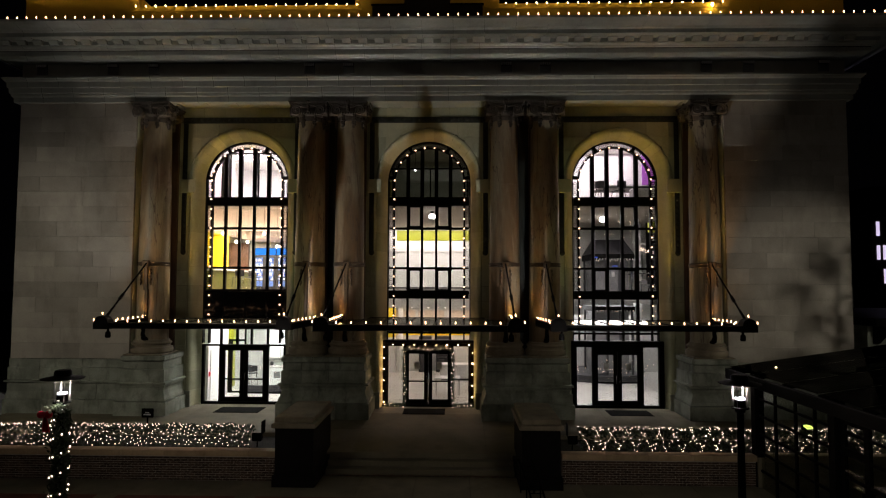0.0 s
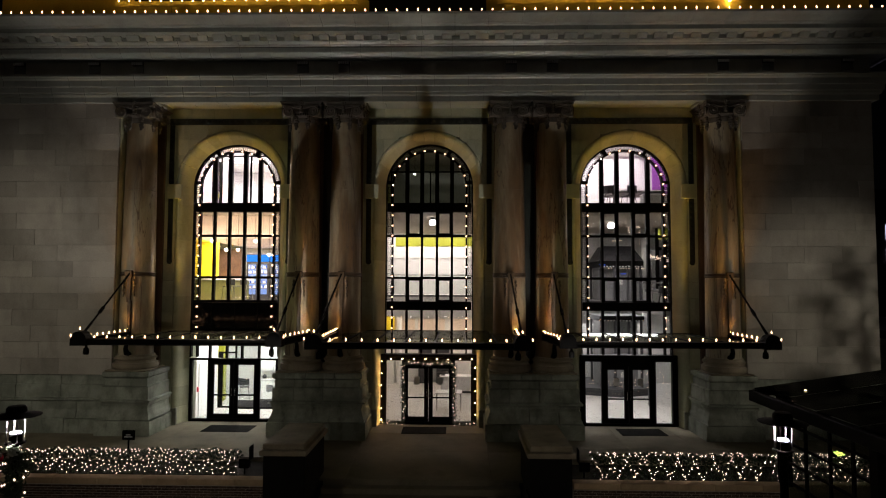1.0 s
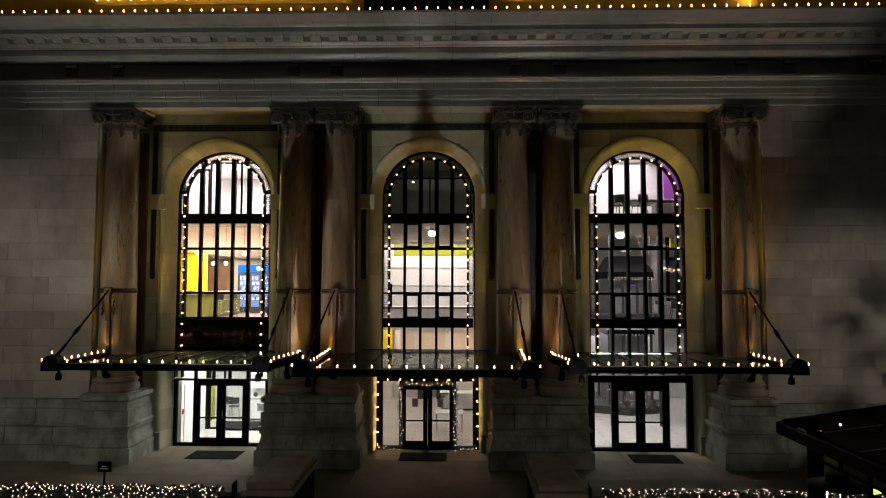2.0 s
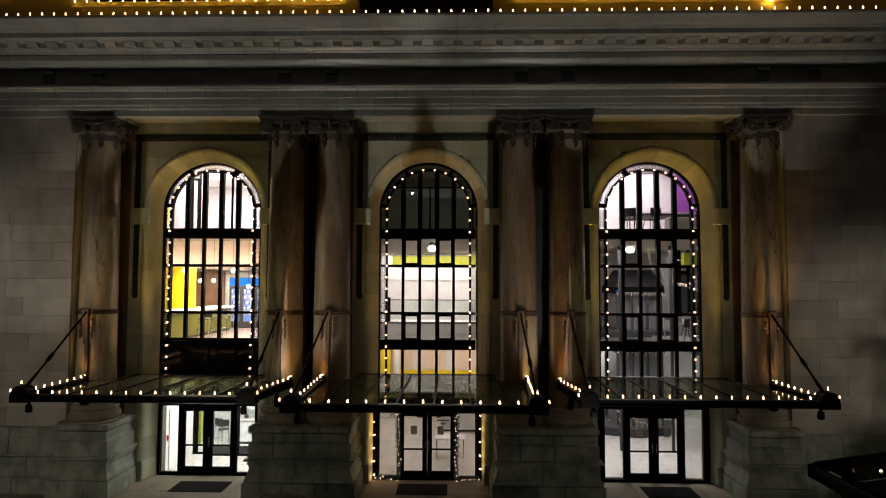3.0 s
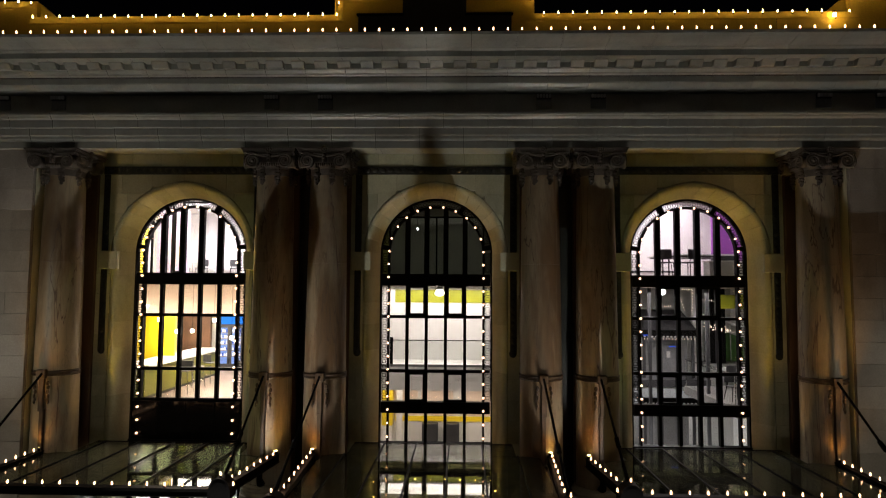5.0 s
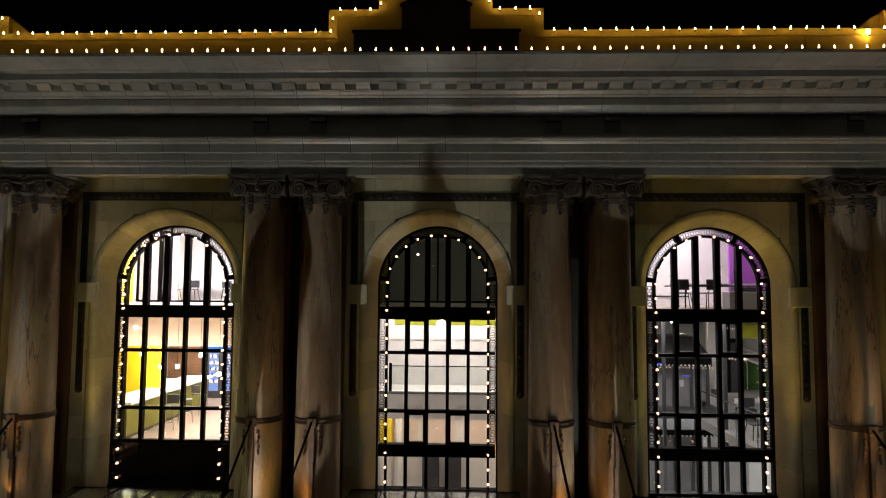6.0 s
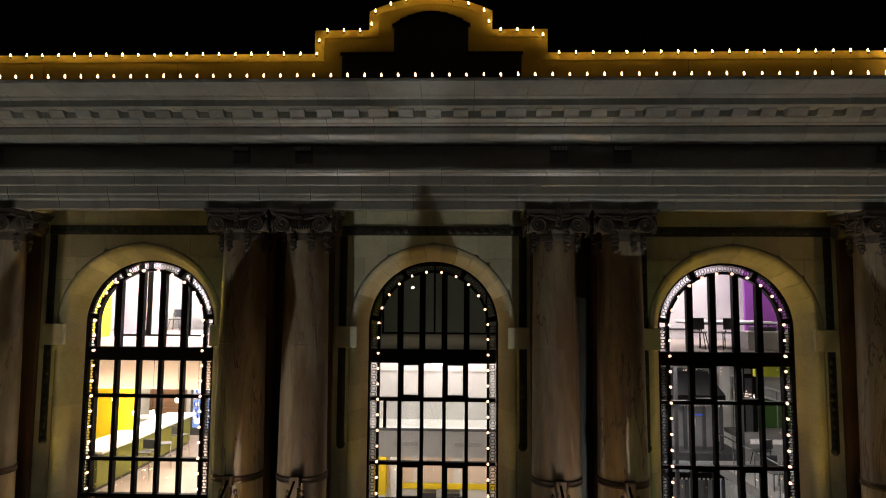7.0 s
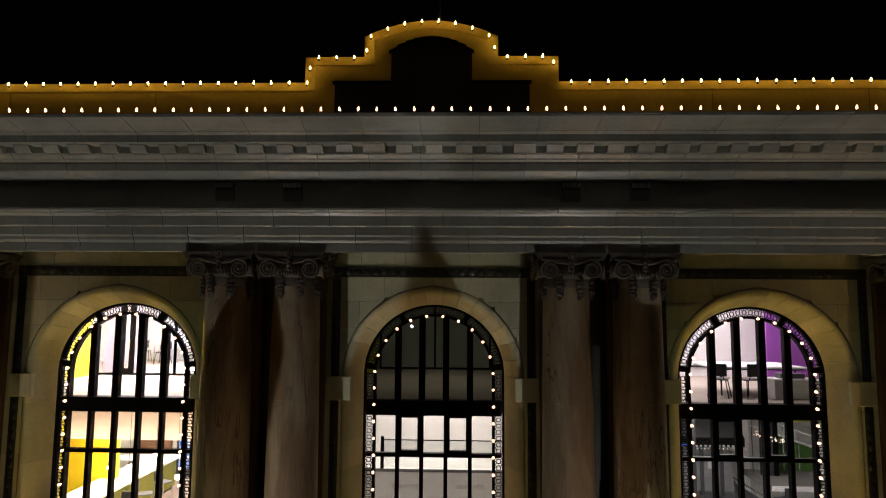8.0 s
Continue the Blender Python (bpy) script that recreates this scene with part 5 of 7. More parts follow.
def canopy(x0, x1, yf, rafters, step, label, lift, splay):
    """lift: height of its edge over 3.50; splay: how far each side beam leans sideways towards the wall."""
    yb, h = BAY_Y - 0.004, lift
    c = thing("entrance_canopy", ((x0 + x1) / 2, -2.0, 3.4), label, "canopy", "entrance canopies")
    # front beam: a channel with flanges
    bm = bmesh.new()
    box(bm, x0 + 0.24, x1 - 0.24, yf - 0.06, yf + 0.06, 3.345 + h, 3.475 + h, 0.008)
    box(bm, x0 + 0.24, x1 - 0.24, yf - 0.10, yf + 0.10, 3.48 + h, 3.50 + h)
    box(bm, x0 + 0.24, x1 - 0.24, yf - 0.10, yf + 0.10, 3.32 + h, 3.34 + h)
    part("front_beam", bm, BLACK, c)
    for x, s, lean in ((x0, 1, splay[0]), (x1, -1, splay[1])):
        xe = x + lean
        bm = bmesh.new()
        for w, za, zb in ((0.06, 3.30, 3.475), (0.09, 3.48, 3.50), (0.09, 3.275, 3.295)):
            prism(bm, [(x - w, yf + 0.24), (x + w, yf + 0.24), (xe + w, -2.02), (xe - w, -2.02)], za + h, zb + h, "z")
        part("side_beam", bm, BLACK, c)
        # rounded corner boss
        pts = [(x - 0.25, 3.30 + h), (x + 0.25, 3.30 + h), (x + 0.25, 3.50 + h)] + [(x + 0.225 * math.cos(math.pi * i / 12), 3.52 + h + 0.215 * math.sin(math.pi * i / 12)) for i in range(13)] + [(x - 0.25, 3.50 + h)]
        boss = part("corner_boss", prism(bmesh.new(), pts, yf - 0.12, yf + 0.23), BLACK, c)
        part("boss_ring", tube(bmesh.new(), (x, yf - 0.14, 3.52 + h), (x, yf - 0.115, 3.52 + h), 0.15, 0.13, 16), BLACK, boss)
        # drop lamp under the boss
        bm = bmesh.new()
        lathe(bm, [(0.03, 3.30 + h), (0.045, 3.22 + h), (0.08, 3.19 + h), (0.09, 3.05 + h), (0.065, 3.01 + h)], x + s * 0.12, yf + 0.12, 12)
        part("drop_lamp", bm, BLACK, c, "black downlight under the corner", True)
        # tie rod with turnbuckle
        foot, head = Vector((x, yf + 0.16, 3.66 + h)), Vector((x, -2.19, 5.55))
        d = (head - foot).normalized()
        p = foot.lerp(head, 0.36)
        rod = part("tie_rod", tube(bmesh.new(), foot, head, 0.030), BLACK, c, "", True)
        part("turnbuckle", tube(bmesh.new(), p - d * 0.13, p + d * 0.13, 0.055, 0.055, 8), BLACK, rod)
        part("clevis", tube(bmesh.new(), foot, foot + d * 0.55, 0.05, 0.035, 8), BLACK, rod)
        # post from the beam's end up to the strap on the column
        part("strap_post", boxed(x - 0.055, x + 0.055, -2.16, -2.05, 3.26, 4.60, 0.01), BRONZE, c)
        # scroll bracket below the side beam at the column
        bm = rope(bmesh.new(), [(x, -1.95, 2.80), (x, -2.05, 2.74), (x, -2.22, 2.80), (x, -2.30, 2.95), (x, -2.25, 3.10), (x, -2.45, 3.28 + h)], [0.10, 0.11, 0.10, 0.08, 0.07, 0.06], 8)
        part("scroll_bracket", bm, BLACK, c, "", True)
    # glass and rafters
    xs = [x0 + 0.06] + list(rafters) + [x1 - 0.06]
    for a, b in zip(xs, xs[1:]):
        ya = yb
        if a < x0 + 0.75:
            lo = x0 + 0.70
            if b > lo:
                part("glass_pane", boxed(lo, b - 0.02, -1.93, yb, 3.415 + h, 3.43 + h), CANOPY_GLASS, c)
            ya = -1.94
        if b > x1 - 0.75:
            hi = x1 - 0.70
            if a < hi:
                part("glass_pane", boxed(a + 0.02, hi, -1.93, yb, 3.415 + h, 3.43 + h), CANOPY_GLASS, c)
            ya = -1.94
        part("glass_pane", boxed(a + 0.02, b - 0.02, yf + 0.08, ya, 3.415 + h, 3.43 + h), CANOPY_GLASS, c)
    for x in rafters:
        ye = yb if x0 + 0.7 < x < x1 - 0.7 else -1.93
        part("rafter", boxed(x - 0.018, x + 0.018, yf + 0.06, ye, 3.33 + h, 3.45 + h), BLACK, c)
    part("wall_plate", boxed(x0 + 0.72, x1 - 0.72, yb - 0.05, yb, 3.33 + h, 3.44 + h), BLACK, c)
    # bulbs on the front beam, side beams and bosses
    n = round((x1 - x0 - 0.9) / step)
    pts = [(x0 + 0.45 + (x1 - x0 - 0.9) * i / n, yf - 0.03, 3.535 + h) for i in range(n + 1)]
    for x, s, lean in ((x0, -1, splay[0]), (x1, 1, splay[1])):
        m = 8 if yf < -5.5 else 7
        pts += [(x + lean * (0.1 + 0.9 * i / (m - 1)), yf + 0.55 + (-2.35 - yf - 0.55) * i / (m - 1), 3.535 + h) for i in range(m)]
        pts += [(x, yf - 0.02, 3.775 + h), (x + s * 0.28, yf - 0.02, 3.56 + h)]
    bulbs("light_string", pts, "warm bulbs along the edges of a canopy", "canopy light strings")
    for x in (x0 + splay[0], x1 + splay[1]):
        u = thing("canopy_uplight", (x, -2.12, 3.50 + h), "small amber uplight on a canopy beam at a column", "uplight", "canopy uplights")
        part("can", lathe(bmesh.new(), [(0.05, 3.50 + h), (0.06, 3.52 + h), (0.06, 3.585 + h), (0.05, 3.59 + h)], x, -2.12, 12), BLACK, u, "", True)
        part("lens", lathe(bmesh.new(), [(0.045, 3.591 + h), (0.04, 3.600 + h), (0.0, 3.603 + h)], x, -2.12, 12), BULB_AMBER, u)
    return c


canopy(-10.38, -4.42, -4.90, [-10.38 + 0.992 * i for i in range(1, 6)], 0.384, "black steel and glass canopy on tie rods over a side entrance", 0.02, (0.0, 0.36))
canopy(-2.93, 2.94, -6.14, [-2.28, -1.37, -0.46, 0.46, 1.37, 2.28], 0.455, "deep black steel and glass canopy over the middle entrance", 0.08, (-0.16, 0.18))
canopy(4.42, 10.42, -4.90, [4.42 + 1.0 * i for i in range(1, 6)], 0.384, "black steel and glass canopy on tie rods over a side entrance", 0.02, (-0.32, 0.0))

# ---- garland round the middle doors ----
rnd = random.Random(9)
cx = BAYS[1]
gpts = along([(cx - 1.70, -0.42, 0.10), (cx - 0.95, -0.42, 0.08), (cx - 0.90, -0.36, 0.35), (cx - 0.97, -0.34, 2.2), (cx - 0.75, -0.34, 2.30), (cx, -0.34, 2.24), (cx + 0.75, -0.34, 2.32), (cx + 0.97, -0.34, 2.2), (cx + 0.95, -0.36, 0.3), (cx + 1.0, -0.42, 0.08), (cx + 1.72, -0.42, 0.10)], 0.035)
verts, faces = [], []
for p in gpts:
    for _ in range(14):
        c = Vector(p) + Vector((rnd.gauss(0, 0.05), rnd.gauss(0, 0.035), rnd.gauss(0, 0.05)))
        a = Vector((rnd.gauss(0, 1), rnd.gauss(0, 1), rnd.gauss(0, 1))).normalized() * 0.045
        b = a.orthogonal().normalized() * 0.010
        n = len(verts)
        verts += [tuple(c - a), tuple(c + b), tuple(c + a), tuple(c - b)]
        faces.append((n, n + 1, n + 2, n + 3))
me = bpy.data.meshes.new("garland")
me.from_pydata(verts, [], faces)
me.materials.append(LEAF)
tagged(link_mesh("garland", me, None), "evergreen garland round the double doors", "garland", kind="stuff")
ob = mini_lights("garland_lights", [tuple(Vector(p) + Vector((rnd.gauss(0, 0.03), -0.05, rnd.gauss(0, 0.03)))) for p in gpts[::4]], (cx, -0.4, 0.0), 0.014)
ob["label"] = "tiny warm lights in the door garland"
# house number above the door as plain bars
hn = thing("house_number", (0.1, -0.02, 2.6), "dark plain bars in place of a house number", "sign")
for i in range(3):
    part("bar", boxed(-0.06 + i * 0.13, 0.02 + i * 0.13, -0.02, -0.012, 2.96, 3.16), BLACK, hn)

# ---- street furniture ----


def street_lamp(x, y):
    l = thing("street_lamp", (x, y, LOW), "black post lamp with a flat disc hat and open lantern", "street lamp", "street lamps")
    pole = [(0.16, LOW), (0.16, LOW + 0.06), (0.11, LOW + 0.10), (0.09, LOW + 0.7), (0.07, LOW + 0.75), (0.06, 2.55), (0.09, 2.58), (0.09, 2.62)]
    part("pole", lathe(bmesh.new(), pole, x, y, 16), BLACK, l, "", True)
    part("tray", lathe(bmesh.new(), [(0.06, 2.62), (0.15, 2.63), (0.155, 2.65), (0.14, 2.66), (0.10, 2.66), (0.09, 2.78), (0.0, 2.79)], x, y, 20), BLACK, l, "", True)
    part("lamp_disc", lathe(bmesh.new(), [(0.085, 2.795), (0.08, 2.82), (0.0, 2.83)], x, y, 20), LAMPWHITE, l, "bright white lamp disc", True)
    for i in range(4):
        a = math.pi / 4 + i * math.pi / 2
        part("rod", tube(bmesh.new(), (x + 0.125 * math.cos(a), y + 0.125 * math.sin(a), 2.65), (x + 0.125 * math.cos(a), y + 0.125 * math.sin(a), 3.06), 0.007), SLATE, l)
    part("hat", lathe(bmesh.new(), [(0.36, 3.07), (0.365, 3.08), (0.17, 3.12), (0.15, 3.13), (0.145, 3.20), (0.12, 3.23), (0.0, 3.24)], x, y, 28), BLACK, l, "flat black disc hat", True)
    d = bpy.data.lights.new("street_lamp_light", "POINT")
    d.energy, d.color, d.shadow_soft_size = 120, (1.0, 0.95, 0.80), 0.06
    ob = new("street_lamp_light", d)
    ob.location = (x, y, 2.92)
    return l


street_lamp(6.24, -13.6)
street_lamp(-6.03, -13.6)
# garland and red bow on one lamp post
verts, faces, pts = [], [], []
rnd = random.Random(21)
for i in range(5200):
    z = rnd.uniform(-0.6, 2.5)
    a = rnd.uniform(0, 2 * math.pi)
    r = 0.07 + abs(rnd.gauss(0, 0.045)) + 0.03 * math.sin(z * 9 + a)
    c = Vector((-6.03 + r * math.cos(a), -13.6 + r * math.sin(a), z))
    u = Vector((rnd.gauss(0, 1), rnd.gauss(0, 1), rnd.gauss(0, 1))).normalized() * 0.05
    w = u.orthogonal().normalized() * 0.011
    n = len(verts)
    verts += [tuple(c - u), tuple(c + w), tuple(c + u), tuple(c - w)]
    faces.append((n, n + 1, n + 2, n + 3))
me = bpy.data.meshes.new("post_garland")
me.from_pydata(verts, [], faces)
me.materials.append(LEAF)
tagged(link_mesh("post_garland", me, None), "evergreen garland wound round a lamp post", "garland", kind="stuff")
for i in range(62):
    z = -0.6 + 0.34 * i / 7
    a = i * 2 * math.pi / 7
    pts.append((-6.03 + 0.16 * math.cos(a), -13.6 + 0.16 * math.sin(a), z + rnd.uniform(-0.03, 0.03)))
ob = mini_lights("post_lights", pts, (-6.03, -13.6, 0.0), 0.016)
ob["label"] = "tiny white lights wound round a lamp post"
bow = thing("red_bow", (-6.15, -13.85, 2.4), "large red ribbon bow tied to the lamp post", "bow")
for s in (-1, 1):
    part("loop", ball(bmesh.new(), (-6.17 + s * 0.065, -13.86, 2.47), 0.075, 0.055, 0.068, 12, 8), RED, bow, "", True)
    part("tail", prism(bmesh.new(), [(-6.18, 2.44), (-6.13, 2.44), (-6.09 + s * 0.03, 2.16), (-6.16 + s * 0.03, 2.18)], -13.88, -13.86), RED, bow)
part("knot", ball(bmesh.new(), (-6.17, -13.89, 2.48), 0.05, 0.05, 0.05), RED, bow, "", True)
bm = bmesh.new()
for i in range(60):
    c = Vector((-5.95 + rnd.gauss(0, 0.10), -13.85 + rnd.gauss(0, 0.05), 2.58 + rnd.gauss(0, 0.05)))
    ball(bm, c, 0.035, 0.02, 0.018, 5, 4)
single("evergreen_sprig", bm, plain("frosted_sprig", (0.20, 0.30, 0.12), (0.30, 0.36, 0.28), 0.7), (-5.95, -13.85, 2.5), "pale green evergreen sprig above the bow", "sprig", kind="stuff")

# ---- glazed shelter beside the sidewalk ----
sh = thing("glazed_shelter", (11.5, -10, LOW), "dark steel shelter with a sloping glass roof and gridded glass wall", "shelter")


def roof_z(x):
    return 2.40 + 0.148 * (x - 9.0)


for nm, pts in (("eave_beam", ((9.0, -6.5), (9.0, -15.0))), ("verge_beam", ((9.0, -6.5), (17.9, -6.5))), ("verge_beam", ((9.0, -15.0), (17.9, -15.0)))):
    (xa, ya), (xb, yb) = pts
    bm = bmesh.new()
    if xa == xb:
        box(bm, xa - 0.02, xa + 0.10, yb, ya, roof_z(xa) - 0.28, roof_z(xa) + 0.0, 0.01)
    else:
        prism(bm, [(xa + 0.1, roof_z(xa) - 0.2), (xb, roof_z(xb) - 0.2), (xb, roof_z(xb)), (xa + 0.1, roof_z(xa))], ya - 0.06, ya + 0.06)
    part(nm, bm, BLACK, sh)
for y in (-8.0, -9.5, -11.0, -12.5, -14.0):
    part("roof_rafter", prism(bmesh.new(), [(9.1, roof_z(9.1) - 0.12), (17.9, roof_z(17.9) - 0.12), (17.9, roof_z(17.9) + 0.02), (9.1, roof_z(9.1) + 0.02)], y - 0.035, y + 0.035), BLACK, sh)
for x in (11.0, 13.0, 15.0):
    part("roof_purlin", boxed(x - 0.03, x + 0.03, -15.0, -6.5, roof_z(x) - 0.16, roof_z(x) - 0.06), BLACK, sh)
for ya, yb in ((-8.0, -6.5), (-9.5, -8.0), (-11.0, -9.5), (-12.5, -11.0), (-14.0, -12.5), (-15.0, -14.0)):
    part("roof_pane", prism(bmesh.new(), [(9.1, roof_z(9.1) + 0.03), (17.9, roof_z(17.9) + 0.03), (17.9, roof_z(17.9) + 0.045), (9.1, roof_z(9.1) + 0.045)], ya + 0.04, yb - 0.04), ROOF_GLASS, sh)
for y in (-6.9, -10.6, -14.5):
    for x in (9.70, 17.6):
        part("post", boxed(x - 0.13, x + 0.13, y - 0.13, y + 0.13, LOW, roof_z(x) - 0.2, 0.01), BLACK, sh)
grid = part("grid_frame", boxed(9.66, 9.74, -14.5, -6.9, 2.05, 2.2), BLACK, sh)
for y in (-7.9, -8.9, -9.75, -11.6, -12.6, -13.6):
    part("grid_upright", boxed(9.67, 9.73, y - 0.035, y + 0.035, LOW, 2.05), BLACK, grid)
for z in (-0.35, 0.15, 0.65, 1.15, 1.62):
    part("grid_bar", boxed(9.675, 9.725, -14.5, -6.9, z - 0.03, z + 0.03), BLACK, grid)
part("wall_glass", boxed(9.695, 9.705, -14.5, -6.9, LOW, 2.05), SHELTER_GLASS, sh)
door = part("door", boxed(9.66, 9.74, -10.92, -10.80, LOW + 0.02, 1.95), BLACK, sh, "black glazed shelter door")
part("door_stile", boxed(9.66, 9.74, -11.74, -11.62, LOW + 0.02, 1.95), BLACK, door)
for za, zb in ((1.80, 1.95), (1.18, 1.30), (LOW + 0.02, LOW + 0.28)):
    part("door_rail", boxed(9.665, 9.735, -11.619, -10.921, za, zb), BLACK, door)
part("push_bar", boxed(9.60, 9.655, -11.60, -11.02, 0.80, 0.86, 0.01), CHROME, door, "steel push bar")
part("wall_lamp", ball(bmesh.new(), (9.9, -7.6, 2.56), 0.035, 0.035, 0.04), WINDOW_WARM, sh, "tiny warm lamp", True)
bench = thing("shelter_bench", (12.5, -8.5, LOW), "plain pale metal bench inside the shelter", "bench")
part("seat", boxed(11.4, 13.4, -8.9, -8.4, LOW + 0.42, LOW + 0.48, 0.01), CHROME, bench)
for x in (11.6, 13.2):
    part("leg", boxed(x - 0.04, x + 0.04, -8.85, -8.45, LOW, LOW + 0.42), BLACK, bench)

# ---- distance: dark blocks, lit windows, a parked car ----
far = thing("far_building", (52, 42, LOW), "dark distant apartment block with a few lit windows", "building")
part("wall", boxed(41.2, 62, 36, 50, LOW, 14), plain("dark_far_brick", (0.05, 0.04, 0.035), (0.04, 0.03, 0.03), 0.9), far)
part("roof", boxed(41.0, 62.2, 35.8, 50.2, 14, 14.4), BLACK, far)
for i in range(6):
    for k in range(3):
        w = part("window", boxed(41.7 + i * 0.6, 42.0 + i * 0.6, 35.93, 36.0, 5.0 + k * 2.3, 6.4 + k * 2.3), FARWIN if (i + k) % 3 else BLACK, far)
sl = thing("street_lamp", (33, 22, LOW), "tall dark street lamp with a long arm", "street lamp")
part("pole", tube(bmesh.new(), (30.5, 22, LOW), (30.5, 22, 10.0), 0.10, 0.07), SLATE, sl)
part("arm", rope(bmesh.new(), [(30.5, 22, 9.9), (33.0, 22, 10.2), (33.6, 22, 10.0)], 0.05, 6), CHROME, sl)
part("head", ball(bmesh.new(), (33.6, 22, 9.85), 0.45, 0.25, 0.10, 10, 6), CHROME, sl, "", True)
fb = thing("side_building", (19, -1, LOW), "low dark building beyond the wing with a small eave", "building")
part("wall", boxed(16.9, 26, -0.6, 9, LOW, 3.3), GREYSTONE, fb)
part("roof", boxed(16.6, 26.4, -1.6, 9.4, 3.3, 3.6), BLACK, fb)
for x in (17.1, 19.0):
    part("bracket", prism(bmesh.new(), [(-0.61, 3.3), (-1.4, 3.3), (-1.3, 3.05), (-0.75, 2.6), (-0.61, 2.6)], x, x + 0.18, "x"), BLACK, fb)


def parked_car(x, y):
    c = thing("parked_car", (x, y, LOW - 0.12), "white parked car seen beyond the building's corner", "car")
    g = LOW - 0.12
    bm = bmesh.new()
    prof = [(-2.2, 0.35), (-2.25, 0.75), (-2.0, 0.92), (-1.1, 1.0), (-0.4, 1.42), (0.9, 1.45), (1.7, 1.05), (2.2, 0.95), (2.25, 0.4)]
    prism(bm, [(x + a, g + b) for a, b in prof], y - 0.85, y + 0.85)
    bmesh.ops.bevel(bm, geom=list(bm.edges), offset=0.06, segments=2, affect="EDGES")
    part("body", bm, WHITECAR, c, "", True)
    for a in (-1.4, 1.4):
        for s in (-1, 1):
            w = part("wheel", tube(bmesh.new(), (x + a, y + s * 0.70, g + 0.33), (x + a, y + s * 0.90, g + 0.33), 0.33, 0.33, 20), RUBBER, c, "black tyre")
            part("rim", tube(bmesh.new(), (x + a, y + s * 0.89, g + 0.33), (x + a, y + s * 0.915, g + 0.33), 0.21, 0.19, 12), CHROME, w)
    part("side_window", prism(bmesh.new(), [(x - 0.85, g + 1.02), (x - 0.35, g + 1.36), (x + 0.85, g + 1.38), (x + 1.4, g + 1.05)], y - 0.862, y - 0.845), BLACK, c)
    part("head_light", ball(bmesh.new(), (x + 2.12, y - 0.55, g + 0.85), 0.12, 0.18, 0.08), LAMPWHITE, c, "lit headlight", True)
    return c


parked_car(-19.15, -0.2)


# ---- sapling beyond the shelter, which shades the wing's stones ----
TX, TY = 16.45, -5.6
tree = thing("young_tree", (TX, TY, LOW), "young leafy street tree beside the wing", "tree")
bm = rope(bmesh.new(), [(TX, TY, LOW), (TX + 0.02, TY, 0.2), (TX - 0.02, TY - 0.02, 2.2), (TX + 0.03, TY, 5.5)], [0.07, 0.06, 0.05, 0.012], 8)
rnd = random.Random(31)
tips = []
for k in range(17):
    z = 2.3 + k * 0.19
    a = k * 2.4
    l = 1.0 - 0.035 * k
    tip = Vector((TX + l * math.cos(a), TY + l * math.sin(a), z + 0.3))
    rope(bm, [(TX, TY, z), ((TX + tip.x) / 2, (TY + tip.y) / 2, z + 0.1), tuple(tip)], [0.02, 0.014, 0.006], 5)
    tips.append(tip)
part("trunk", bm, WOOD, tree, "thin brown trunk", True)
verts, faces = [], []
for t in tips:
    for _ in range(130):
        c = t + Vector((rnd.gauss(0, 0.17), rnd.gauss(0, 0.17), rnd.gauss(0, 0.15)))
        u = Vector((rnd.gauss(0, 1), rnd.gauss(0, 1), rnd.gauss(0, 1))).normalized() * 0.05
        w = u.orthogonal().normalized() * 0.028
        n = len(verts)
        verts += [tuple(c - u - BASE[tree]), tuple(c + w - BASE[tree]), tuple(c + u - BASE[tree]), tuple(c - w - BASE[tree])]
        faces.append((n, n + 1, n + 2, n + 3))
me = bpy.data.meshes.new("crown")
me.from_pydata(verts, [], faces)
me.materials.append(LEAF)
tagged(link_mesh("crown", me, tree), "loose dark green crown", kind="stuff")


# ---- rooms behind the windows ----
rooms = thing("interior_walls", (0, 5, 0), "plain plastered rooms behind the windows", "wall", kind="structure")
Y0, Y1 = 0.30, 11.0
single("floor_ground", boxed(-15.3, 15.3, 0.29, Y1, -0.2, 0.0), TILE, (0, 5, -0.2), "pale terrazzo lobby floor", "floor", kind="structure")
floor = bpy.data.objects["floor_ground"]
bm = bmesh.new()
for i in range(46):
    for k in range(20):
        x, y = -13.8 + i * 0.6, 0.6 + k * 0.6
        if y < 10.0:
            prism(bm, [(x - 0.055, y), (x, y - 0.055), (x + 0.055, y), (x, y + 0.055)], 0.0005, 0.004, "z")
tagged(part("tile_insets", bm, SLATE, floor, "small dark diamond insets between the tiles"), kind="stuff")
single("floor_upper", boxed(-15.3, 15.3, Y0, Y1, 7.98, 8.30), PALECARPET, (0, 5, 7.98), "beige carpeted upper floor slab", "floor", kind="structure")
single("floor_lounge", boxed(-15.3, -4.0, Y0, Y1, 3.95, 4.36), OAK, (-7.5, 5, 3.95), "light board lounge floor slab", "floor", kind="structure")
single("ceiling", boxed(-15.3, 15.3, Y0, Y1, 11.45, 11.6), PLASTER, (0, 5, 11.45), "white plaster ceiling", "ceiling", kind="structure")
part("rear_partition", boxed(-15.3, 15.3, Y1, Y1 + 0.15, 0, 11.45), GREYWALL, rooms)
part("left_partition", boxed(-14.2, -14.0, Y0, Y1, 0, 7.98), PLASTER, rooms)
part("lime_wall", boxed(-11.4, -11.2, Y0, 4.7, 8.30, 11.45), YELLOW, rooms, "bright yellow side wall")
part("office_end_wall", boxed(-14.2, -14.0, 4.7, Y1, 8.30, 11.45), PLASTER, rooms)
part("right_partition", boxed(12.9, 13.04, Y0, Y1, 0, 11.45), PLASTER, rooms)
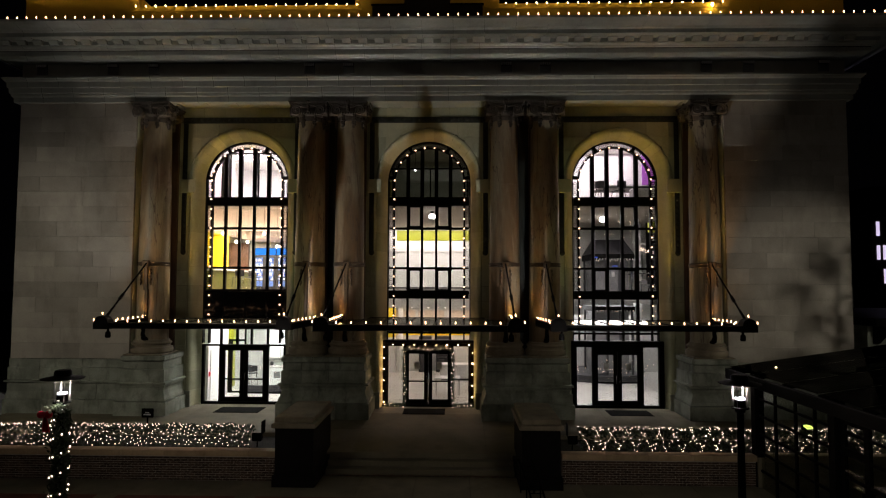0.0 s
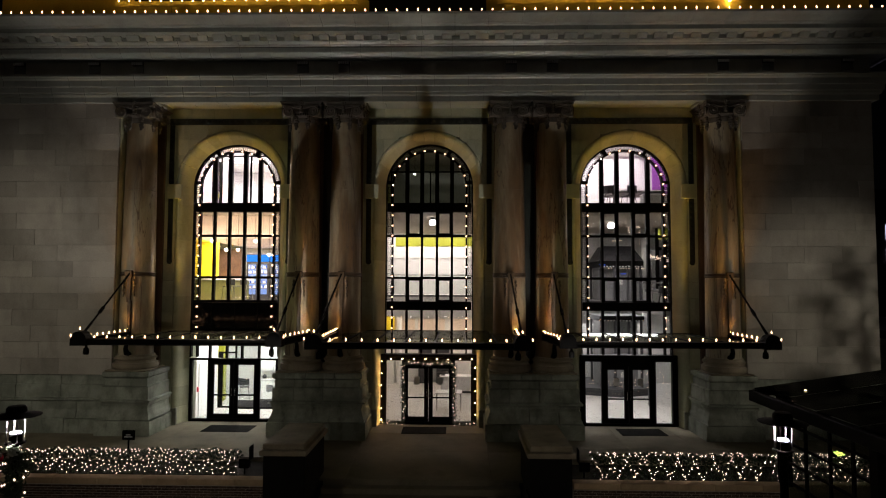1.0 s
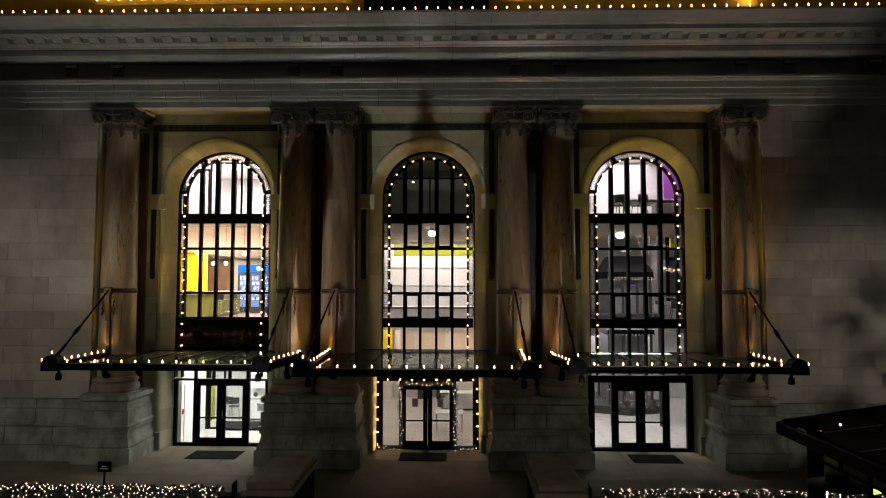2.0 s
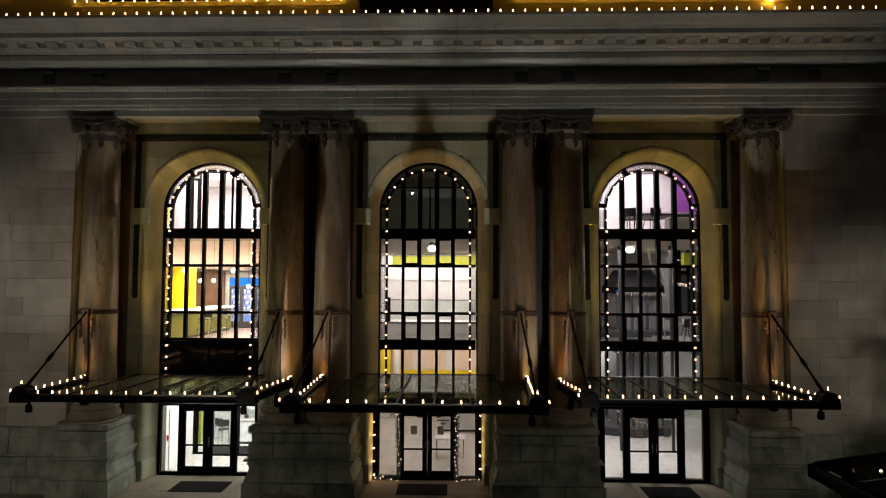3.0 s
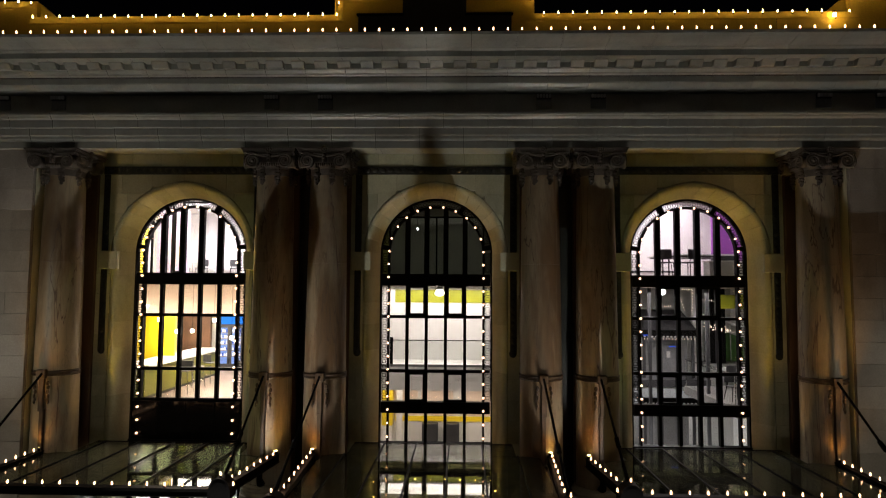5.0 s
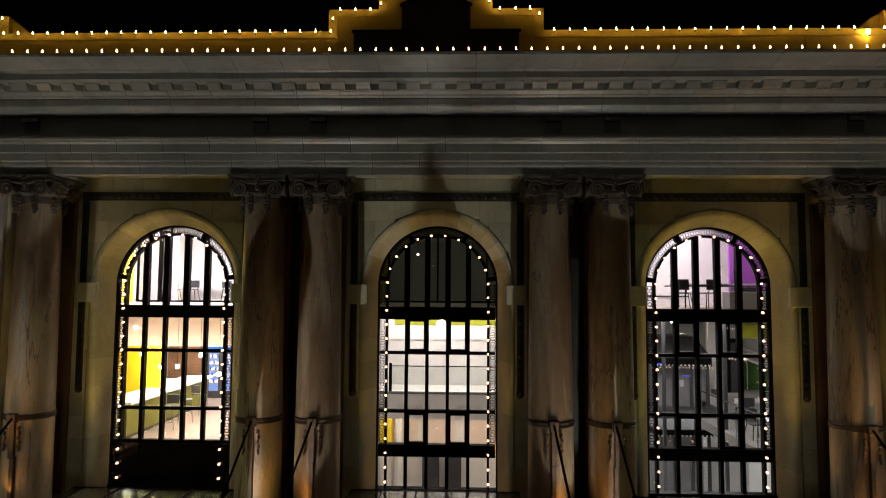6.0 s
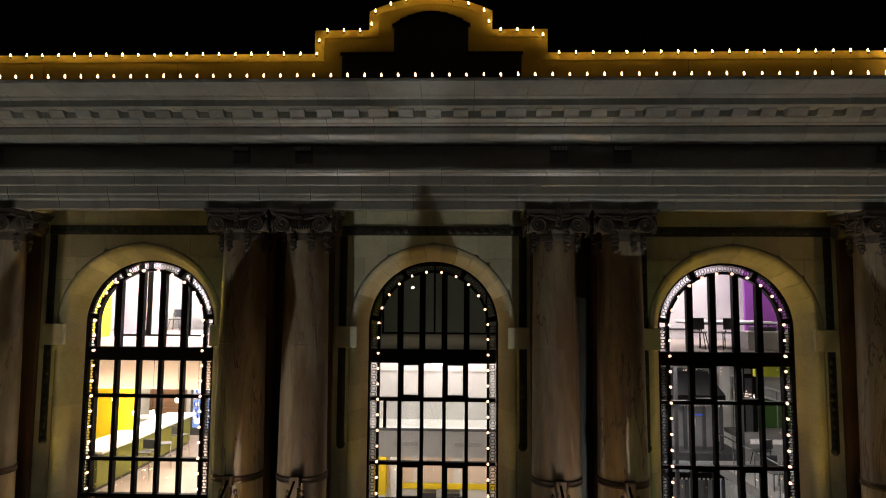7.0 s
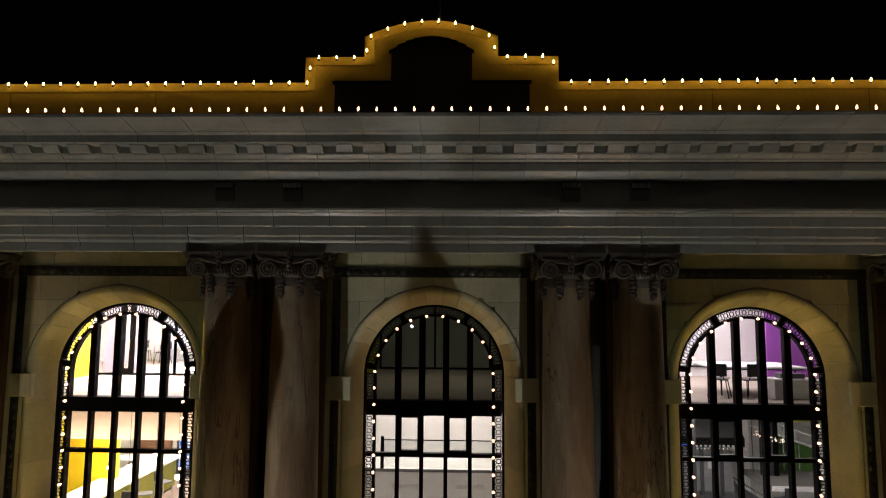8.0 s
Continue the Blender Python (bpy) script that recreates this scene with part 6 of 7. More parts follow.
part("bay_partition", boxed(-4.1, -3.9, Y0, Y1, 0, 11.45), PLASTER, rooms)
part("bay_partition", boxed(3.9, 4.05, Y0, Y1, 0, 3.9), PLASTER, rooms)
part("bay_partition", boxed(3.9, 4.05, Y0, Y1, 8.30, 11.45), PLASTER, rooms)
part("bay_partition", boxed(3.9, 4.05, 4.5, Y1, 3.9, 7.98), PLASTER, rooms)

# left bay, lounge: yellow wall, soffit, counter, stools, pendants, blue coolers
part("yellow_wall", boxed(-14.0, -9.50, 3.5, 3.65, 4.36, 7.04), YELLOW, rooms, "bright yellow wall")
part("yellow_return", boxed(-14.0, -9.65, 1.2, 3.5, 7.05, 7.97), YELLOW, rooms, "yellow bulkhead above the wall")
part("lounge_back", boxed(-14.0, -4.1, 8.6, 8.75, 4.36, 7.98), GREYWALL, rooms)
part("slat_wall", boxed(-11.6, -10.2, 8.42, 8.58, 4.36, 7.0), WOOD, rooms, "brown slatted wall panel")
for i in range(20):
    part("slat", boxed(-11.6, -10.2, 8.39, 8.42, 4.45 + i * 0.13, 4.52 + i * 0.13), WOOD, rooms)
part("soffit", boxed(-9.64, -4.1, 1.2, 8.6, 7.05, 7.97), PINK, rooms, "pale lit soffit band")


def stool(x, y, z):
    s = thing("bar_stool", (x, y, z), "bar stool with a thin dark seat on steel wire legs", "stool", "lounge stools")
    part("seat", boxed(x - 0.2, x + 0.2, y - 0.2, y + 0.2, z + 0.72, z + 0.75, 0.012), CHARCOAL, s)
    part("backrest", boxed(x - 0.2, x + 0.2, y + 0.17, y + 0.20, z + 0.78, z + 1.05, 0.01), CHARCOAL, s)
    for a in (-1, 1):
        for b in (-1, 1):
            part("leg", tube(bmesh.new(), (x + a * 0.16, y + b * 0.16, z + 0.72), (x + a * 0.23, y + b * 0.23, z), 0.012, seg=6), CHROME, s)
    part("foot_ring", rope(bmesh.new(), [(x + 0.21 * math.cos(k * math.pi / 4), y + 0.21 * math.sin(k * math.pi / 4), z + 0.25) for k in range(9)], 0.008, 5), CHROME, s)
    return s


counter = thing("lounge_counter", (-9.3, 4.5, 4.36), "long white-topped counter with lime green sides", "counter")
part("top", boxed(-10.0, -8.95, 0.7, 6.6, 5.36, 5.44, 0.01), WHITETOP, counter)
part("body", boxed(-9.95, -9.10, 0.75, 6.5, 4.46, 5.355), plain("olive_laminate", (0.15, 0.15, 0.012), (0.13, 0.13, 0.01), 0.4, 0, 0.8, 12, 0.05, 0.004, 0.05, speck=0.03), counter, "lime green side panels")
part("kick", boxed(-9.92, -9.15, 0.8, 6.45, 4.361, 4.455), CHARCOAL, counter)
base = stool(-8.5, 2.2, 4.36)
for x, y in ((-8.5, 3.3), (-8.55, 4.5), (-6.6, 2.6), (-5.7, 1.9), (-6.4, 4.0)):
    copy_thing(base, pose(x, y, 4.36, 0, 0, 35 * y))
table = thing("high_table", (-5.9, 3.4, 4.36), "round high table with a white top", "table")
part("top", lathe(bmesh.new(), [(0.0, 5.44), (0.42, 5.44), (0.42, 5.40), (0.0, 5.40)], -5.9, 3.4, 24), WHITETOP, table)
part("stem", tube(bmesh.new(), (-5.9, 3.4, 4.37), (-5.9, 3.4, 5.40), 0.035), CHROME, table)
part("foot", lathe(bmesh.new(), [(0.28, 4.361), (0.28, 4.375), (0.04, 4.40)], -5.9, 3.4, 20), CHROME, table)
oval = thing("oval_table", (-10.9, 7.5, 4.36), "large white oval table on a steel stem", "table")
part("top", prism(bmesh.new(), [(-10.9 + 0.95 * math.cos(k * math.pi / 14), 7.5 + 0.42 * math.sin(k * math.pi / 14)) for k in range(28)], 5.08, 5.13, "z"), WHITETOP, oval)
part("stem", tube(bmesh.new(), (-10.9, 7.5, 4.37), (-10.9, 7.5, 5.08), 0.05), CHROME, oval)
part("foot", lathe(bmesh.new(), [(0.36, 4.361), (0.36, 4.375), (0.05, 4.40)], -10.9, 7.5, 20), CHROME, oval)
for x in (-9.12, -7.9):
    cl = thing("drinks_cooler", (x, 8.2, 4.36), "tall glass-door cooler glowing blue", "cooler", "drinks coolers")
    part("body", boxed(x - 0.6, x + 0.6, 7.85, 8.40, 4.361, 6.7, 0.02), CHARCOAL, cl)
    part("header", boxed(x - 0.58, x + 0.58, 7.83, 7.849, 6.33, 6.68), SCREEN_CYAN, cl, "glowing cyan header")
    for s in (-1, 1):
        a = x + s * 0.29
        d = part("door", boxed(a - 0.26, a + 0.26, 7.83, 7.849, 4.55, 6.25), CHARCOAL, cl, "blue lit glass door")
        part("lit_shelves", boxed(a - 0.19, a + 0.19, 7.824, 7.8295, 4.66, 6.18), COOLER, d, "pale blue lit shelves")
        for z in (4.95, 5.20, 5.45, 5.70, 5.95):
            part("shelf", boxed(a - 0.19, a + 0.19, 7.818, 7.8235, z, z + 0.035), SLATE, d)
            for i in range(5):
                part("bottle", boxed(a - 0.165 + 0.075 * i, a - 0.115 + 0.075 * i, 7.818, 7.8235, z + 0.04, z + 0.13 + 0.04 * ((i + int(z * 20)) % 2)), WHITETOP if (i + int(z * 4)) % 3 else SCREEN, d)


def pendant(x, y, z, top, r=0.062):
    p = thing("pendant_lamp", (x, y, z), "round glowing pendant lamp on a thin cord", "lamp", "lounge pendants")
    part("globe", ball(bmesh.new(), (x, y, z), r, r, r * 1.1, 12, 8), PENDANT, p, "warm glowing globe", True)
    part("cord", tube(bmesh.new(), (x, y, z + r), (x, y, top), 0.006, seg=5), BLACK, p)
    part("collar", tube(bmesh.new(), (x, y, z + r * 0.95), (x, y, z + r * 1.5), 0.03, 0.02, 8), BLACK, p)


for x, y, z in ((-8.54, 0.42, 6.88), (-7.97, 0.42, 6.53), (-7.53, 0.5, 6.54), (-6.82, 0.42, 6.88), (-6.27, 0.42, 6.34)):
    pendant(x, y, z, 7.97)


def sheet(x0, x1, y0, y1, z0, z1, name, nstile=3, label="black framed glass partition"):
    g = thing(name, ((x0 + x1) / 2, (y0 + y1) / 2, z0), label, "partition", kind="structure")
    for i in range(nstile + 1):
        f = i / nstile
        x, y = x0 + (x1 - x0) * f, y0 + (y1 - y0) * f
        part("stile", boxed(x - 0.035, x + 0.035, y - 0.035, y + 0.035, z0, z1), BLACK, g)
    for z in (z0, z1 - 0.07):
        part("rail", boxed(min(x0, x1) - 0.03, max(x0, x1) + 0.03, min(y0, y1) - 0.03, max(y0, y1) + 0.03, z, z + 0.07), BLACK, g)
    part("glass", boxed(min(x0, x1) - 0.004, max(x0, x1) + 0.004, min(y0, y1) - 0.004, max(y0, y1) + 0.004, z0 + 0.07, z1 - 0.07), PANE, g).visible_shadow = False
    return g


def office_chair(x, y, z):
    c = thing("office_chair", (x, y, z), "office chair with a curved dark back on thin legs", "chair", "office chairs")
    bm = bmesh.new()
    box(bm, x - 0.23, x + 0.23, y - 0.22, y + 0.22, z + 0.44, z + 0.48, 0.015)
    part("seat", bm, CHARCOAL, c)
    bm = bmesh.new()
    pts = [(x - 0.22 + 0.44 * i / 6, y + 0.22 + 0.07 * math.sin(math.pi * i / 6)) for i in range(7)]
    prism(bm, pts + [(a, b + 0.025) for a, b in pts[::-1]], z + 0.55, z + 0.86, "z")
    part("backrest", bm, CHARCOAL, c)
    for a in (-1, 1):
        for b in (-1, 1):
            part("leg", tube(bmesh.new(), (x + a * 0.18, y + b * 0.16, z + 0.44), (x + a * 0.25, y + b * 0.24, z), 0.014, seg=6), BLACK, c)
        part("back_post", tube(bmesh.new(), (x + a * 0.15, y + 0.2, z + 0.46), (x + a * 0.14, y + 0.27, z + 0.6), 0.012, seg=6), BLACK, c)
    return c


# left bay, upper office
sheet(-11.15, -10.36, 4.92, 4.92, 8.30, 11.2, "glass_partition", 1)
sheet(-8.57, -4.2, 4.92, 4.92, 8.30, 11.2, "glass_partition", 3)
sheet(-9.95, -8.57, 4.92, 4.92, 8.30, 11.2, "glass_partition", 1)
gd = thing("glass_door", (-10.15, 4.92, 8.30), "black framed glass office door, closed", "door")
for xa, xb in ((-10.31, -10.235), (-10.075, -10.0)):
    part("stile", boxed(xa, xb, 4.89, 4.95, 8.31, 10.9), BLACK, gd)
for za, zb in ((8.31, 8.52), (10.8, 10.9)):
    part("rail", boxed(-10.234, -10.076, 4.89, 4.95, za, zb), BLACK, gd)
part("glass", boxed(-10.234, -10.076, 4.916, 4.924, 8.521, 10.799), PANE, gd).visible_shadow = False
part("door_handle", boxed(-10.06, -10.03, 4.83, 4.888, 9.15, 9.45, 0.006), CHROME, gd)
part("office_back", boxed(-14.0, -4.1, 10.8, 10.9, 8.30, 11.45), PLASTER, rooms)
part("lilac_screen", boxed(-11.3, -10.02, 5.6, 5.65, 8.31, 10.9), plain("lilac_glass_film", (0.72, 0.58, 0.76), (0.68, 0.54, 0.72), 0.4), rooms, "pale lilac screen")
part("office_pier", boxed(-8.75, -8.35, 9.9, 10.79, 8.31, 11.44), GREYWALL, rooms)
chair = office_chair(-10.9, 8.9, 8.30)
copy_thing(chair, pose(-12.0, 9.6, 8.30, 0, 0, 40))
copy_thing(chair, pose(-9.6, 9.5, 8.30, 0, 0, 200))
desk = thing("desk", (-10.7, 9.9, 8.30), "white office desk on thin legs", "desk")
part("top", boxed(-11.8, -9.6, 9.7, 10.4, 9.01, 9.05, 0.008), WHITETOP, desk)
for x in (-11.7, -9.7):
    for y in (9.8, 10.3):
        part("leg", tube(bmesh.new(), (x, y, 8.30), (x, y, 9.01), 0.02, seg=6), CHROME, desk)

# left bay, ground floor: white passage with a door, counter, exit sign
part("shop_back", boxed(-10.9, -4.1, 5.6, 5.75, 0, 3.95), PLASTER, rooms)
part("white_wall", boxed(-9.12, -8.97, 0.291, 2.45, 0, 3.95), PLASTER, rooms)
dr = thing("inner_door", (-8.96, 0.9, 0), "plain white inner door, closed, with steel hinges", "door")
part("leaf", boxed(-8.969, -8.935, 0.50, 1.36, 0.01, 2.08, 0.006), WHITETOP, dr)
for z in (0.25, 1.05, 1.85):
    part("hinge", boxed(-8.936, -8.925, 1.345, 1.375, z, z + 0.11), CHROME, dr)
part("alarm_box", boxed(-8.969, -8.92, 0.36, 0.44, 1.02, 1.20, 0.006), RED, rooms, "small red call point")
vd = sheet(-8.93, -8.22, 2.5, 2.5, 0.0045, 2.34, "glass_door", 1, "black framed inner glass door, closed")
part("wide_stile", boxed(-8.90, -8.78, 2.47, 2.53, 0.08, 2.26), BLACK, vd)
part("lime_pillar", boxed(-9.62, -9.30, 4.0, 4.3, 0, 3.95), LIME, rooms, "lime painted pillar")
ct = thing("shop_counter", (-6.5, 4.3, 0), "white kitchen counter with a dark base band", "counter")
part("body", boxed(-7.80, -4.6, 4.0, 4.59, 0.10, 0.91), WHITETOP, ct)
part("top", boxed(-7.85, -4.55, 3.96, 4.595, 0.912, 0.955, 0.008), GREYWALL, ct)
part("kick", boxed(-7.75, -4.65, 4.03, 4.55, 0.0045, 0.099), CHARCOAL, ct)
part("vent_grille", boxed(-7.38, -7.08, 3.985, 3.999, 0.42, 0.72, 0.004), SLATE, ct, "grey vent grille")
part("seam", boxed(-6.90, -6.885, 3.992, 3.999, 0.12, 0.90), CHARCOAL, ct)
cu = thing("wall_cupboard", (-6.5, 4.4, 1.3), "white wall cupboard above the counter", "cupboard")
part("body", boxed(-7.80, -4.6, 4.25, 4.595, 1.32, 1.95, 0.006), WHITETOP, cu)
for x in (-7.15, -6.5, -5.85, -5.2):
    part("seam", boxed(x - 0.006, x + 0.006, 4.243, 4.2495, 1.33, 1.94), SLATE, cu)
rl2 = thing("paper_roll", (-7.55, 4.3, 0.955), "round steel paper roll holder on the counter", "dispenser")
part("drum", ball(bmesh.new(), (-7.55, 4.25, 1.06), 0.10, 0.07, 0.10, 14, 8), CHARCOAL, rl2, "", True)
part("shop_back", boxed(-8.0, -4.1, 4.60, 4.75, 0, 3.95), PLASTER, rooms)
vp = sheet(-8.15, -4.2, 2.3, 2.3, 0.0045, 2.9, "glass_partition", 4)
part("kick_panel", boxed(-8.11, -4.24, 2.27, 2.33, 0.08, 0.36), CHARCOAL, vp)
copy_thing(base, pose(-8.45, 4.0, 0.0, 0, 0, 160))
copy_thing(base, pose(-8.15, 3.4, 0.0, 0, 0, 20))

# middle bay: balcony, pale back wall, yellow bands, lobby wall
part("atrium_back", boxed(-3.9, 3.9, 10.2, 10.4, 4.65, 7.98), PLASTER, rooms)
part("yellow_band", boxed(-2.30, 3.9, 10.17, 10.199, 7.27, 7.86), LIME, rooms, "lime yellow painted band")
part("picture_rail", boxed(-3.9, 3.9, 10.16, 10.199, 6.62, 6.66), GREYWALL, rooms)
bal = thing("balcony", (0, 9.3, 4.2), "pale balcony slab with a glass balustrade", "balcony", kind="structure")
part("slab", boxed(-3.89, 3.89, 8.30, 10.19, 3.55, 4.65), PLASTER, bal)
part("edge_trim", boxed(-3.89, 3.89, 8.24, 8.299, 4.56, 4.66), SLATE, bal)
part("glass", boxed(-2.2, 3.89, 8.36, 8.375, 4.70, 5.66), PANE, bal).visible_shadow = False
part("handrail", boxed(-2.2, 3.89, 8.34, 8.40, 5.66, 5.70), CHROME, bal)
part("newel", boxed(-2.30, -2.18, 8.30, 8.42, 4.651, 5.80), BLACK, bal, "black end post")
for x in (-1.4, 1.0):
    v = part("grille", boxed(x - 0.55, x + 0.55, 8.28, 8.299, 3.95, 4.15, 0.005), PLASTER, bal)
    for k in range(4):
        part("slat", boxed(x - 0.5, x + 0.5, 8.27, 8.28, 3.98 + k * 0.04, 4.0 + k * 0.04), GREYWALL, v)
stair = thing("side_stair", (-3.2, 7.5, 0), "white stair flank climbing to the balcony", "stairs", kind="structure")
part("flank", prism(bmesh.new(), [(3.2, 3.0), (8.3, 4.65), (8.3, 3.9), (3.2, 2.2)], -3.2, -3.05, "x"), PLASTER, stair)
part("rail", rope(bmesh.new(), [(-3.1, 3.2, 4.0), (-3.1, 8.3, 5.65)], 0.025, 6), BLACK, stair)
part("lobby_back", boxed(-3.9, 3.9, 9.7, 9.8, 0, 3.55), PLASTER, rooms)
for i, x in enumerate((-1.9, -0.3, 1.5, 3.0)):
    part("pink_panel", boxed(x - 0.72, x + 0.72, 9.66, 9.699, 2.25, 3.35), PINK, rooms, "pale pink wall panel")
part("yellow_band", boxed(-2.2, 3.9, 9.65, 9.699, 1.98, 2.2), YELLOW, rooms, "yellow painted band")
part("pillar_foot", boxed(-2.7, -2.25, 9.0, 9.6, 0, 1.9), PLASTER, rooms)
part("yellow_pillar", boxed(-2.7, -2.25, 9.0, 9.6, 1.9, 3.55), YELLOW, rooms, "yellow pillar")
part("white_pillar", tube(bmesh.new(), (-1.95, 9.1, 0), (-1.95, 9.1, 3.55), 0.14, 0.14, 20), PLASTER, rooms)
desk2 = thing("reception_counter", (1.8, 6.7, 0), "white reception counter with a bright edge", "counter")
part("body", boxed(0.30, 3.4, 6.40, 7.1, 0.1, 0.74), PLASTER, desk2)
part("top", boxed(0.25, 3.45, 6.34, 7.15, 0.74, 0.80, 0.01), WHITETOP, desk2)
part("kick", boxed(0.35, 3.35, 6.45, 7.05, 0.0045, 0.099), CHARCOAL, desk2)
for x in (-0.6, 0.35):
    b = single("dark_cabinet", boxed(x - 0.35, x + 0.35, 9.2, 9.64, 0.001, 1.95, 0.01), CHARCOAL, (x, 9.4, 0), "tall dark cabinet against the lobby wall", "cabinet", "lobby cabinets")
dl = thing("ceiling_lamp", (0.06, 1.95, 7.75), "round bright ceiling lamp in the atrium", "lamp")
part("globe", ball(bmesh.new(), (0.06, 1.95, 7.76), 0.15, 0.15, 0.11, 14, 8), DISC, dl, "glowing opal bowl", True)
part("plate", tube(bmesh.new(), (0.06, 1.95, 7.88), (0.06, 1.95, 7.978), 0.10, 0.12, 14), CHROME, dl)
for i in range(6):
    sp = thing("downlight", (-2.2 + i * 0.9, 8.6, 3.5), "tiny round ceiling downlight", "lamp", "lobby downlights")
    part("lens", lathe(bmesh.new(), [(0.05, 3.545), (0.05, 3.53), (0.0, 3.528)], -2.2 + i * 0.9, 8.6, 10), DISC, sp)
# middle bay, dark upper floor
part("upper_back", boxed(-3.9, 3.9, 8.4, 8.55, 8.30, 11.45), GREYWALL, rooms)
part("lime_panel", boxed(-2.45, -2.35, 0.4, 7.8, 8.30, 11.4), LIME, rooms, "lime green wall panel")
sheet(-2.3, 3.7, 7.9, 7.9, 8.30, 11.0, "glass_partition", 3)
dw = thing("ceiling_lamp", (-0.76, 3.0, 9.98), "small white globe lamp on a thin rod", "lamp")
part("globe", ball(bmesh.new(), (-0.76, 3.0, 9.98), 0.035, 0.035, 0.04, 10, 6), DISC, dw, "glowing opal globe", True)
part("rod", tube(bmesh.new(), (-0.76, 3.0, 10.02), (-0.76, 3.0, 11.449), 0.008, seg=5), BLACK, dw)

# right bay: two-storey dark kiosk, glass lift, green lounge, upper studio
k = thing("kiosk", (9.0, 6.6, 0), "dark two-storey lift kiosk with a hipped canopy roof", "kiosk")
for z0, zr, deep in ((0.0, 3.48, 0.25), (4.47, 6.05, 0.30)):
    for x in (8.05, 8.7, 9.35, 9.95):
        for y in (6.1, 8.3):
            part("post", boxed(x - 0.05, x + 0.05, y - 0.05, y + 0.05, z0, zr), CHARCOAL, k)
    part("core", boxed(8.12, 9.88, 6.5, 8.2, z0 + 0.001, zr), SLATE, k)
    part("notice", boxed(9.05, 9.20, 6.485, 6.499, z0 + 0.75, z0 + 1.0), GREYWALL, k, "small pale notice")
    rf = part("fascia", boxed(7.95, 10.05, 5.9, 8.5, zr, zr + deep, 0.01), BLACK, k)
    for i in range(14):
        part("dentil", boxed(7.99 + i * 0.148, 8.055 + i * 0.148, 5.87, 5.899, zr + 0.01, zr + 0.06), GREYWALL, rf)
bm = bmesh.new()
vs = [bm.verts.new(p) for p in ((7.95, 5.9, 6.351), (10.05, 5.9, 6.351), (10.05, 8.5, 6.351), (7.95, 8.5, 6.351), (8.3, 6.6, 7.1), (9.7, 6.6, 7.1), (9.7, 7.8, 7.1), (8.3, 7.8, 7.1))]
for q in ((0, 1, 5, 4), (1, 2, 6, 5), (2, 3, 7, 6), (3, 0, 4, 7), (4, 5, 6, 7), (3, 2, 1, 0)):
    bm.faces.new([vs[i] for i in q])
part("roof", bm, plain("dark_kiosk_roof", (0.010, 0.010, 0.012), (0.007, 0.007, 0.009), 0.45, 0.0, 2, 20, 0.1), k, "dark hipped roof")
part("walkway", boxed(7.2, 10.45, 5.6, 8.8, 4.19, 4.465, 0.02), CHARCOAL, k)
part("white_wall", boxed(10.32, 10.72, 7.52, 7.66, 0.0045, 7.98), PLASTER, rooms)
part("hall_back", boxed(4.05, 12.9, 9.9, 10.0, 0, 7.98), GREYWALL, rooms)
part("mezzanine", boxed(9.2, 12.9, 0.9, 5.4, 4.0, 4.3), CARPET, rooms, "carpeted mezzanine")
part("yellow_bulkhead", boxed(10.06, 12.3, 4.0, 4.2, 7.25, 7.74), LIME, rooms, "yellow bulkhead")
rl = thing("mezzanine_rail", (9.2, 3, 4.3), "steel rail along the mezzanine", "rail")
part("top_rail", tube(bmesh.new(), (9.2, 0.95, 5.3), (9.2, 5.3, 5.3), 0.025), CHROME, rl)
for y in (1.0, 2.4, 3.8, 5.2):
    part("post", tube(bmesh.new(), (9.2, y, 4.3), (9.2, y, 5.3), 0.02), CHROME, rl)
for x in (6.1, 7.4, 9.4):
    lf = thing("lift_mast", (x, 3.6, 0), "slim dark steel mast in the hall", "post", "hall masts")
    part("mast", boxed(x - 0.05, x + 0.05, 3.55, 3.65, 0, 7.97), CHARCOAL, lf)
dl2 = thing("ceiling_lamp", (7.93, 4.0, 7.75), "round bright ceiling lamp in the hall", "lamp")
part("globe", ball(bmesh.new(), (7.93, 4.0, 7.84), 0.17, 0.17, 0.13, 16, 10), DISC, dl2, "glowing opal globe", True)
part("stem", tube(bmesh.new(), (7.93, 4.0, 7.96), (7.93, 4.0, 7.978), 0.06), CHROME, dl2)
for x, z in ((7.95, 6.16), (8.93, 5.73)):
    s = thing("blue_light_bar", (x, 5.85, z), "small blue light bar on the kiosk", "light", "kiosk light bars")
    part("tube", boxed(x - 0.13, x + 0.13, 5.82, 5.85, z - 0.02, z + 0.02), SCREEN, s)
kp = along([(7.95, 5.86, 6.05), (10.05, 5.86, 6.05)], 0.12)
ob = mini_lights("kiosk_lights", kp, (9.0, 5.9, 6.0), 0.012)
ob["label"] = "tiny warm lights along the kiosk's roof edge"
for shifted in (k, ob):
    shifted.location += Vector((-0.08, 0.2, -0.05 if shifted is ob else 0.0))
# glowing dots inside the hall stand in for string lights mirrored in the panes
hp = along([(9.10, 5.6, 7.93), (9.22, 5.6, 7.5), (9.34, 5.6, 7.04)], 0.11) + along([(9.65, 5.6, 7.95), (9.62, 5.6, 7.12)], 0.11) + along([(8.34, 5.6, 7.26), (8.86, 5.6, 7.30)], 0.07)
hp += along([(9.02, 5.6, 7.94), (9.69, 5.6, 7.92)], 0.09) + along([(9.87, 5.6, 7.55), (10.35, 5.6, 7.51), (11.2, 5.6, 7.37)], 0.09)
rnd = random.Random(8)
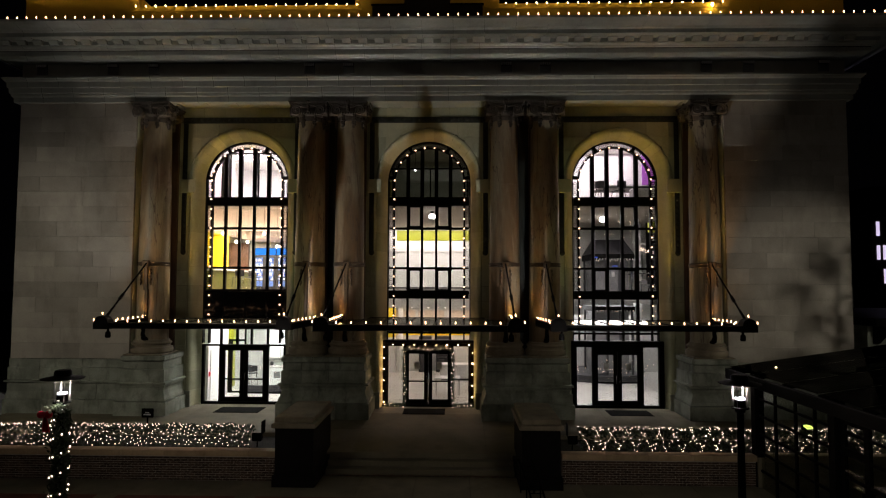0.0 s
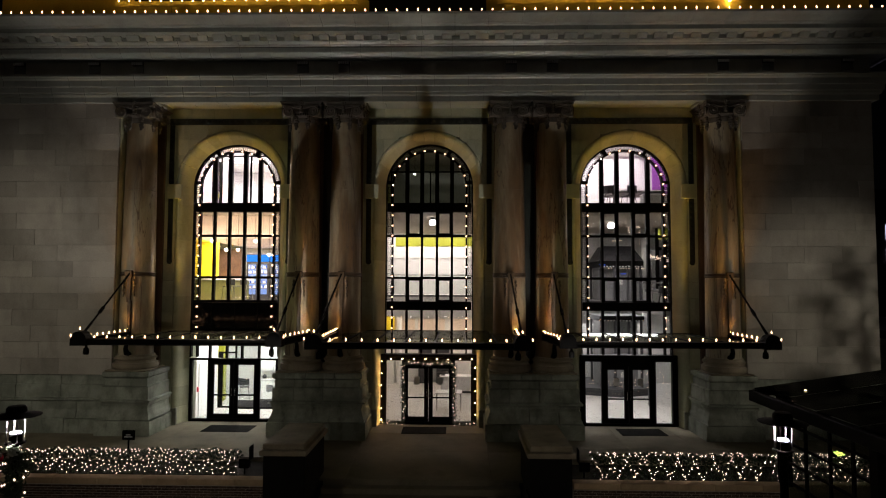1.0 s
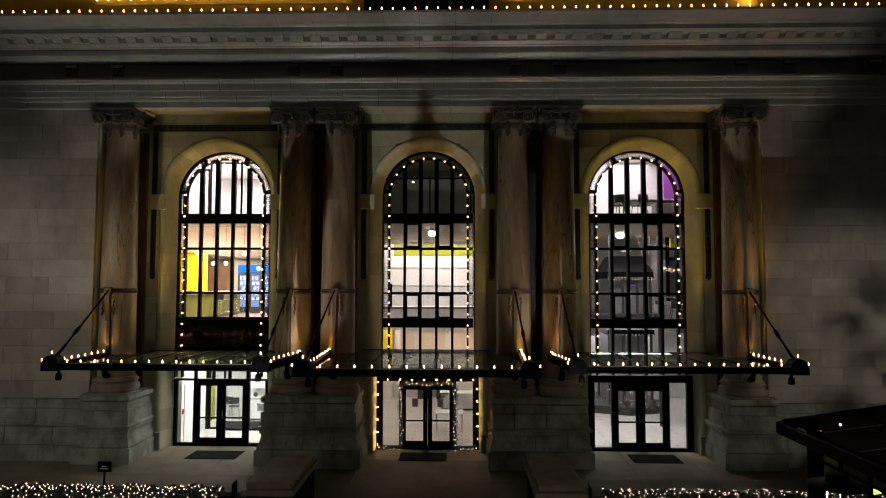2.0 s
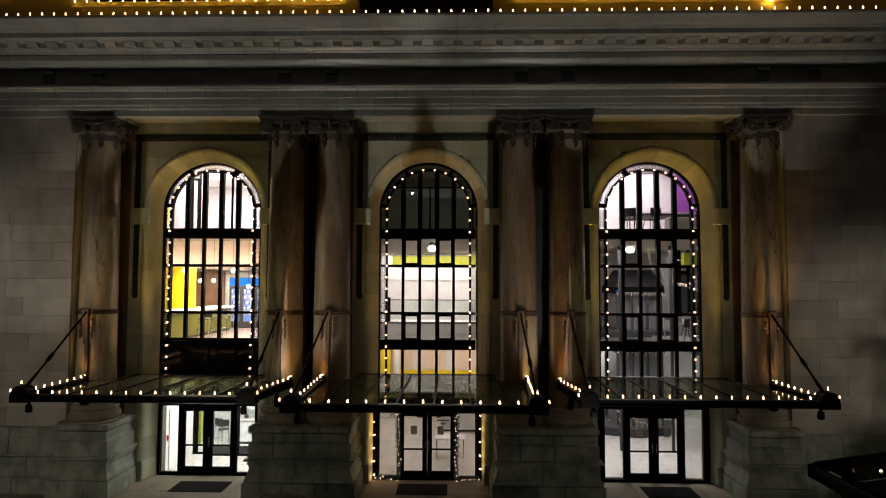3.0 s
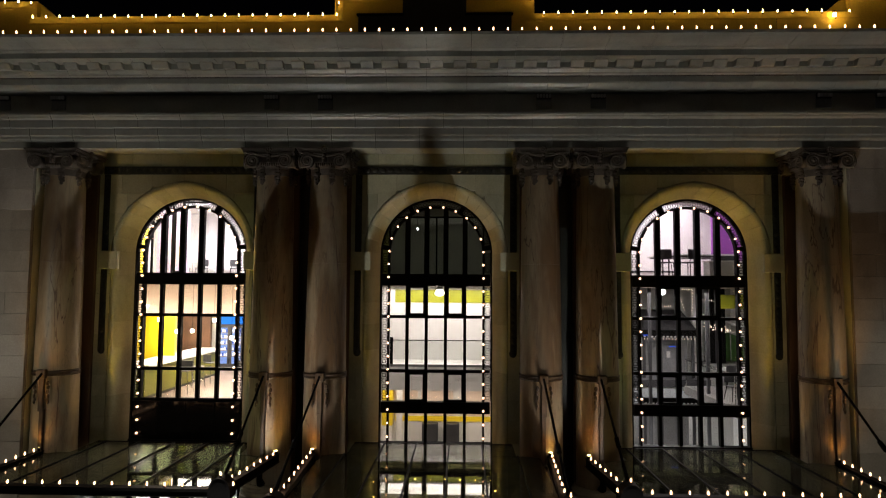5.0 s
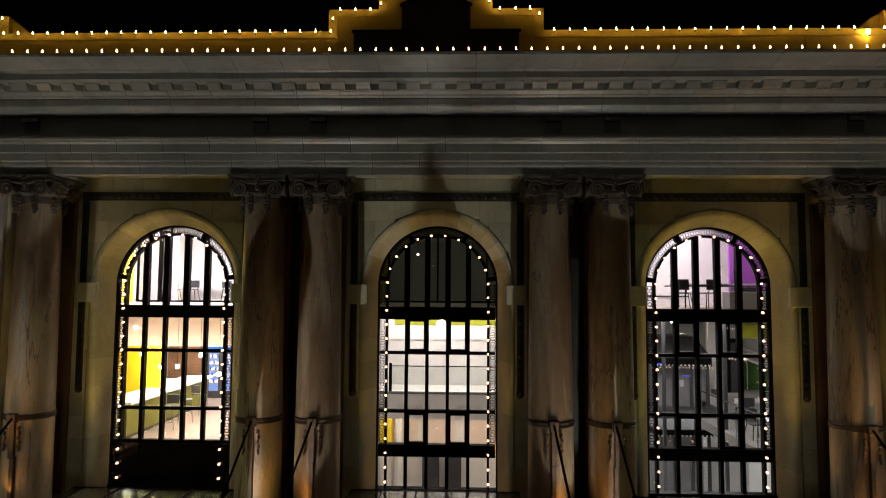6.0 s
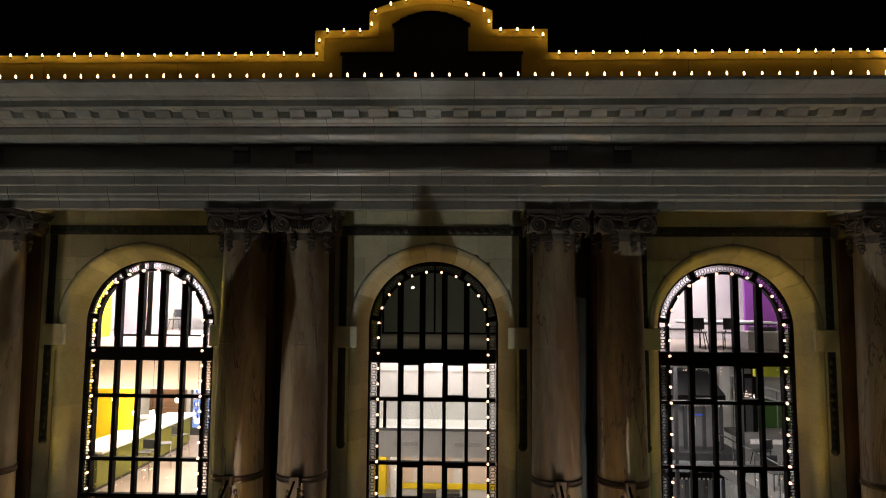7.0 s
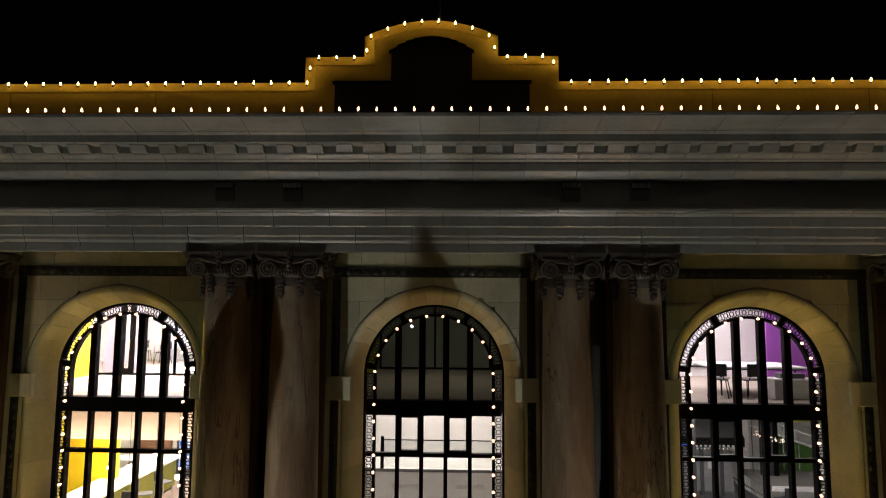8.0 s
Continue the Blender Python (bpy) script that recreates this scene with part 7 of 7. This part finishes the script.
hp += [(10.05 + 0.95 * f, 5.6 + rnd.uniform(-0.15, 0.15), 6.56 - 0.22 * f + rnd.gauss(0, 0.06)) for f in [rnd.random() for _ in range(46)]]
ob = mini_lights("hanging_string_lights", hp, (9.6, 5.6, 7.2), 0.014)
ob["label"] = "tiny warm lights in the hall standing in for reflections in the glass"
# octagonal plinth round the kiosk's foot, with lit branches before it
part("plinth", lathe(bmesh.new(), [(2.12, 0.0045), (2.12, 0.28), (2.18, 0.30), (2.18, 0.36), (1.2, 0.36)], 8.75, 7.45, 8, 0), CHARCOAL, k, "dark octagonal plinth")
ob = mini_lights("lobby_lights", [(8.4 + random.uniform(-2.2, 2.2), 5.2 + random.uniform(-0.2, 0.2), random.uniform(0.45, 1.25)) for _ in range(70)], (8.4, 5.2, 0.4), 0.012)
ob["label"] = "tiny warm lights on branches in the lobby"
md = thing("mezzanine_desk", (10.2, 1.6, 4.3), "white desk on the mezzanine", "desk")
part("top", boxed(9.7, 10.8, 1.2, 2.0, 5.0, 5.04, 0.008), WHITETOP, md)
for x in (9.75, 10.75):
    part("leg", boxed(x - 0.02, x + 0.02, 1.25, 1.95, 4.301, 5.0), CHROME, md)
copy_thing(chair, pose(9.75, 2.3, 4.30, 0, 0, 10))
copy_thing(md, pose(0.7, 2.6, 0))
copy_thing(chair, pose(10.6, 4.95, 4.30, 0, 0, 200))
part("platform", boxed(10.45, 12.9, 5.41, 7.5, 4.86, 5.02), CARPET, rooms, "carpeted upper platform")
part("platform_edge", boxed(10.45, 12.9, 5.405, 5.409, 4.86, 5.02), WHITETOP, rooms)
part("green_panel", prism(bmesh.new(), [(11.35, 5.021), (12.9, 5.021), (12.9, 5.75), (11.35, 6.30)], 7.35, 7.45), GREENFAB, rooms, "green felt low wall")
br = thing("balustrade", (10.6, 7.0, 5.02), "white handrail with steel balusters sloping past a green wall", "balustrade")
part("handrail", tube(bmesh.new(), (10.55, 7.0, 6.95), (12.8, 7.0, 6.2), 0.035), WHITETOP, br)
part("lower_rail", tube(bmesh.new(), (10.55, 7.0, 6.6), (12.8, 7.0, 5.85), 0.02), WHITETOP, br)
for i in range(5):
    x = 10.6 + i * 0.52
    part("baluster", tube(bmesh.new(), (x, 7.0, 5.021), (x, 7.0, 6.94 - (x - 10.55) * 0.333), 0.018), CHROME, br)
lift = thing("glass_lift", (11.0, 6.9, 0), "dark steel framed glass lift shaft", "lift")
for x in (10.80, 11.22):
    part("post", boxed(x - 0.07, x + 0.07, 6.62, 6.76, 5.021, 7.97), BLACK, lift)
part("crosshead", boxed(10.871, 11.149, 6.64, 6.74, 6.9, 7.05), BLACK, lift)
part("panel", boxed(10.875, 11.145, 6.68, 6.70, 5.021, 6.899), CHARCOAL, lift)
# upper studio
part("purple_wall", boxed(9.78, 12.9, 3.97, 4.07, 8.30, 11.45), PURPLE, rooms, "purple painted wall")
part("studio_back", boxed(4.05, 12.9, 6.4, 6.5, 8.30, 11.45), PLASTER, rooms)
part("skirting", boxed(4.06, 9.25, 6.34, 6.399, 8.60, 8.66), CHARCOAL, rooms)
tb = thing("studio_table", (7.6, 1.9, 8.30), "white standing table with black trestle legs", "table")
part("top", boxed(7.2, 9.6, 1.45, 3.1, 9.00, 9.05, 0.008), WHITETOP, tb)
part("under_frame", boxed(7.28, 9.52, 1.50, 3.05, 8.96, 8.998), CHARCOAL, tb)
for x in (7.45, 9.35):
    for y in (1.6, 2.2):
        part("leg", tube(bmesh.new(), (x, y, 8.30), (x, y, 9.00), 0.022, seg=6), BLACK, tb)
cab = thing("studio_cabinet", (9.1, 1.1, 8.30), "low pale grey cabinet below the window", "cabinet")
part("body", boxed(8.45, 9.75, 0.85, 1.35, 8.31, 8.78, 0.008), GREYWALL, cab)
part("top", boxed(8.43, 9.77, 0.83, 1.37, 8.78, 8.81, 0.006), WHITETOP, cab)
part("tray", boxed(8.65, 9.25, 0.95, 1.25, 8.811, 8.93, 0.006), CHARCOAL, cab)
copy_thing(chair, pose(7.25, 1.25, 8.30, 0, 0, 150))
copy_thing(chair, pose(7.95, 1.2, 8.30, 0, 0, 200))
